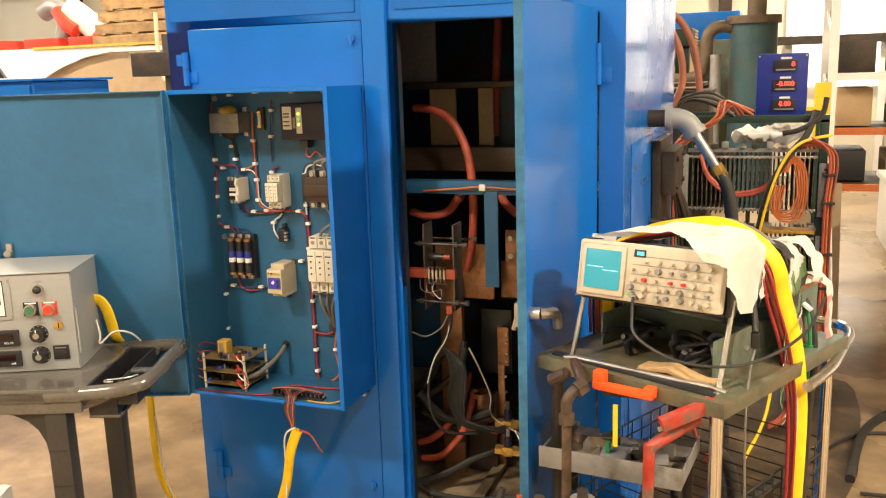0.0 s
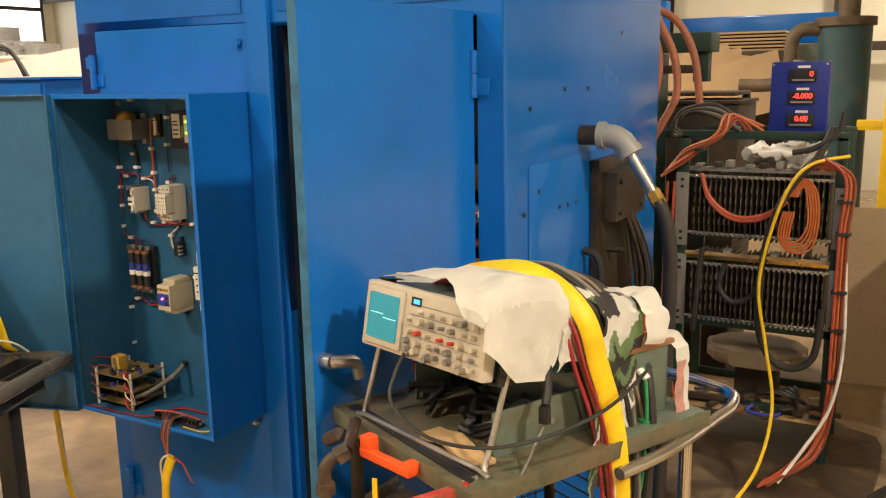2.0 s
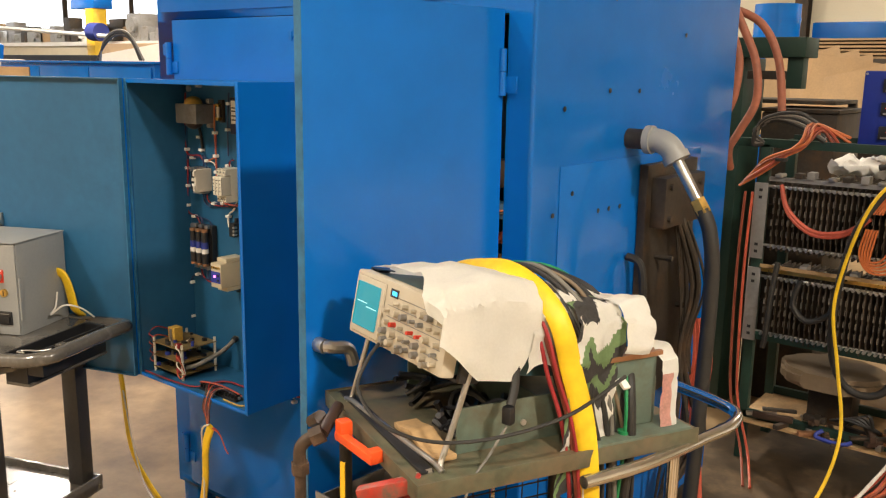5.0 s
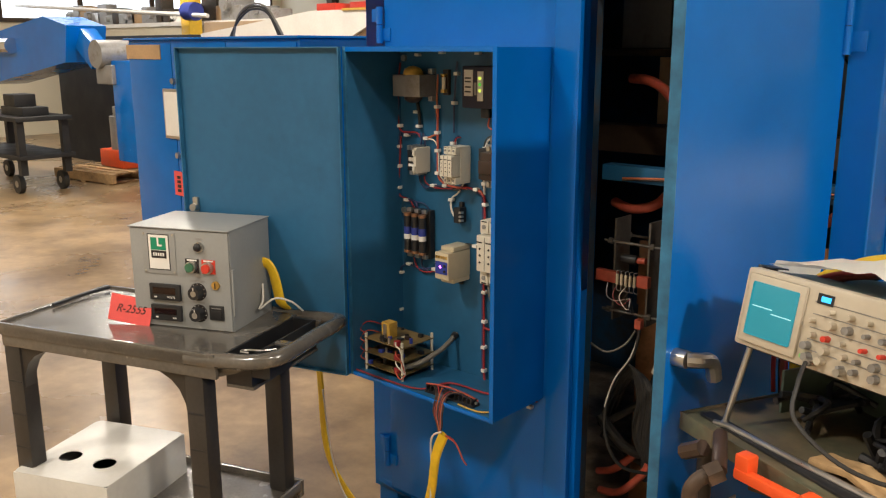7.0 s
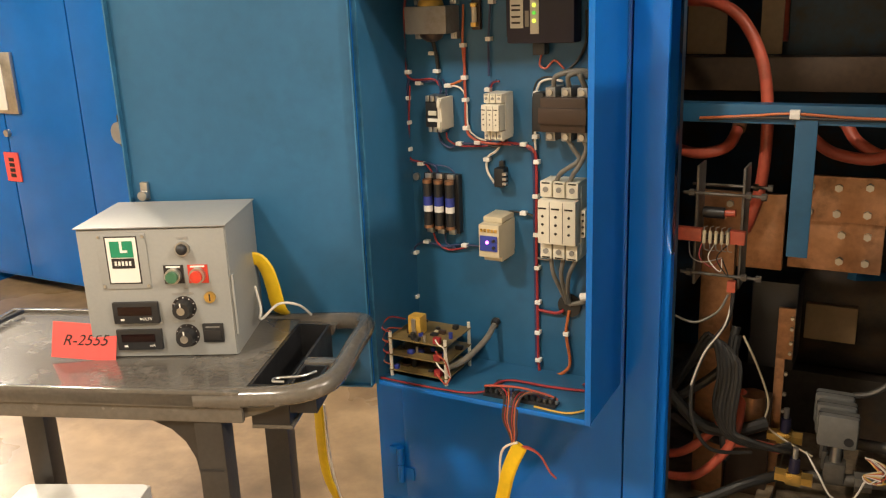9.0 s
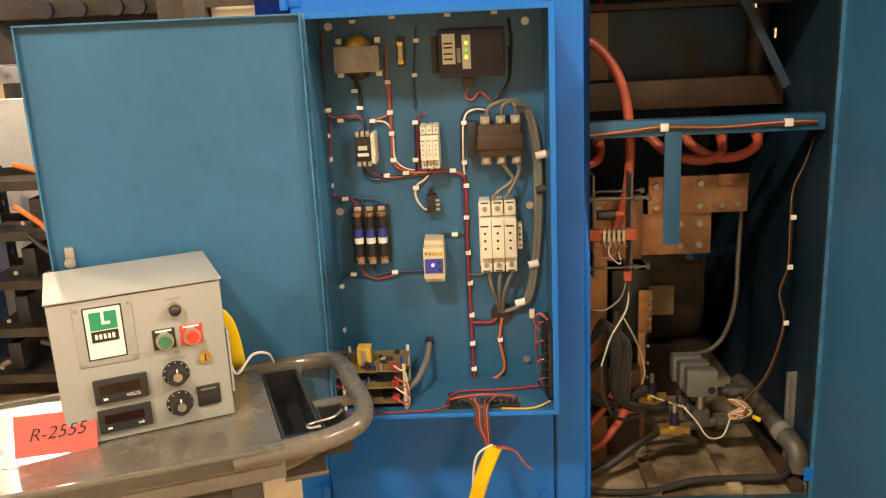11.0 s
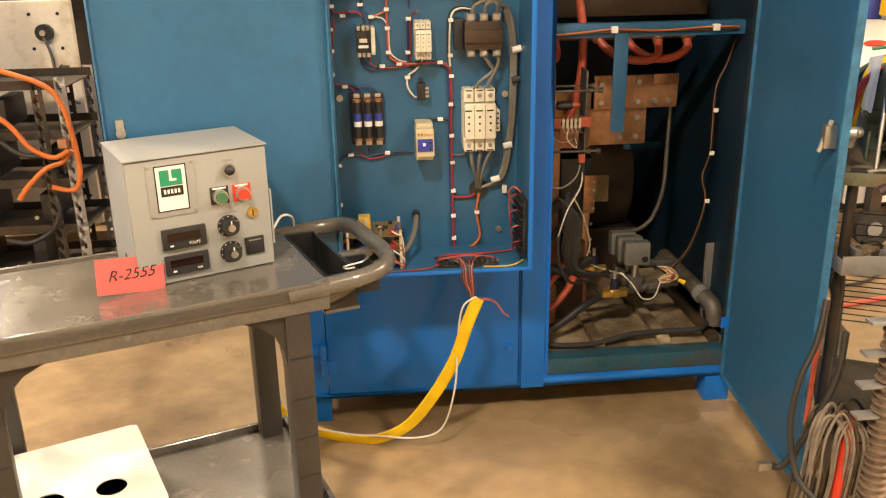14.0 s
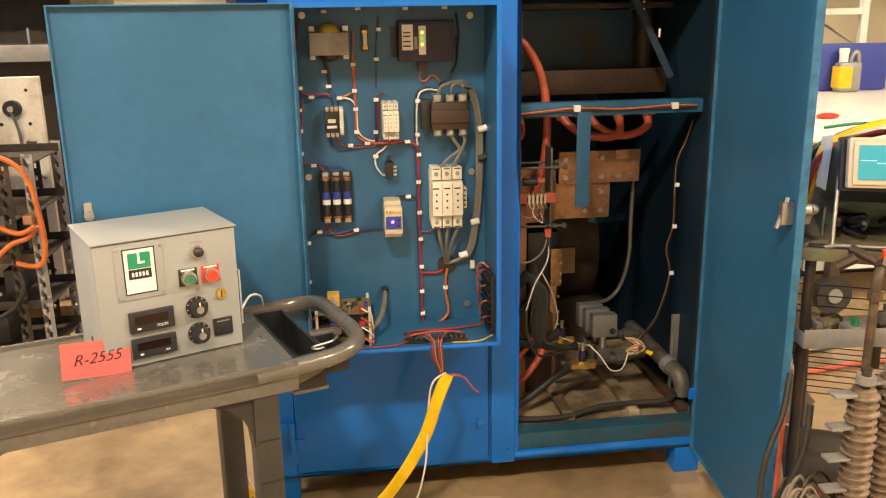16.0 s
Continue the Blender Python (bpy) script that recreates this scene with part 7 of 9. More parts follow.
# finned resistor columns standing before the trolley
def coil_column(x, y, z0, z1, r):
    t = thing("finned_resistor", "dusty brown finned resistor column on a steel rod", "resistor", (x, y, 0), group="resistor columns", local=True)
    part("rod", cyl(B(), (0, 0, 0.0), (0, 0, z1 + 0.04), 0.012, n=10), DARKSTEEL, t)
    fin = None
    n = int((z1 - z0) / 0.0215)
    for k in range(n):
        if fin is None:
            bm = cyl(B(), (0, 0, 0), (0, 0, 0.005), r, n=18)
            cyl(bm, (0, 0, 0.005), (0, 0, 0.0205), r * 0.72, n=14)
            fin = part("fin", bm, FIN, t)
            fin.location = (0, 0, z0)
        else:
            o = new("fin", fin.data)
            o.parent = t
            o.location = (random.uniform(-0.002, 0.002), random.uniform(-0.002, 0.002), z0 + 0.0215 * k)
    part("cap", cyl(B(), (0, 0, z1), (0, 0, z1 + 0.02), r * 0.6, n=12), PANELGREY, t)
    for k in range(4):
        part("terminal_tab", box(B(), -0.085, -r * 0.7, -0.018, 0.018, z1 - 0.03 - 0.085 * k, z1 - 0.022 - 0.085 * k, 0.001), PANELGREY, t)
    part("foot", box(B(), -0.06, 0.06, -0.05, 0.05, 0.0, 0.012, 0.002), DARKSTEEL, t)
    return t


FIN = material("dusty_brown_ceramic", (0.19, 0.135, 0.095), 0.6, var=0.3, scale=12, bump=0.2, per_piece=0.15)
coil_column(-0.375, 1.72, 0.17, 0.72, 0.038)
coil_column(-0.285, 1.74, 0.06, 0.74, 0.046)
coil_column(-0.19, 1.72, 0.10, 0.70, 0.042)
DUSTY = material("dusty_grey_cable", (0.20, 0.165, 0.13), 0.75, var=0.3, scale=20, bump=0.2)
t = thing("cable_tangle", "tangle of dirty grey and black cables on the floor", "cable", (-0.48, 1.80, 0))
rnd = random.Random(21)
for k in range(14):
    x, y = -0.50 + rnd.uniform(-0.05, 0.05), 1.80 + rnd.uniform(-0.05, 0.04)
    part("strand", sweep(B(), [(x, y, 0.05), (x + rnd.uniform(-0.03, 0.02), y - 0.02, 0.22), (x + 0.01, y - 0.03, 0.36 + rnd.uniform(0, 0.05)), (x + 0.05, y - 0.02, 0.42 + rnd.uniform(-0.02, 0.03)), (x + 0.09, y - 0.03, 0.34), (x + 0.10, y, 0.12)], rnd.uniform(0.003, 0.0055), 6, per=5), (DUSTY, RUST, DUSTY, RUBBER)[k % 4], t)
part("thick_cable", sweep(B(), [(-0.496, 1.850, 0.699), (-0.525, 1.820, 0.596), (-0.569, 1.800, 0.496), (-0.581, 1.790, 0.370), (-0.570, 1.750, 0.258), (-0.534, 1.700, 0.203), (-0.40, 1.62, 0.06), (-0.30, 1.62, 0.12)], 0.008, 10, per=8), RUBBER, t)
part("thick_cable", sweep(B(), [(-0.45, 1.82, 0.62), (-0.47, 1.80, 0.5), (-0.52, 1.80, 0.36), (-0.57, 1.82, 0.24), (-0.60, 1.83, 0.235)], 0.009, 10), RUBBER, t)
part("cable_lug", box(B(), -0.635, -0.60, 1.82, 1.835, 0.222, 0.246, 0.002), STEEL, t)
part("red_rod", cyl(B(), (-0.455, 1.75, 0.18), (-0.45, 1.745, 0.42), 0.013, n=10), BTN_RED, t)
part("orange_cable", sweep(B(), [(-0.47, 1.90, 0.66), (-0.475, 1.90, 0.5), (-0.47, 1.91, 0.3)], 0.007, 8), HOSE, t)

# ---- resistor bank rack behind the cabinet ----
rk = thing("resistor_rack", "dark green steel rack holding two rows of grid resistors", "rack", (-0.03, 4.5, 0))
for x in (-0.33, 0.30):
    for y in (4.42, 4.78):
        part("post", box(B(), x - 0.02, x + 0.02, y - 0.02, y + 0.02, 0, 1.40, 0.003), DKGREEN, rk)
for z in (1.385, 0.56, 0.20):
    part("rail", box(B(), -0.46 if z > 1 else -0.33, 0.32, 4.40, 4.425, z, z + 0.035, 0.002), DKGREEN, rk)
    part("rail", box(B(), -0.33, 0.32, 4.775, 4.80, z, z + 0.035, 0.002), DKGREEN, rk)
part("lower_deck", box(B(), -0.34, 0.31, 4.36, 4.82, 0.19, 0.20), WOOD, rk)
for x0, z0, z1 in ((-0.352, 0.92, 1.24), (-0.352, 0.56, 0.88), (0.285, 0.95, 1.20), (0.285, 0.60, 0.86)):
    sp = part("side_plate", box(B(), x0, x0 + 0.055, 4.372, 4.378, z0, z1, 0.001), PANELGREY, rk, "grey perforated side plate")
    for z in (z0 + 0.03, z0 + 0.06, z1 - 0.06, z1 - 0.03):
        part("slot", box(B(), x0 + 0.02, x0 + 0.034, 4.3705, 4.3718, z - 0.006, z + 0.006), BLACK, sp)
GRIDTAB = material("dusty_steel_tab", (0.22, 0.195, 0.165), 0.5, metal=0.4, var=0.3, scale=20, per_piece=0.4)
GRID = material("sooty_cast_grid", (0.055, 0.038, 0.026), 0.6, var=0.35, scale=12, bump=0.2, per_piece=0.25)
for row, (z0, z1) in enumerate(((0.955, 1.245), (0.575, 0.86))):
    bank = thing("grid_resistor_bank", "bank of dusty cast resistor grids with steel terminals", "resistor", (0, 4.5, z0), group="grid resistors")
    first = None
    for k in range(26):
        x = -0.275 + 0.0215 * k
        if first is None:
            bm = box(B(), x - 0.003, x + 0.003, 4.40, 4.72, z0, z1, 0.001)
            first = part("grid_plate", bm, GRID, bank)
        else:
            o = new("grid_plate", first.data)
            o.parent = bank
            o.location = (0.0215 * k, random.uniform(-0.006, 0.006), random.uniform(-0.006, 0.006))
    for k in range(26):
        x = -0.275 + 0.0215 * k
        for z in (z1 - 0.02, z0 + 0.02):
            part("terminal_stud", cyl(B(), (x, 4.375, z), (x, 4.402, z), 0.0065, n=6), STEEL, bank)
    for z in (z0 + 0.02, z1 - 0.02):
        part("through_rod", cyl(B(), (-0.33, 4.41, z), (0.30, 4.41, z), 0.006, n=8), STEEL, bank)
    tab = None
    for r_ in range(4):
        for k in range(26):
            x, z = -0.275 + 0.0215 * k, z0 + 0.075 + (z1 - z0 - 0.15) * r_ / 3
            if tab is None:
                tab = part("grid_tab", box(B(), x - 0.002, x + 0.002, 4.383, 4.398, z - 0.012, z + 0.012), GRIDTAB, bank)
            else:
                o = new("grid_tab", tab.data)
                o.parent = bank
                o.location = (0.0215 * k + random.uniform(-0.002, 0.002), random.uniform(-0.003, 0.003), (z1 - z0 - 0.15) * r_ / 3 + random.uniform(-0.004, 0.004))
    part("top_strip", box(B(), -0.30, 0.28, 4.385, 4.40, z1 + 0.004, z1 + 0.022, 0.002), BRASS if row else PANELGREY, bank, "terminal strip along the grids")
    for k in range(9):
        x = -0.27 + 0.065 * k + random.uniform(-0.01, 0.01)
        part("connector", box(B(), x, x + 0.03, 4.37, 4.43, z1 + 0.023, z1 + 0.036 + 0.008 * (k % 3), 0.003), (STEEL, DARKSTEEL, PANELGREY)[k % 3], bank)
solo("wood_slat", box(B(), -0.30, 0.285, 4.365, 4.372, 0.885, 0.90), WOOD, "thin wooden slat across the resistor rack", "slat")
t = thing("rag", "crumpled white rag on top of the resistor rack", "cloth", (0.05, 4.5, 1.30))
bm = B()
ball(bm, (0.06, 4.52, 1.325), 0.10, 1.7, 0.8, 0.34, 44)
for v in bm.verts:
    v.co += Vector((0.010, 0.010, 0.040)) * noise.noise(v.co * 22) + Vector((0, 0, 0.018)) * noise.noise(v.co * 60)
part("cloth", bm, TOWEL, t)

ds = thing("display_box", "blue meter box with three lit red displays on the rack", "meter", (0.108, 4.50, 1.40))
part("case", box(B(), -0.004, 0.222, 4.502, 4.60, 1.398, 1.702, 0.008), material("royal_blue_enamel", (0.012, 0.03, 0.26), 0.4, var=0.1, scale=8), ds)
for z, txt, dx in ((1.645, "0", 0.030), (1.555, "-0.000", 0.0), (1.462, "0.00", 0.0)):
    m_ = part("meter", box(B(), 0.070, 0.175, 4.490, 4.502, z - 0.026, z + 0.026, 0.002), BLACK, ds)
    letters("digits", txt, 0.030, Matrix.Translation((0.125 + dx, 4.4885, z + 0.006)) @ pose(0, 0, 0, 90, 0, 0), LED_RED, m_, "glowing red digits")
    part("button_row", box(B(), 0.080, 0.165, 4.488, 4.4898, z - 0.022, z - 0.015), PANELGREY, m_)
    part("title_bar", box(B(), 0.10, 0.148, 4.4995, 4.5015, z + 0.030, z + 0.040), PAPER, ds)
part("cover_screw", cyl(B(), (0.006, 4.498, 1.69), (0.006, 4.502, 1.69), 0.005, n=8), STEEL, ds)
part("cover_screw", cyl(B(), (0.212, 4.498, 1.69), (0.212, 4.502, 1.69), 0.005, n=8), STEEL, ds)

# orange welding cables and loops on the rack
t = thing("orange_cables", "bundles of orange cable tied to the rack post", "cable", (0.32, 4.4, 0))
for k in range(7):
    x, y = 0.315 + 0.014 * (k % 3), 4.36 - 0.013 * (k // 3)
    part("cable", sweep(B(), [(0.16 + 0.02 * k, 4.36, 1.27), (0.24, 4.345 - 0.004 * k, 1.285 + 0.006 * k), (x + 0.01, y, 1.24), (x, y, 1.0), (x, y, 0.6), (x - 0.01, y, 0.25), (x - 0.04 - 0.01 * k, y - 0.05, 0.06), (x - 0.20, y - 0.25 - 0.02 * k, 0.015 + 0.006 * k)], 0.0065, 6, per=5), (HOSE, ORANGEW, bpy.data.materials["brown_red_cable"])[k % 3], t)
for z in (1.15, 1.02, 0.78, 0.62, 0.40):
    part("cable_tie", box(B(), 0.298, 0.358, 4.325, 4.372, z - 0.006, z + 0.006, 0.003), RUBBER, t)
for k in range(5):
    a = 0.010 * k
    part("loop", sweep(B(), [(0.10 + a, 4.34, 1.10), (0.085 + a, 4.335, 1.0), (0.13, 4.33, 0.935 + a), (0.21 - a, 4.33, 0.95 + a), (0.235 - a, 4.335, 1.06), (0.22 - a, 4.34, 1.19), (0.16, 4.345, 1.235 - a), (0.11 + a, 4.34 - 0.006 * (k % 2), 1.16)], 0.0045, 6, per=5), ORANGEW, t)
for k in range(2):
    part("swag", sweep(B(), [(-0.24, 4.36, 1.24), (-0.20, 4.345, 1.13 + 0.012 * k), (-0.10, 4.34, 1.055 + 0.012 * k), (0.02, 4.34, 1.065 + 0.012 * k), (0.11, 4.345, 1.14)], 0.009, 8, per=6), HOSE, t)
for k in range(8):
    part("cable", sweep(B(), [(-0.42 + 0.01 * k, 4.38, 1.22 + 0.012 * k), (-0.30, 4.36 - 0.006 * (k % 3), 1.30 + 0.007 * k), (-0.20 + 0.006 * k, 4.355 - 0.008 * (k % 2), 1.39 + 0.008 * (k % 4)), (-0.15 + 0.02 * (k % 3), 4.38, 1.455 + 0.012 * (k % 4)), (-0.10 + 0.03 * (k % 4), 4.42, 1.44 - 0.02 * (k % 3))], 0.006, 6, per=5), (ORANGEW, bpy.data.materials["brown_red_cable"], HOSE, ORANGEW)[k % 4], t)
part("bundle_tie", box(B(), -0.27, -0.23, 4.335, 4.385, 1.335, 1.35, 0.003), RUBBER, t)
for k in range(2):
    x = -0.385 + 0.03 * k
    part("side_cable", sweep(B(), [(x, 4.36, 1.20), (x - 0.005, 4.35, 0.9), (x, 4.35, 0.55), (x + 0.02, 4.34, 0.30), (x + 0.10, 4.28, 0.10), (x + 0.18, 4.1, 0.02)], 0.006, 6, per=5), HOSE if k == 1 else bpy.data.materials["brown_red_cable"], t)
t = thing("black_rack_cables", "black cables looping over the resistor rack", "cable", (0.1, 4.4, 0.3))
part("cable", sweep(B(), [(0.26, 4.37, 1.44), (0.22, 4.33, 1.33), (0.15, 4.31, 1.24), (0.07, 4.30, 1.08), (0.03, 4.30, 0.85), (0.03, 4.30, 0.62), (0.08, 4.31, 0.48), (0.17, 4.32, 0.44), (0.25, 4.33, 0.50), (0.27, 4.35, 0.70)], 0.015, 10, per=7), RUBBER, t)
part("cable", sweep(B(), [(0.30, 4.36, 1.50), (0.28, 4.35, 1.42), (0.20, 4.34, 1.36), (0.12, 4.34, 1.34)], 0.012, 8), RUBBER, t)
for k in range(5):
    part("cable", sweep(B(), [(-0.10, 4.40, 1.42 + 0.01 * k), (-0.2, 4.38, 1.48 + 0.012 * k), (-0.30 - 0.01 * k, 4.38, 1.50), (-0.38, 4.39, 1.45 - 0.012 * k), (-0.34, 4.40, 1.40)], 0.010, 8, per=6), (RUBBER, GREYWIRE)[k % 2], t)
part("loop", sweep(B(), [(-0.12, 4.33, 0.86), (-0.14, 4.325, 0.76), (-0.08, 4.32, 0.70), (0.0, 4.325, 0.74), (0.02, 4.33, 0.82)], 0.012, 8), RUBBER, t)
part("dangling_cable", sweep(B(), [(-0.22, 4.34, 0.92), (-0.23, 4.33, 0.80), (-0.24, 4.33, 0.62), (-0.25, 4.34, 0.55)], 0.012, 8), RUBBER, t)
bm = sweep(B(), [(0.33, 4.37, 1.33), (0.20, 4.30, 1.30), (0.12, 4.28, 1.20), (0.06, 4.27, 1.0), (0.03, 4.27, 0.78), (0.07, 4.26, 0.55), (0.12, 4.2, 0.30), (0.10, 4.0, 0.10), (0.02, 3.7, 0.012)], 0.007, 8, per=7)
solo("yellow_lead_cable", bm, YELLOW, "thin yellow cord hanging down the resistor rack", "cable")
bm = sweep(B(), [(0.345, 4.36, 0.9), (0.36, 4.34, 0.55), (0.33, 4.30, 0.30), (0.24, 4.22, 0.12), (0.17, 4.10, 0.02)], 0.007, 8)
solo("white_hose", bm, WHITEWIRE, "thin white hose beside the orange cables", "hose")
bm = B()
prism(bm, rounded(-0.235, 0.20, 4.45, 4.78, 0.14, 6), 0.37, 0.44)
bmesh.ops.bevel(bm, geom=list(bm.edges), offset=0.02, segments=2, affect="EDGES")
solo("round_cushion", bm, TAN, "dusty tan round seat on the rack's lower deck", "seat")
solo("seat_block", box(B(), -0.10, 0.08, 4.55, 4.70, 0.201, 0.369, 0.004), DARKSTEEL, "dark block under the seat", "block")
rnd = random.Random(33)
for k in range(22):
    x, y = rnd.uniform(-0.30, 0.28), rnd.uniform(4.37, 4.50)
    a = rnd.uniform(0, 360)
    l_ = rnd.uniform(0.03, 0.09)
    bm = box(B(), -l_, l_, -0.012, 0.012, 0, rnd.uniform(0.012, 0.03), 0.003, Matrix.Translation((x, y, 0.202 + 0.02 * (k % 3))) @ pose(0, 0, 0, 0, 0, a))
    solo("tool", bm, rnd.choice((DARKSTEEL, STEEL, COPPER, DARKSTEEL, BROWN)), "loose steel hand tool on the rack deck", "tool", group="tools on the rack")
bm = sweep(B(), [(0.02, 4.36, 0.24), (0.0, 4.345, 0.225), (0.01, 4.33, 0.215), (0.10, 4.32, 0.215), (0.14, 4.33, 0.23)], 0.009, 8)
solo("blue_clamp", bm, FUSEBLUE, "blue C-clamp frame among the tools", "clamp")
for k in range(5):
    bm = sweep(B(), [(0.03 + 0.02 * k, 4.42, 0.27), (0.10 + 0.02 * k, 4.38, 0.30 + 0.01 * k), (0.20, 4.40, 0.28), (0.22, 4.45, 0.25)], 0.007, 6)
    solo("coiled_lead", bm, RUBBER, "black coiled lead on the rack deck", "cable", group="coiled leads")
bm = sweep(B(), [(0.42, 3.6, 0.02), (0.55, 4.2, 0.02), (0.9, 4.6, 0.02), (1.6, 4.7, 0.02), (2.6, 4.5, 0.02)], 0.02, 10)
solo("floor_hose", bm, RUBBER, "black hose lying across the workshop floor", "hose")
bm = sweep(B(), [(0.10, 3.2, 0.015), (0.5, 3.3, 0.015), (0.9, 3.35, 0.015), (1.6, 3.2, 0.015)], 0.012, 8)
solo("red_floor_cable", bm, HOSE, "red cable lying on the floor", "cable")
bm = sweep(B(), [(0.25, 3.7, 0.012), (0.5, 4.1, 0.012), (0.8, 4.1, 0.012), (0.95, 3.8, 0.012), (0.7, 3.55, 0.012), (0.45, 3.5, 0.012)], 0.008, 8)
solo("floor_loop", bm, RUBBER, "loose loop of black cable on the floor", "cable")
# big orange hoses and bus arm behind the cabinet
FADED = material("faded_orange_hose", (0.36, 0.125, 0.075), 0.55, var=0.2, scale=9, dirt=(0.22, 0.09, 0.06), dirt_at=0.58, dirt_scale=10)
t = thing("large_orange_hoses", "large faded orange hoses hanging behind the cabinet", "hose", (-0.35, 4.3, 1.2))
part("hose", sweep(B(), [(-0.46, 4.15, 2.02), (-0.40, 4.2, 1.87), (-0.335, 4.2, 1.73), (-0.32, 4.2, 1.58), (-0.375, 4.2, 1.46), (-0.42, 4.22, 1.38), (-0.43, 4.28, 1.30)], 0.016, 12, per=7), FADED, t)
part("hose", sweep(B(), [(-0.50, 4.3, 1.95), (-0.36, 4.3, 1.88), (-0.28, 4.3, 1.74), (-0.248, 4.3, 1.54)], 0.016, 12, per=7), FADED, t)
part("hose", sweep(B(), [(-0.44, 4.12, 1.9), (-0.385, 4.15, 1.75), (-0.39, 4.15, 1.6), (-0.44, 4.18, 1.5)], 0.016, 12, per=7), FADED, t)
t = thing("press_arm", "dark green machine arm with a downward tool", "machine", (-0.5, 4.95, 0))
part("arm", box(B(), -0.80, -0.335, 4.85, 5.05, 1.76, 1.85, 0.006), DKGREEN, t)
part("tool_post", box(B(), -0.42, -0.35, 4.88, 4.96, 1.62, 1.76, 0.004), DKGREEN, t)
part("column", box(B(), -0.80, -0.62, 4.9, 5.2, 0, 1.76, 0.006), DKGREEN, t)
part("side_arm", box(B(), -0.60, -0.42, 4.88, 4.93, 1.66, 1.70, 0.004), DARKSTEEL, t)
t = thing("dark_tank", "dark steel tank behind the rack", "tank", (-0.44, 5.45, 0))
part("shell", box(B(), -0.62, -0.26, 5.2, 5.7, 0, 1.50, 0.01), DARKSTEEL, t)
part("lid", box(B(), -0.63, -0.25, 5.19, 5.71, 1.501, 1.52, 0.004), DARKSTEEL, t)
for z in (0.5, 1.0):
    part("stiffener", box(B(), -0.62, -0.26, 5.17, 5.199, z, z + 0.04, 0.004), DARKSTEEL, t)
t = thing("cardboard_stack", "leaning stack of flattened cardboard sheets", "cardboard", (-1.4, 9.8, 0))
rnd = random.Random(14)
for k in range(10):
    a, w, h = rnd.uniform(-24, 24), rnd.uniform(0.40, 0.7), rnd.uniform(0.30, 0.5)
    bm = box(B(), -w, w * 0.5, -0.005, 0.005, -h, h * 0.6, 0, Matrix.Translation((-1.65 + 0.07 * k, 9.7 - 0.03 * k, 1.66 - 0.01 * k)) @ pose(0, 0, 0, -24, a, 6))
    part("sheet", bm, CARDBOARD, t)
for k in range(6):
    part("flat_sheet", box(B(), -2.0, -0.75, 10.0, 10.9, 1.86 + 0.035 * k, 1.88 + 0.035 * k), CARDBOARD, t)
part("support", box(B(), -2.1, -0.7, 9.95, 10.9, 0, 1.86, 0.01), DARKSTEEL, t)
t = thing("small_table", "dark shelf beside the cardboard", "shelf", (-0.7, 5.5, 0))
part("top", box(B(), -1.2, -0.30, 5.3, 5.75, 1.54, 1.56, 0.003), DARKSTEEL, t)
part("leg", box(B(), -1.18, -1.14, 5.3, 5.34, 0, 1.54), DARKSTEEL, t)
part("leg", box(B(), -0.34, -0.30, 5.71, 5.75, 0, 1.54), DARKSTEEL, t)
# filter canister with bent pipe
t = thing("filter_canister", "blue-green steel canister with a rusty bent pipe", "tank", (-0.10, 8.8, 0))
part("body", cyl(B(), (-0.10, 8.8, 0.3), (-0.10, 8.8, 2.02), 0.21, n=28), CANTEAL, t)
part("flange", cyl(B(), (-0.10, 8.8, 2.02), (-0.10, 8.8, 2.09), 0.24, n=28), material("rusty_brown_steel", (0.13, 0.095, 0.06), 0.6, metal=0.3, var=0.3, scale=9), t)
part("top_pipe", cyl(B(), (-0.08, 8.8, 2.09), (-0.08, 8.8, 2.9), 0.085, n=18), bpy.data.materials["rusty_brown_steel"], t)
part("bent_pipe", sweep(B(), [(-0.30, 8.75, 2.0), (-0.42, 8.72, 2.0), (-0.50, 8.7, 1.92), (-0.51, 8.7, 1.72), (-0.56, 8.7, 1.58), (-0.68, 8.7, 1.54), (-0.92, 8.7, 1.54)], 0.058, 14, per=6), bpy.data.materials["rusty_brown_steel"], t)
part("side_pipe", cyl(B(), (-0.42, 8.6, 0.3), (-0.42, 8.6, 1.75), 0.05, n=14), PANELGREY, t)
for k in range(3):
    part("leg", box(B(), -0.28 + 0.17 * k, -0.24 + 0.17 * k, 8.75, 8.80, 0, 0.3), DARKSTEEL, t)
t = thing("yellow_bollard", "yellow painted steel guard post", "post", (0.40, 6.5, 0))
part("post", box(B(), 0.345, 0.445, 6.45, 6.55, 0, 1.52, 0.006), YELLOWP, t)
part("foot_plate", box(B(), 0.29, 0.50, 6.40, 6.60, 0, 0.012, 0.002), YELLOWP, t)
part("arm", box(B(), 0.20, 0.345, 6.46, 6.54, 1.30, 1.36, 0.004), YELLOWP, t)
solo("plywood_sheet", box(B(), -0.14, 0.14, -0.009, 0.009, 0, 0.95, 0, Matrix.Translation((0.36, 5.55, 0)) @ pose(0, 0, 0, -6, 0, 10)), TANHOOD, "worn plywood sheet leaning behind the rack", "board")
t = thing("pallet_racking", "white pallet racking with dark goods on its shelves", "racking", (1.2, 8.4, 0))
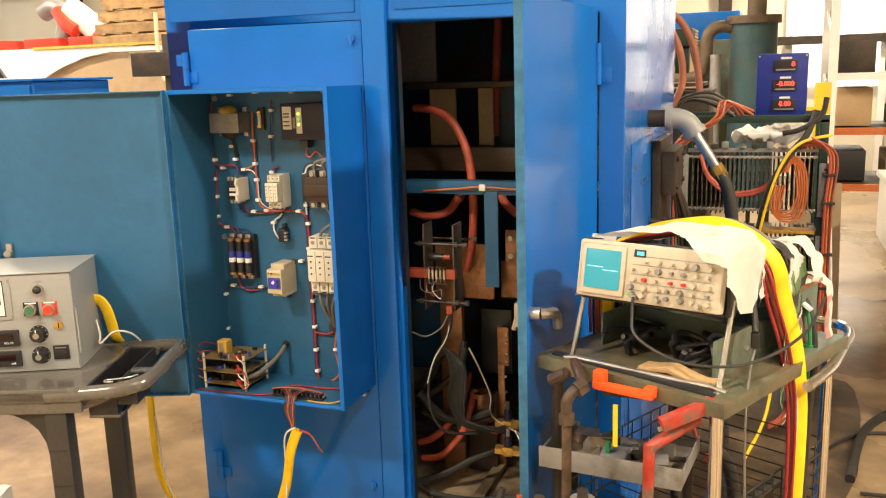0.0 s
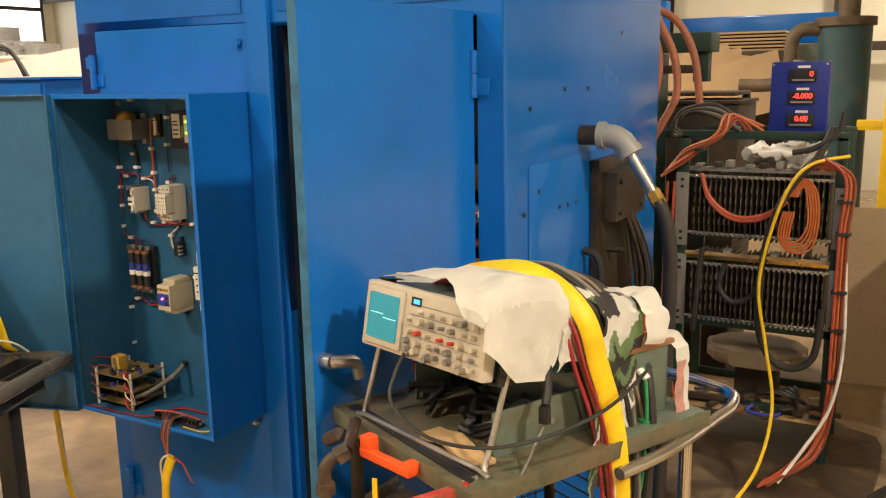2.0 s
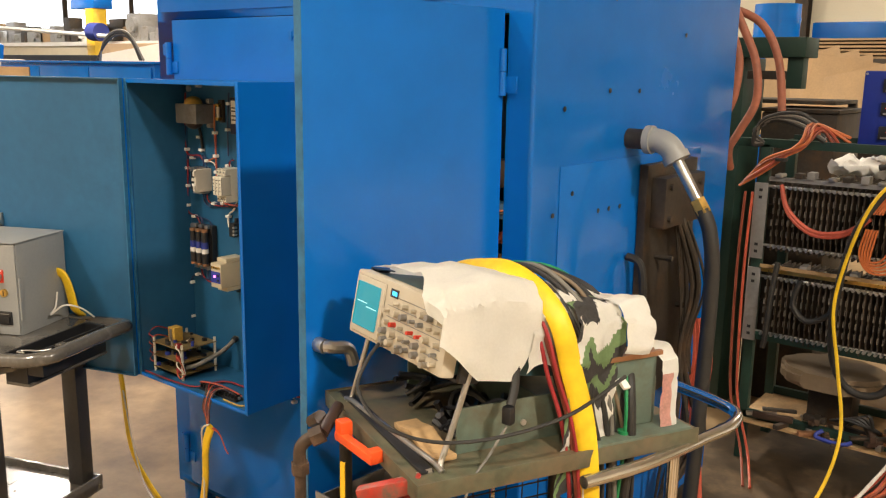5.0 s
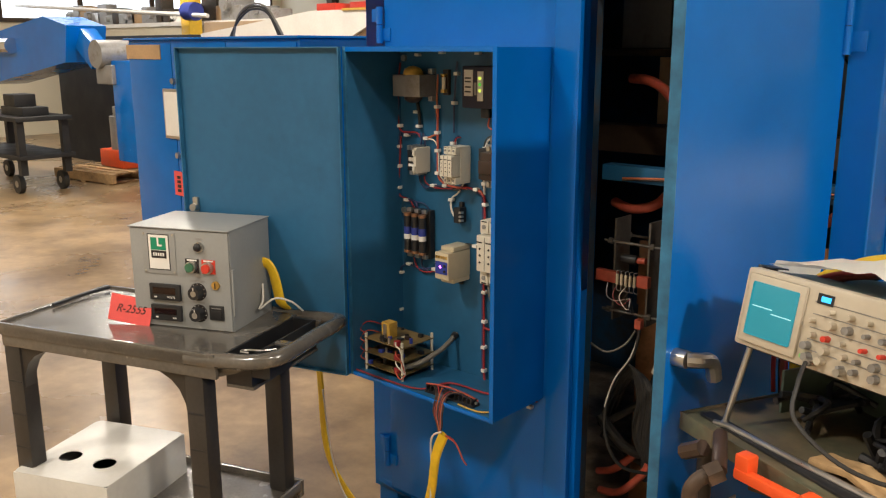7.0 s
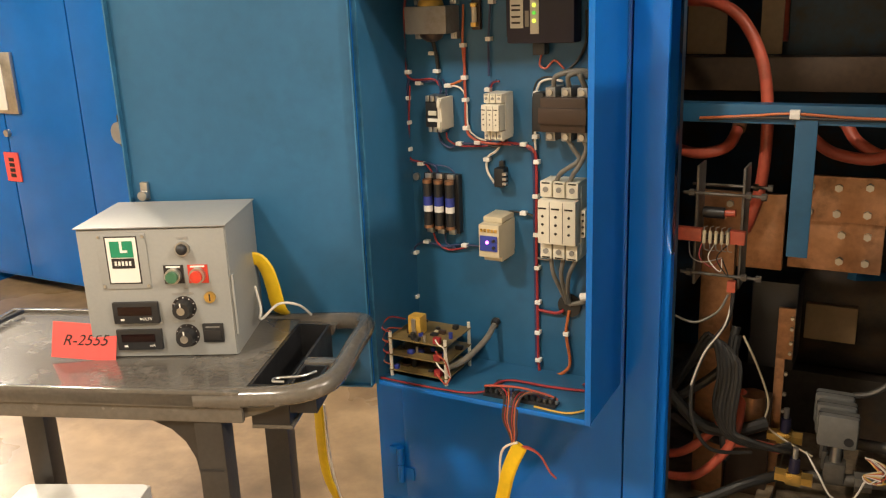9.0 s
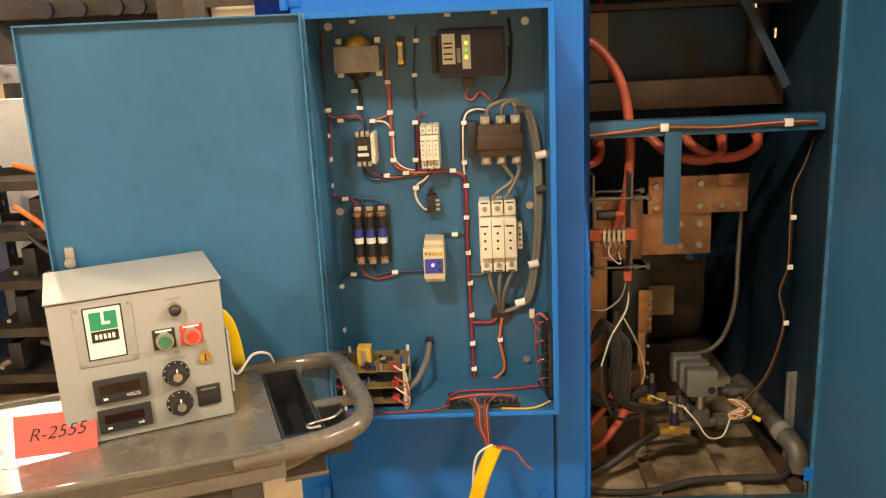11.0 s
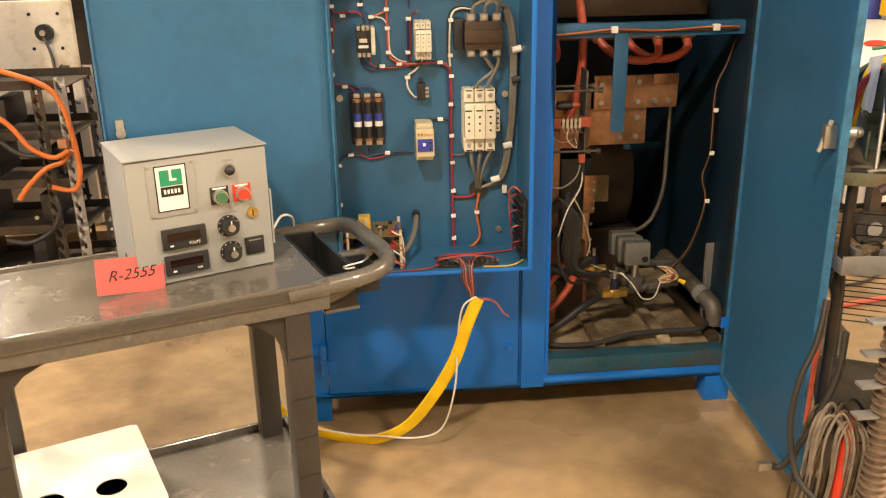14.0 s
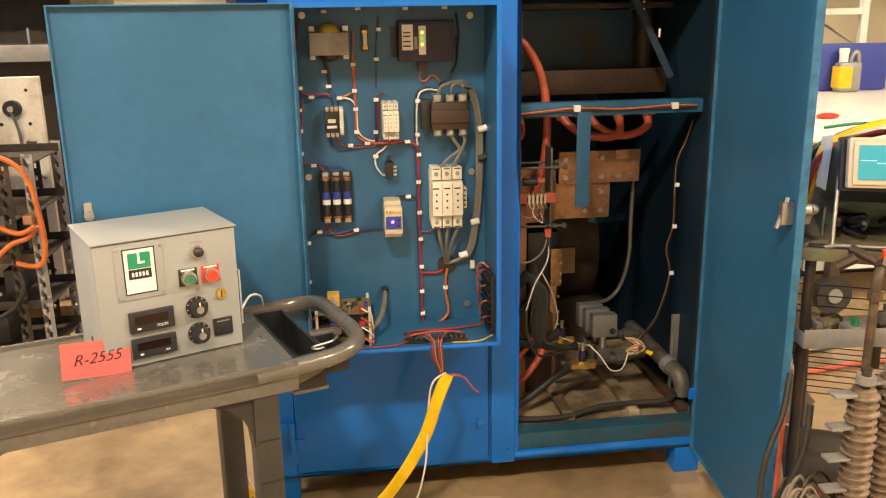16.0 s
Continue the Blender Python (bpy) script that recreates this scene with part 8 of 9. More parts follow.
for x in (0.48, 2.9):
    for y in (7.0, 8.0):
        part("upright", box(B(), x - 0.03, x + 0.03, y - 0.03, y + 0.03, 0, 3.6), WHITEP, t)
    for k in range(7):
        part("brace", sweep(B(), [(x, 7.03, 0.25 + 0.5 * k), (x, 7.97, 0.55 + 0.5 * k)], 0.012, 6), WHITEP, t)
for z in (0.72, 1.13, 1.52, 2.3):
    part("beam", box(B(), 0.51, 2.87, 6.98, 7.02, z, z + 0.05), ORANGEW if z < 1.2 else WHITEP, t)
    part("shelf_deck", box(B(), 0.51, 2.87, 7.02, 7.98, z + 0.01, z + 0.04), DARKSTEEL, t)
rnd = random.Random(3)
for z in (0.77, 1.18, 1.57, 2.35):
    for k in range(6):
        x, w, h = 0.62 + 0.37 * k, rnd.uniform(0.12, 0.17), rnd.uniform(0.14, 0.30)
        solo("stored_box", box(B(), x - w * 0.6, x + w, 7.2, 7.7, z, z + h, 0.008), rnd.choice((DARKSTEEL, DARKSTEEL, BLACK, BROWN, CARDBOARD, DKGREEN)), "dark boxed goods on the racking shelf", "box", group="goods on racking")
solo("blue_drum", cyl(cyl(B(), (-2.43, 11.0, 0), (-2.43, 11.0, 2.47), 0.25, n=26), (-2.43, 11.0, 2.28), (-2.43, 11.0, 2.32), 0.258, n=26), BLUE, "tall bright blue steel drum", "drum")
solo("blue_machine_top", box(B(), -2.1, -0.3, 11.2, 12.2, 1.95, 2.28, 0.02), BLUE, "blue machine housing beyond the cardboard", "machine")
solo("green_machine", box(B(), -2.15, -0.25, 11.1, 12.3, 0, 1.95, 0.02), GREENP, "green machine base beyond the cardboard", "machine")
t = thing("overhead_door", "bright translucent overhead door in the far wall", "door", (0.9, 13.9, 0), kind="structure")
part("panel", box(B(), 0.35, 1.5, 13.88, 13.9, 1.3, 3.9), DOORGLOW, t)
part("frame", box(B(), 0.25, 0.35, 13.86, 13.9, 0, 4.0), WHITEP, t)
part("frame", box(B(), 1.5, 1.6, 13.86, 13.9, 0, 4.0), WHITEP, t)

# ---- left background ----
c2 = thing("blue_cabinet", "second blue steel cabinet with a document window", "cabinet", (-4.6, 4.0, 0))
part("body", box(B(), -5.58, -3.70, 3.77, 4.35, 0.07, 1.685, 0.006), BLUE, c2)
part("door", box(B(), -5.56, -5.02, 3.756, 3.769, 0.09, 1.665, 0.003), BLUE, c2)
part("door", box(B(), -5.01, -4.40, 3.756, 3.769, 0.09, 1.665, 0.003), BLUE, c2)
part("door", box(B(), -4.39, -3.72, 3.756, 3.769, 0.09, 1.665, 0.003), BLUE, c2)
part("top_trim", box(B(), -5.60, -3.68, 3.74, 4.37, 1.686, 1.70, 0.003), BLUE, c2)
for x in (-5.45, -3.85):
    part("foot", box(B(), x - 0.05, x + 0.05, 3.80, 4.30, 0, 0.07), BLUE, c2)
wf = part("window_frame", box(B(), -5.12, -4.86, 3.735, 3.755, 1.04, 1.37, 0.004), STEEL, c2)
part("paper", box(B(), -5.10, -4.94, 3.731, 3.7345, 1.06, 1.35), PAPER, wf, "white paper sheet")
part("red_tag", box(B(), -5.07, -4.95, 3.748, 3.755, 0.655, 0.82), REDCARD, c2, "red tag")
for k in range(4):
    part("tag_bar", box(B(), -5.03, -4.99, 3.745, 3.7475, 0.68 + 0.03 * k, 0.70 + 0.03 * k), INK, c2)
part("tape_strip", box(B(), -5.575, -5.14, 3.748, 3.755, 1.56, 1.655), CARDBOARD, c2, "tan tape strip")
part("lock", cyl(B(), (-5.0, 3.735, 1.42), (-5.0, 3.756, 1.42), 0.02, n=12), STEEL, c2)
part("lock", cyl(B(), (-5.0, 3.735, 0.93), (-5.0, 3.756, 0.93), 0.02, n=12), STEEL, c2)
part("socket", box(B(), -4.10, -3.96, 3.72, 3.755, 0.90, 1.06, 0.005), DARKSTEEL, c2)
part("plug", cyl(B(), (-4.03, 3.66, 0.98), (-4.03, 3.72, 0.98), 0.055, n=14), PANELGREY, c2)
t = thing("lifting_leads", "black leads looping on the second cabinet's top", "cable", (-4.2, 4.0, 1.70))
for k in range(3):
    part("lead", sweep(B(), [(-4.62 + 0.02 * k, 3.95, 1.70), (-4.52, 3.95, 1.80 + 0.015 * k), (-4.38, 3.95, 1.865 + 0.015 * k), (-4.22, 3.95, 1.84 + 0.015 * k), (-4.12 + 0.02 * k, 3.95, 1.71)], 0.007, 8), (RUBBER, RUBBER, GREYWIRE)[k], t)
hd_ = thing("tan_hood", "large tan machine hood with a white curved sheet over it", "machine", (-6.6, 7.2, 0))
part("body", box(B(), -8.9, -4.3, 6.55, 8.2, 0, 1.93, 0.02), TANHOOD, hd_)
bm = B()
prism(bm, [(-8.9, 1.4), (-6.75, 1.4), (-6.6, 1.58), (-6.44, 1.68), (-6.1, 1.82), (-5.81, 1.905), (-5.5, 1.945), (-4.3, 1.935), (-4.3, 1.955), (-6.0, 2.0), (-6.9, 2.0), (-7.6, 1.93), (-8.9, 1.80)], 0, 0.04)
bm.transform(Matrix.Translation((0, 6.545, 0)) @ pose(0, 0, 0, 90, 0, 0))
part("white_sheet", bm, WHITEP, hd_, "white curved cover sheet")
part("yellow_edge", box(B(), -6.4, -4.3, 6.49, 6.504, 1.99, 2.012), AMBER, hd_)
t = thing("cream_hose", "cream hose hanging over the tan hood", "hose", (-4.9, 6.4, 1.6))
part("hose", sweep(B(), [(-4.95, 6.45, 2.25), (-4.95, 6.44, 1.95), (-4.93, 6.44, 1.72), (-4.82, 6.44, 1.64), (-4.6, 6.44, 1.64)], 0.018, 8), CREAM, t)
# goods beyond the hood
rnd = random.Random(11)
t = thing("long_bench", "long bench with red bins behind the tan hood", "bench", (-8, 9.2, 0))
part("top", box(B(), -11.0, -5.0, 8.9, 9.8, 2.04, 2.10), WHITEP, t)
for x in (-10.8, -8.0, -5.2):
    part("leg", box(B(), x - 0.05, x + 0.05, 9.0, 9.7, 0, 2.04), DARKSTEEL, t)
for x, w in ((-8.75, 0.5), (-8.1, 0.35), (-7.5, 0.3), (-9.5, 0.4)):
    solo("red_bin", box(B(), x - w / 2, x + w / 2, 8.95, 9.3, 2.10, 2.25, 0.01), BTN_RED, "red parts bin on the bench", "bin", group="bins on the bench")
t = thing("ventilation_duct", "grey and red bent blower duct on the bench", "duct", (-8.6, 9.3, 2.1))
part("elbow", sweep(B(), [(-8.95, 9.3, 2.60), (-8.75, 9.3, 2.66), (-8.6, 9.3, 2.55), (-8.62, 9.3, 2.35), (-8.66, 9.3, 2.25)], 0.12, 14), PANELGREY, t)
part("body", sweep(B(), [(-8.5, 9.3, 2.62), (-8.25, 9.3, 2.45), (-8.05, 9.3, 2.28)], 0.16, 14), WHITEP, t)
part("band", sweep(B(), [(-8.62, 9.2, 2.60), (-8.45, 9.15, 2.42), (-8.3, 9.15, 2.33)], 0.09, 10), BTN_RED, t)


def pallet(x, y, z, yaw, group="pallets"):
    t = thing("wooden_pallet", "worn wooden shipping pallet", "pallet", (x, y, z), yaw, group=group, local=True)
    for k in range(7):
        part("deck_board", box(B(), -0.6, 0.6, -0.5 + 0.15 * k, -0.40 + 0.15 * k, 0.115, 0.135), WOOD, t)
    for yy in (-0.47, 0.0, 0.47):
        part("stringer", box(B(), -0.6, 0.6, yy - 0.03, yy + 0.03, 0.02, 0.114), WOOD, t)
    for xx in (-0.5, 0.0, 0.5):
        part("bottom_board", box(B(), xx - 0.05, xx + 0.05, -0.5, 0.5, 0.0, 0.0195), WOOD, t)
    return t


p0 = pallet(-10.45, 6.12, 0, 8)
for k in range(4):
    copy_thing(p0, pose(-7.2 + 0.06 * k, 9.35, 2.102 + 0.14 * k, 0, 0, 4 * k - 5))
copy_thing(p0, pose(-3.5, 4.95, 0, 0, 0, 3))
solo("green_sheet_stack", box(B(), -7.6, -6.7, 9.0, 9.6, 2.665, 2.74, 0.01), GREENP, "green sheets on the pallet stack", "sheet")
t = thing("machine_press", "dark machine tool with a blue folding arm", "machine", (-10.6, 6.6, 0))
part("body", box(B(), -12.8, -9.1, 6.7, 7.8, 0, 1.85, 0.02), material("dark_slate_paint", (0.008, 0.010, 0.014), 0.75, var=0.2, scale=4), t)
bm = B()
prism(bm, [(-12.3, 1.20), (-9.95, 1.52), (-9.85, 1.95), (-10.45, 2.07), (-12.3, 1.85)], 0, 0.5)
bm.transform(Matrix.Translation((0.0, 6.0, 0)) @ pose(0, 0, 0, 90, 0, 0))
part("blue_arm", bm, BLUE, t, "bright blue arm")
part("arm_wing", box(B(), -0.22, 0.22, -0.1, 0.1, -0.14, 0.14, 0.02, Matrix.Translation((-9.62, 5.7, 1.68)) @ pose(0, 0, 0, 0, 35, 0)), BLUE, t)
part("pivot", cyl(B(), (-9.2, 5.5, 1.62), (-9.2, 5.9, 1.62), 0.16, n=20), PANELGREY, t)
part("pivot_block", box(B(), -9.32, -8.95, 5.55, 5.85, 1.28, 1.50, 0.02), PANELGREY, t)
part("blue_column", box(B(), -9.05, -8.6, 5.6, 6.0, 0.4, 1.55, 0.02), BLUE, t)
part("shaft", cyl(B(), (-11.9, 5.45, 1.72), (-11.3, 5.45, 1.72), 0.10, n=16), CHROME, t)
t.matrix_basis = pose(-0.32, 0, -0.05) @ t.matrix_basis
t = thing("grey_cylinder", "grey steel cylinder on an orange base", "cylinder", (-10.45, 6.30, 0.137))
part("tube", cyl(B(), (-10.45, 6.30, 0.36), (-10.45, 6.30, 0.78), 0.20, n=20), PANELGREY, t)
part("cap", cyl(B(), (-10.45, 6.30, 0.78), (-10.45, 6.30, 0.90), 0.15, n=20), PANELGREY, t)
part("base", box(B(), -10.72, -10.10, 6.05, 6.50, 0.137, 0.36, 0.02), ORANGEP, t, "orange base")
BLACKSTEEL = material("black_oily_steel", (0.016, 0.016, 0.017), 0.55, var=0.25, scale=6)
sh = thing("shop_cart", "dark grey steel shop cart with rubber wheels", "cart", (-9.4, 4.75, 0))
for z in (0.40, 0.83):
    part("shelf", box(B(), -10.6, -8.85, 4.45, 5.1, z, z + 0.05, 0.006), BLACKSTEEL, sh)
for x in (-10.5, -8.95):
    for y in (4.52, 5.03):
        part("leg", box(B(), x - 0.04, x + 0.04, y - 0.04, y + 0.04, 0.22, 0.83), BLACKSTEEL, sh)
        wv = part("wheel", cyl(B(), (x - 0.15, y - 0.03, 0.11), (x - 0.15, y + 0.03, 0.11), 0.11, n=20), RUBBER, sh)
        part("hub", cyl(B(), (x - 0.15, y - 0.034, 0.11), (x - 0.15, y + 0.034, 0.11), 0.04, n=14), STEEL, wv)
solo("vise", box(box(B(), -9.6, -9.0, 4.6, 4.9, 0.881, 0.98, 0.01), -9.5, -9.2, 4.6, 4.85, 0.98, 1.12, 0.01), BLACKSTEEL, "dark vise on the shop cart", "vise").location += Vector((-0.95, 0.2, 0))
solo("yellow_card_sign", box(B(), -10.1, -9.8, 4.44, 4.449, 0.85, 1.2), YELLOWP, "yellow edged card on the shop cart", "sign").location += Vector((-0.95, 0.2, 0))
sh.location += Vector((-0.95, 0.2, 0))
t = thing("assembly_bench", "long cream bench crowded with grey machine parts", "bench", (-12.5, 8.6, 0))
part("top", box(B(), -16.5, -9.9, 8.3, 9.3, 1.98, 2.04), WHITEP, t)
part("front", box(B(), -16.5, -9.9, 8.32, 8.36, 1.4, 1.979), CREAM, t)
for x in (-16.3, -13.2, -10.1):
    part("leg", box(B(), x - 0.06, x + 0.06, 8.4, 9.2, 0, 1.98), DARKSTEEL, t)
for k in range(26):
    x = -16.2 + 0.24 * k
    w, h = rnd.uniform(0.09, 0.2), rnd.uniform(0.08, 0.42)
    bm = box(B(), x - w, x + w, 8.45, 8.45 + rnd.uniform(0.2, 0.5), 2.041, 2.041 + h, 0.015)
    if k % 3 == 0:
        cyl(bm, (x, 8.38, 2.04 + h * 0.6), (x, 8.5, 2.04 + h * 0.6), h * 0.28, n=14)
    solo("machine_part", bm, rnd.choice((PANELGREY, PANELGREY, STEEL, DARKSTEEL, CARDBOARD, WHITEP, DARKSTEEL, GREYPAINT)), "grey cast machine part on the bench", "machine part", group="parts on the bench")
t = thing("yellow_column", "yellow hoist column with a blue motor", "column", (-11.45, 8.0, 0))
part("post", box(B(), -11.56, -11.34, 7.9, 8.12, 0, 2.5, 0.01), YELLOWP, t)
part("motor", cyl(B(), (-11.30, 7.85, 2.16), (-11.06, 7.85, 2.15), 0.13, n=20), FUSEBLUE, t)
part("blue_head", box(B(), -11.95, -11.30, 7.9, 8.2, 2.5, 2.64, 0.01), BLUE, t)
bm = cyl(B(), (-17.0, 7.8, 2.42), (-10.7, 7.8, 2.08), 0.03, n=8)
solo("white_pipe", bm, WHITEP, "long white pipe above the benches", "pipe")
for k in range(6):
    y0, y1 = 4.4 + 1.56 * k, 5.86 + 1.56 * k
    wn = thing("window_1", "bright steel-framed workshop window in the far wall", "window", (X0, (y0 + y1) / 2, 2.1), kind="structure")
    for z0, z1 in ((2.20, 3.22), (3.30, 4.5)):
        part("pane", box(B(), X0 + 0.008, X0 + 0.012, y0, y1, z0, z1), SKYGLOW, wn)
    bm = B()
    for a in ((y0 - 0.05, y1 + 0.05, 2.12, 2.20), (y0 - 0.05, y1 + 0.05, 3.22, 3.30), (y0 - 0.05, y1 + 0.05, 4.5, 4.58), (y0 - 0.05, y0, 2.20, 3.22), (y1, y1 + 0.05, 2.20, 3.22), (y0 - 0.05, y0, 3.30, 4.5), (y1, y1 + 0.05, 3.30, 4.5)):
        box(bm, X0 + 0.004, X0 + 0.05, a[0], a[1], a[2], a[3])
    part("window_frame", bm, DARKSTEEL, wn)

# ---- items behind the enclosure's door ----
t = thing("white_board_panel", "stained white board panel with a black rotary knob", "panel", (-3.5, 4.62, 0.1))
part("board", box(B(), -4.3, -3.085, 4.60, 4.64, 0.14, 1.315, 0.004), WHITEPANEL, t)
kb = part("knob", cyl(B(), (-3.222, 4.565, 1.16), (-3.222, 4.60, 1.16), 0.042, n=22), BLACK, t)
part("knob_centre", cyl(B(), (-3.222, 4.55, 1.16), (-3.222, 4.565, 1.16), 0.015, n=12), STEEL, kb)
part("lead", sweep(B(), [(-3.222, 4.56, 1.14), (-3.205, 4.58, 1.05), (-3.20, 4.59, 0.92), (-3.18, 4.59, 0.84), (-3.10, 4.58, 0.80)], 0.008, 8), GREYWIRE, t)
for x, z in ((-3.29, 1.25), (-3.15, 1.25), (-3.29, 1.08), (-3.15, 1.08), (-3.12, 0.95), (-3.13, 0.70), (-3.12, 0.50), (-3.13, 0.30)):
    part("hole", cyl(B(), (x, 4.597, z), (x, 4.5995, z), 0.009, n=10), BLACK, t)
part("foot", box(B(), -4.2, -3.1, 4.58, 4.66, 0.135, 0.14), WOOD, t)
t = thing("slotted_angle_rack", "dark slotted-angle rack with orange cables", "rack", (-3.2, 4.05, 0))
for x in (-3.60, -3.06, -2.955):
    for y in (3.88, 4.30):
        holes = [(x - 0.006, x + 0.006, 0.06 + 0.06 * k, 0.085 + 0.06 * k) for k in range(16)]
        ps = part("slotted_post", plate_with_holes(B(), x - 0.024, x + 0.024, 0, 1.03, y, y + 0.003, holes), DARKSTEEL if x < -3 else PANELGREY, t)
        part("post_flange", box(B(), x - 0.024, x - 0.021, y + 0.003, y + 0.045, 0, 1.03), DARKSTEEL, ps)
for z in (0.12, 0.34, 0.56, 0.78, 1.0):
    for y in (3.884, 4.296):
        part("rail", box(B(), -3.62, -2.94, y, y + 0.003, z - 0.02, z + 0.02), DARKSTEEL, t)
    part("tray", box(B(), -3.6, -2.95, 3.89, 4.29, z - 0.022, z - 0.016), DARKSTEEL, t)
for k in range(7):
    z = 0.14 + 0.22 * (k % 4)
    part("device", box(B(), -3.50 + 0.07 * k, -3.44 + 0.07 * k, 3.95, 4.2, z, z + 0.13, 0.005), BLACK, t)
    part("bolt", cyl(B(), (-3.5 + 0.07 * k, 3.875, z + 0.04), (-3.5 + 0.07 * k, 3.884, z + 0.04), 0.010, n=6), STEEL, t)
ORANGEB = material("orange_welding_cable", (0.66, 0.17, 0.035), 0.45, var=0.15, scale=12)
oc = thing("orange_cable_loops", "thick orange cables looping on the slotted rack", "cable", (-3.1, 3.85, 0.4))
part("cable", sweep(B(), [(-3.267, 3.840, 1.100), (-3.136, 3.840, 1.057), (-3.004, 3.840, 1.000), (-2.945, 3.840, 0.913), (-2.921, 3.840, 0.764), (-2.915, 3.840, 0.612), (-2.952, 3.840, 0.536), (-3.046, 3.840, 0.551)], 0.0115, 10, per=7), ORANGEB, oc)
part("cable", sweep(B(), [(-3.283, 3.820, 0.924), (-3.179, 3.820, 0.844), (-3.100, 3.820, 0.736), (-3.011, 3.820, 0.691), (-2.942, 3.820, 0.719)], 0.0115, 10, per=7), ORANGEB, oc)
part("cable", sweep(B(), [(-3.179, 3.800, 0.511), (-3.124, 3.800, 0.578), (-3.052, 3.820, 0.641), (-2.985, 3.840, 0.665), (-2.938, 3.840, 0.719)], 0.0115, 10, per=7), ORANGEB, oc)
part("black_cable", sweep(B(), [(-3.271, 3.860, 0.793), (-3.157, 3.840, 0.707), (-3.042, 3.840, 0.686), (-3.022, 3.860, 0.609)], 0.012, 8, per=7), RUBBER, oc)
part("black_cable", sweep(B(), [(-3.289, 3.860, 0.304), (-3.186, 3.840, 0.294), (-3.083, 3.840, 0.344), (-3.031, 3.840, 0.434), (-3.046, 3.860, 0.507)], 0.012, 8, per=7), RUBBER, oc)
part("clamp", box(B(), -2.985, -2.945, 3.815, 3.86, 0.73, 0.77, 0.004), COPPER, oc)
t = thing("dark_press_frame", "dark steel machine frame above the white board", "machine", (-3.4, 5.2, 0))
part("beam", box(B(), -4.1, -2.98, 5.0, 5.35, 1.37, 1.46, 0.006), PANELGREY, t)
part("beam", box(B(), -4.1, -2.9, 5.05, 5.40, 1.70, 1.86, 0.006), DARKSTEEL, t)
part("back", box(B(), -4.1, -2.9, 5.40, 5.5, 0.15, 2.0, 0.006), DARKSTEEL, t)
part("column", box(B(), -2.99, -2.85, 5.0, 5.4, 0, 2.0, 0.006), DARKSTEEL, t)
for x in (-3.6, -3.42, -3.22, -3.1):
    part("bolt", cyl(B(), (x, 4.98, 1.46), (x, 4.98, 1.55), 0.007, n=8), STEEL, t)
    part("cross_tube", cyl(B(), (x, 5.02, 1.74), (x, 5.06, 1.74), 0.045, n=14), BLACK, t)

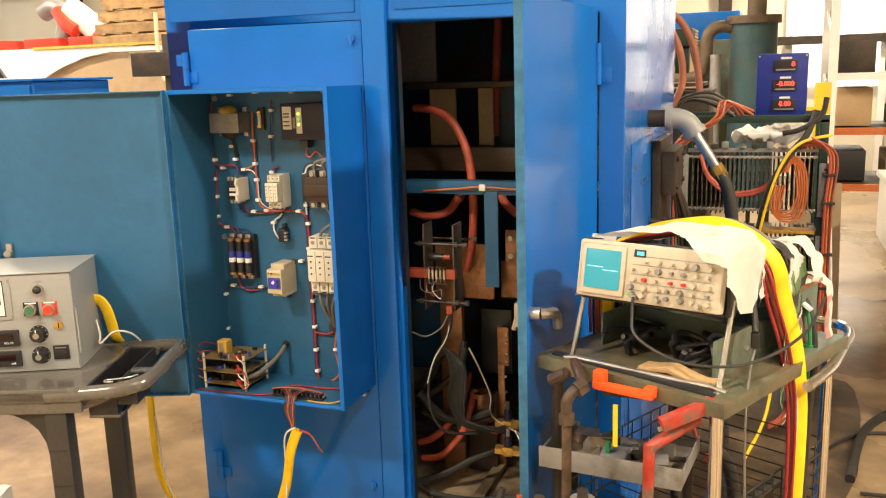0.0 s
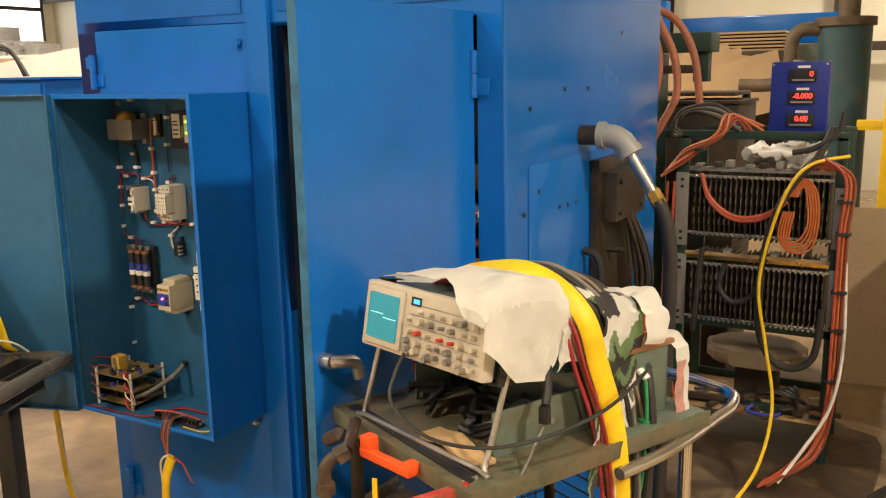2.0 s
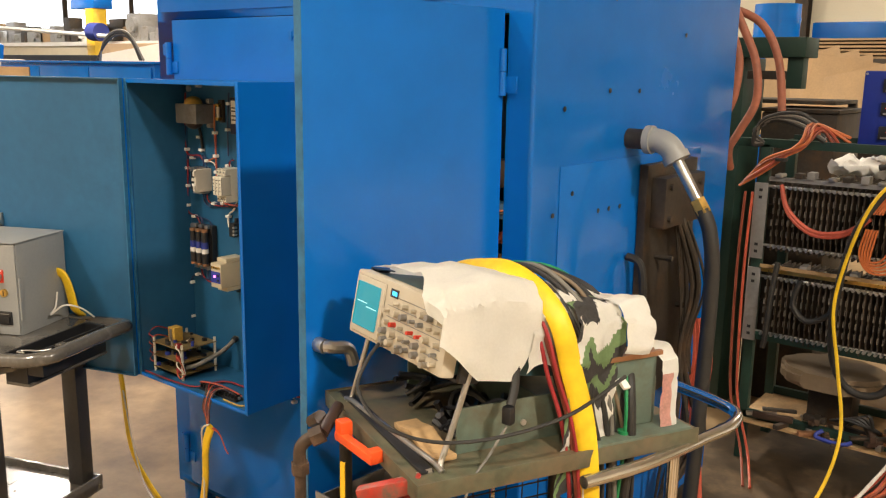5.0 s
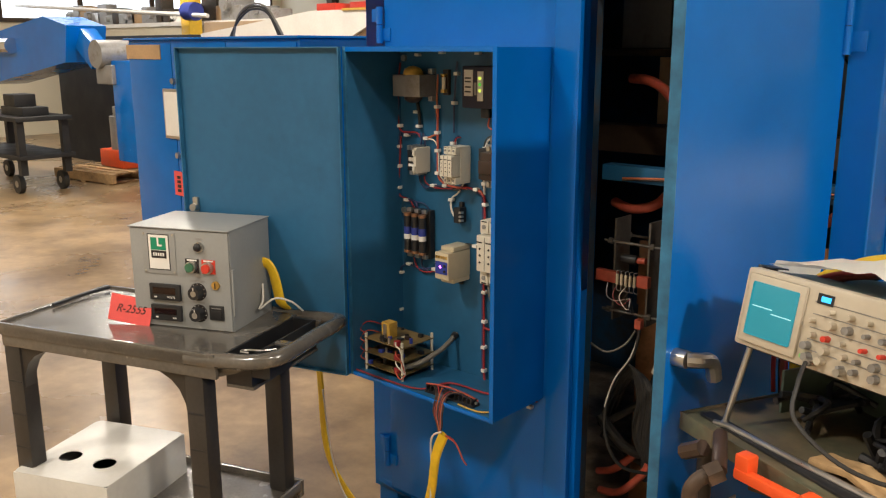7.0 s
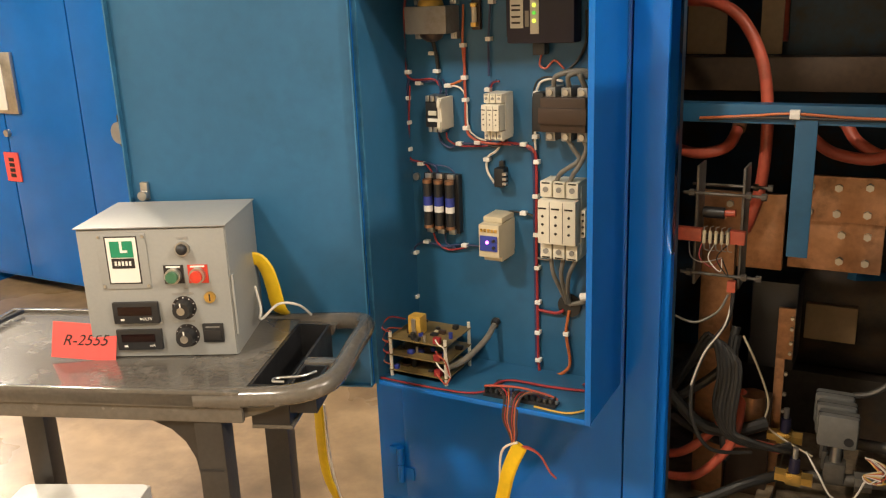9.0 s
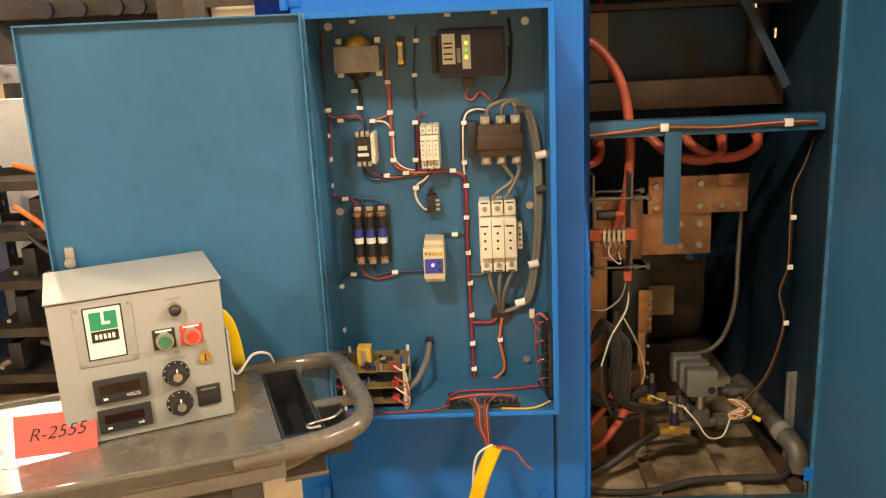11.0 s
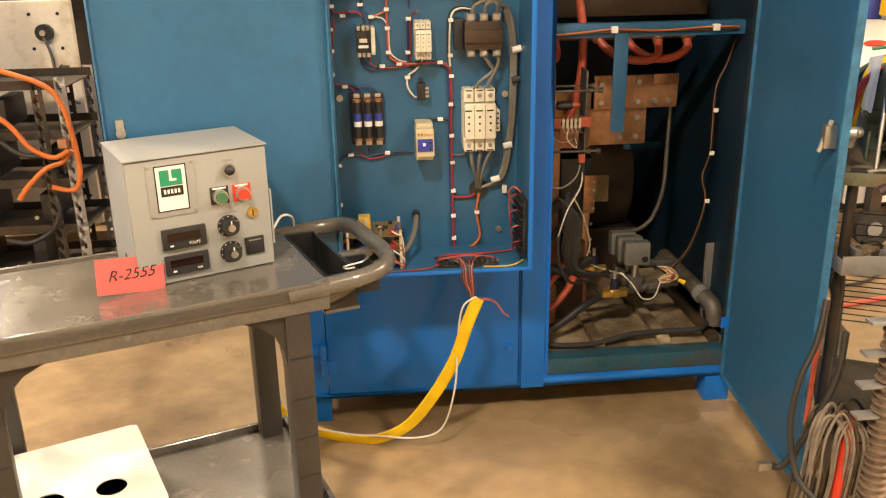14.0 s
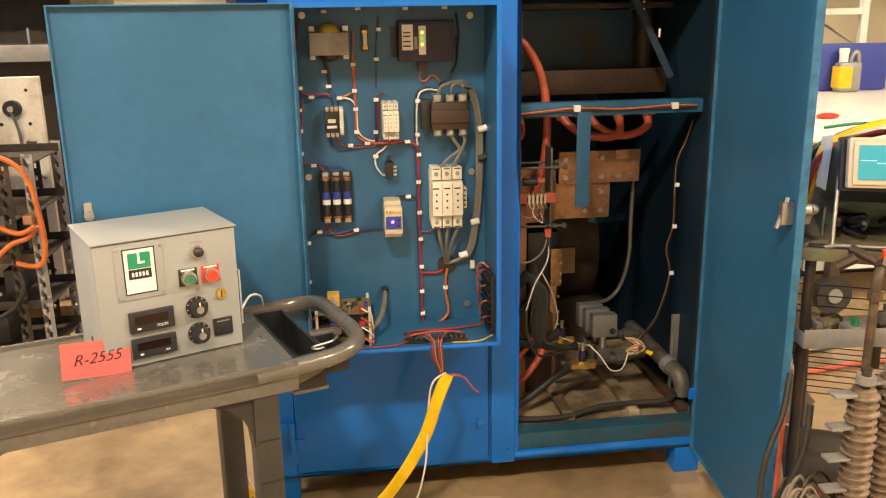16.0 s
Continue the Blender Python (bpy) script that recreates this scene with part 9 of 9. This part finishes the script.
# ---- white cart beyond the trolley ----
wc = thing("white_cart", "long white flat-topped cart on rubber wheels", "cart", (1.66, 5.1, 0), 0, local=True)
part("top", box(B(), -0.94, 0.94, -1.10, 1.10, 0.93, 0.97, 0.01), WHITEP, wc)
part("skirt", box(B(), -0.92, 0.92, -1.08, -1.06, 0.55, 0.93, 0.004), WHITEP, wc)
part("skirt", box(B(), -0.92, -0.90, -1.06, 1.08, 0.55, 0.93, 0.004), WHITEP, wc)
part("lower_panel", box(B(), -0.80, 0.85, -1.00, -0.98, 0.22, 0.44, 0.004), WHITEP, wc)
for x in (-0.66, 0.75):
    wv = part("wheel", cyl(B(), (x, -1.08, 0.10), (x, -1.02, 0.10), 0.10, n=22), RUBBER, wc)
    part("hub", cyl(B(), (x, -1.09, 0.10), (x, -1.01, 0.10), 0.04, n=14), PANELGREY, wv)
    part("axle_leg", box(B(), x - 0.03, x + 0.03, -1.06, -1.00, 0.12, 0.93), DARKSTEEL, wc)
    part("rear_leg", box(B(), x - 0.03, x + 0.03, 0.94, 1.0, 0.0, 0.93), DARKSTEEL, wc)
t = thing("yellow_bottle", "yellow and grey plastic jug on the white cart", "bottle", (2.21, 6.05, 0.97))
part("body", box(B(), 2.12, 2.30, 6.0, 6.10, 0.97, 1.19, 0.03), PANELGREY, t)
part("label_wrap", box(B(), 2.117, 2.22, 5.996, 6.104, 1.0, 1.16, 0.006), YELLOWP, t, "yellow label")
part("neck", cyl(B(), (2.17, 6.05, 1.19), (2.17, 6.05, 1.25), 0.032, n=14), WHITEP, t)
part("cap", cyl(B(), (2.17, 6.05, 1.25), (2.17, 6.05, 1.29), 0.036, n=14), WHITEP, t)
part("grip", sweep(B(), [(2.22, 6.05, 1.18), (2.245, 6.05, 1.25), (2.28, 6.05, 1.25), (2.29, 6.05, 1.16)], 0.018, 8), PANELGREY, t)
solo("blue_bin", box(B(), 1.85, 2.58, 6.12, 6.19, 0.971, 1.32, 0.02), FUSEBLUE, "blue plastic bin at the end of the white cart", "bin")
solo("red_rag", ball(B(), (1.22, 4.62, 0.985), 0.05, 1.4, 0.8, 0.35, 14), BTN_RED, "red rag on the white cart", "cloth")

# dark patch round the rack's feet: oily dirt plus shade put into its colour
rnd = random.Random(3)
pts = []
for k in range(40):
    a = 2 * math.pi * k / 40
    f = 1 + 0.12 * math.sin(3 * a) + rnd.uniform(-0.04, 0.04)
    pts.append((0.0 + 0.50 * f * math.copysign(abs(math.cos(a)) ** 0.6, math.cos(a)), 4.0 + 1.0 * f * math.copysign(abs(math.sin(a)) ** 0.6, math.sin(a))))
solo("floor_grime", prism(B(), pts, 0.0005, 0.004), material("shaded_oily_concrete", (0.055, 0.038, 0.023), 0.4, var=0.4, scale=5, bump=0.1, fine=20, dirt=(0.17, 0.115, 0.065), dirt_at=0.58, dirt_scale=4), "dark oily patch of concrete under the rack, shade put into its colour", "floor", kind="structure")
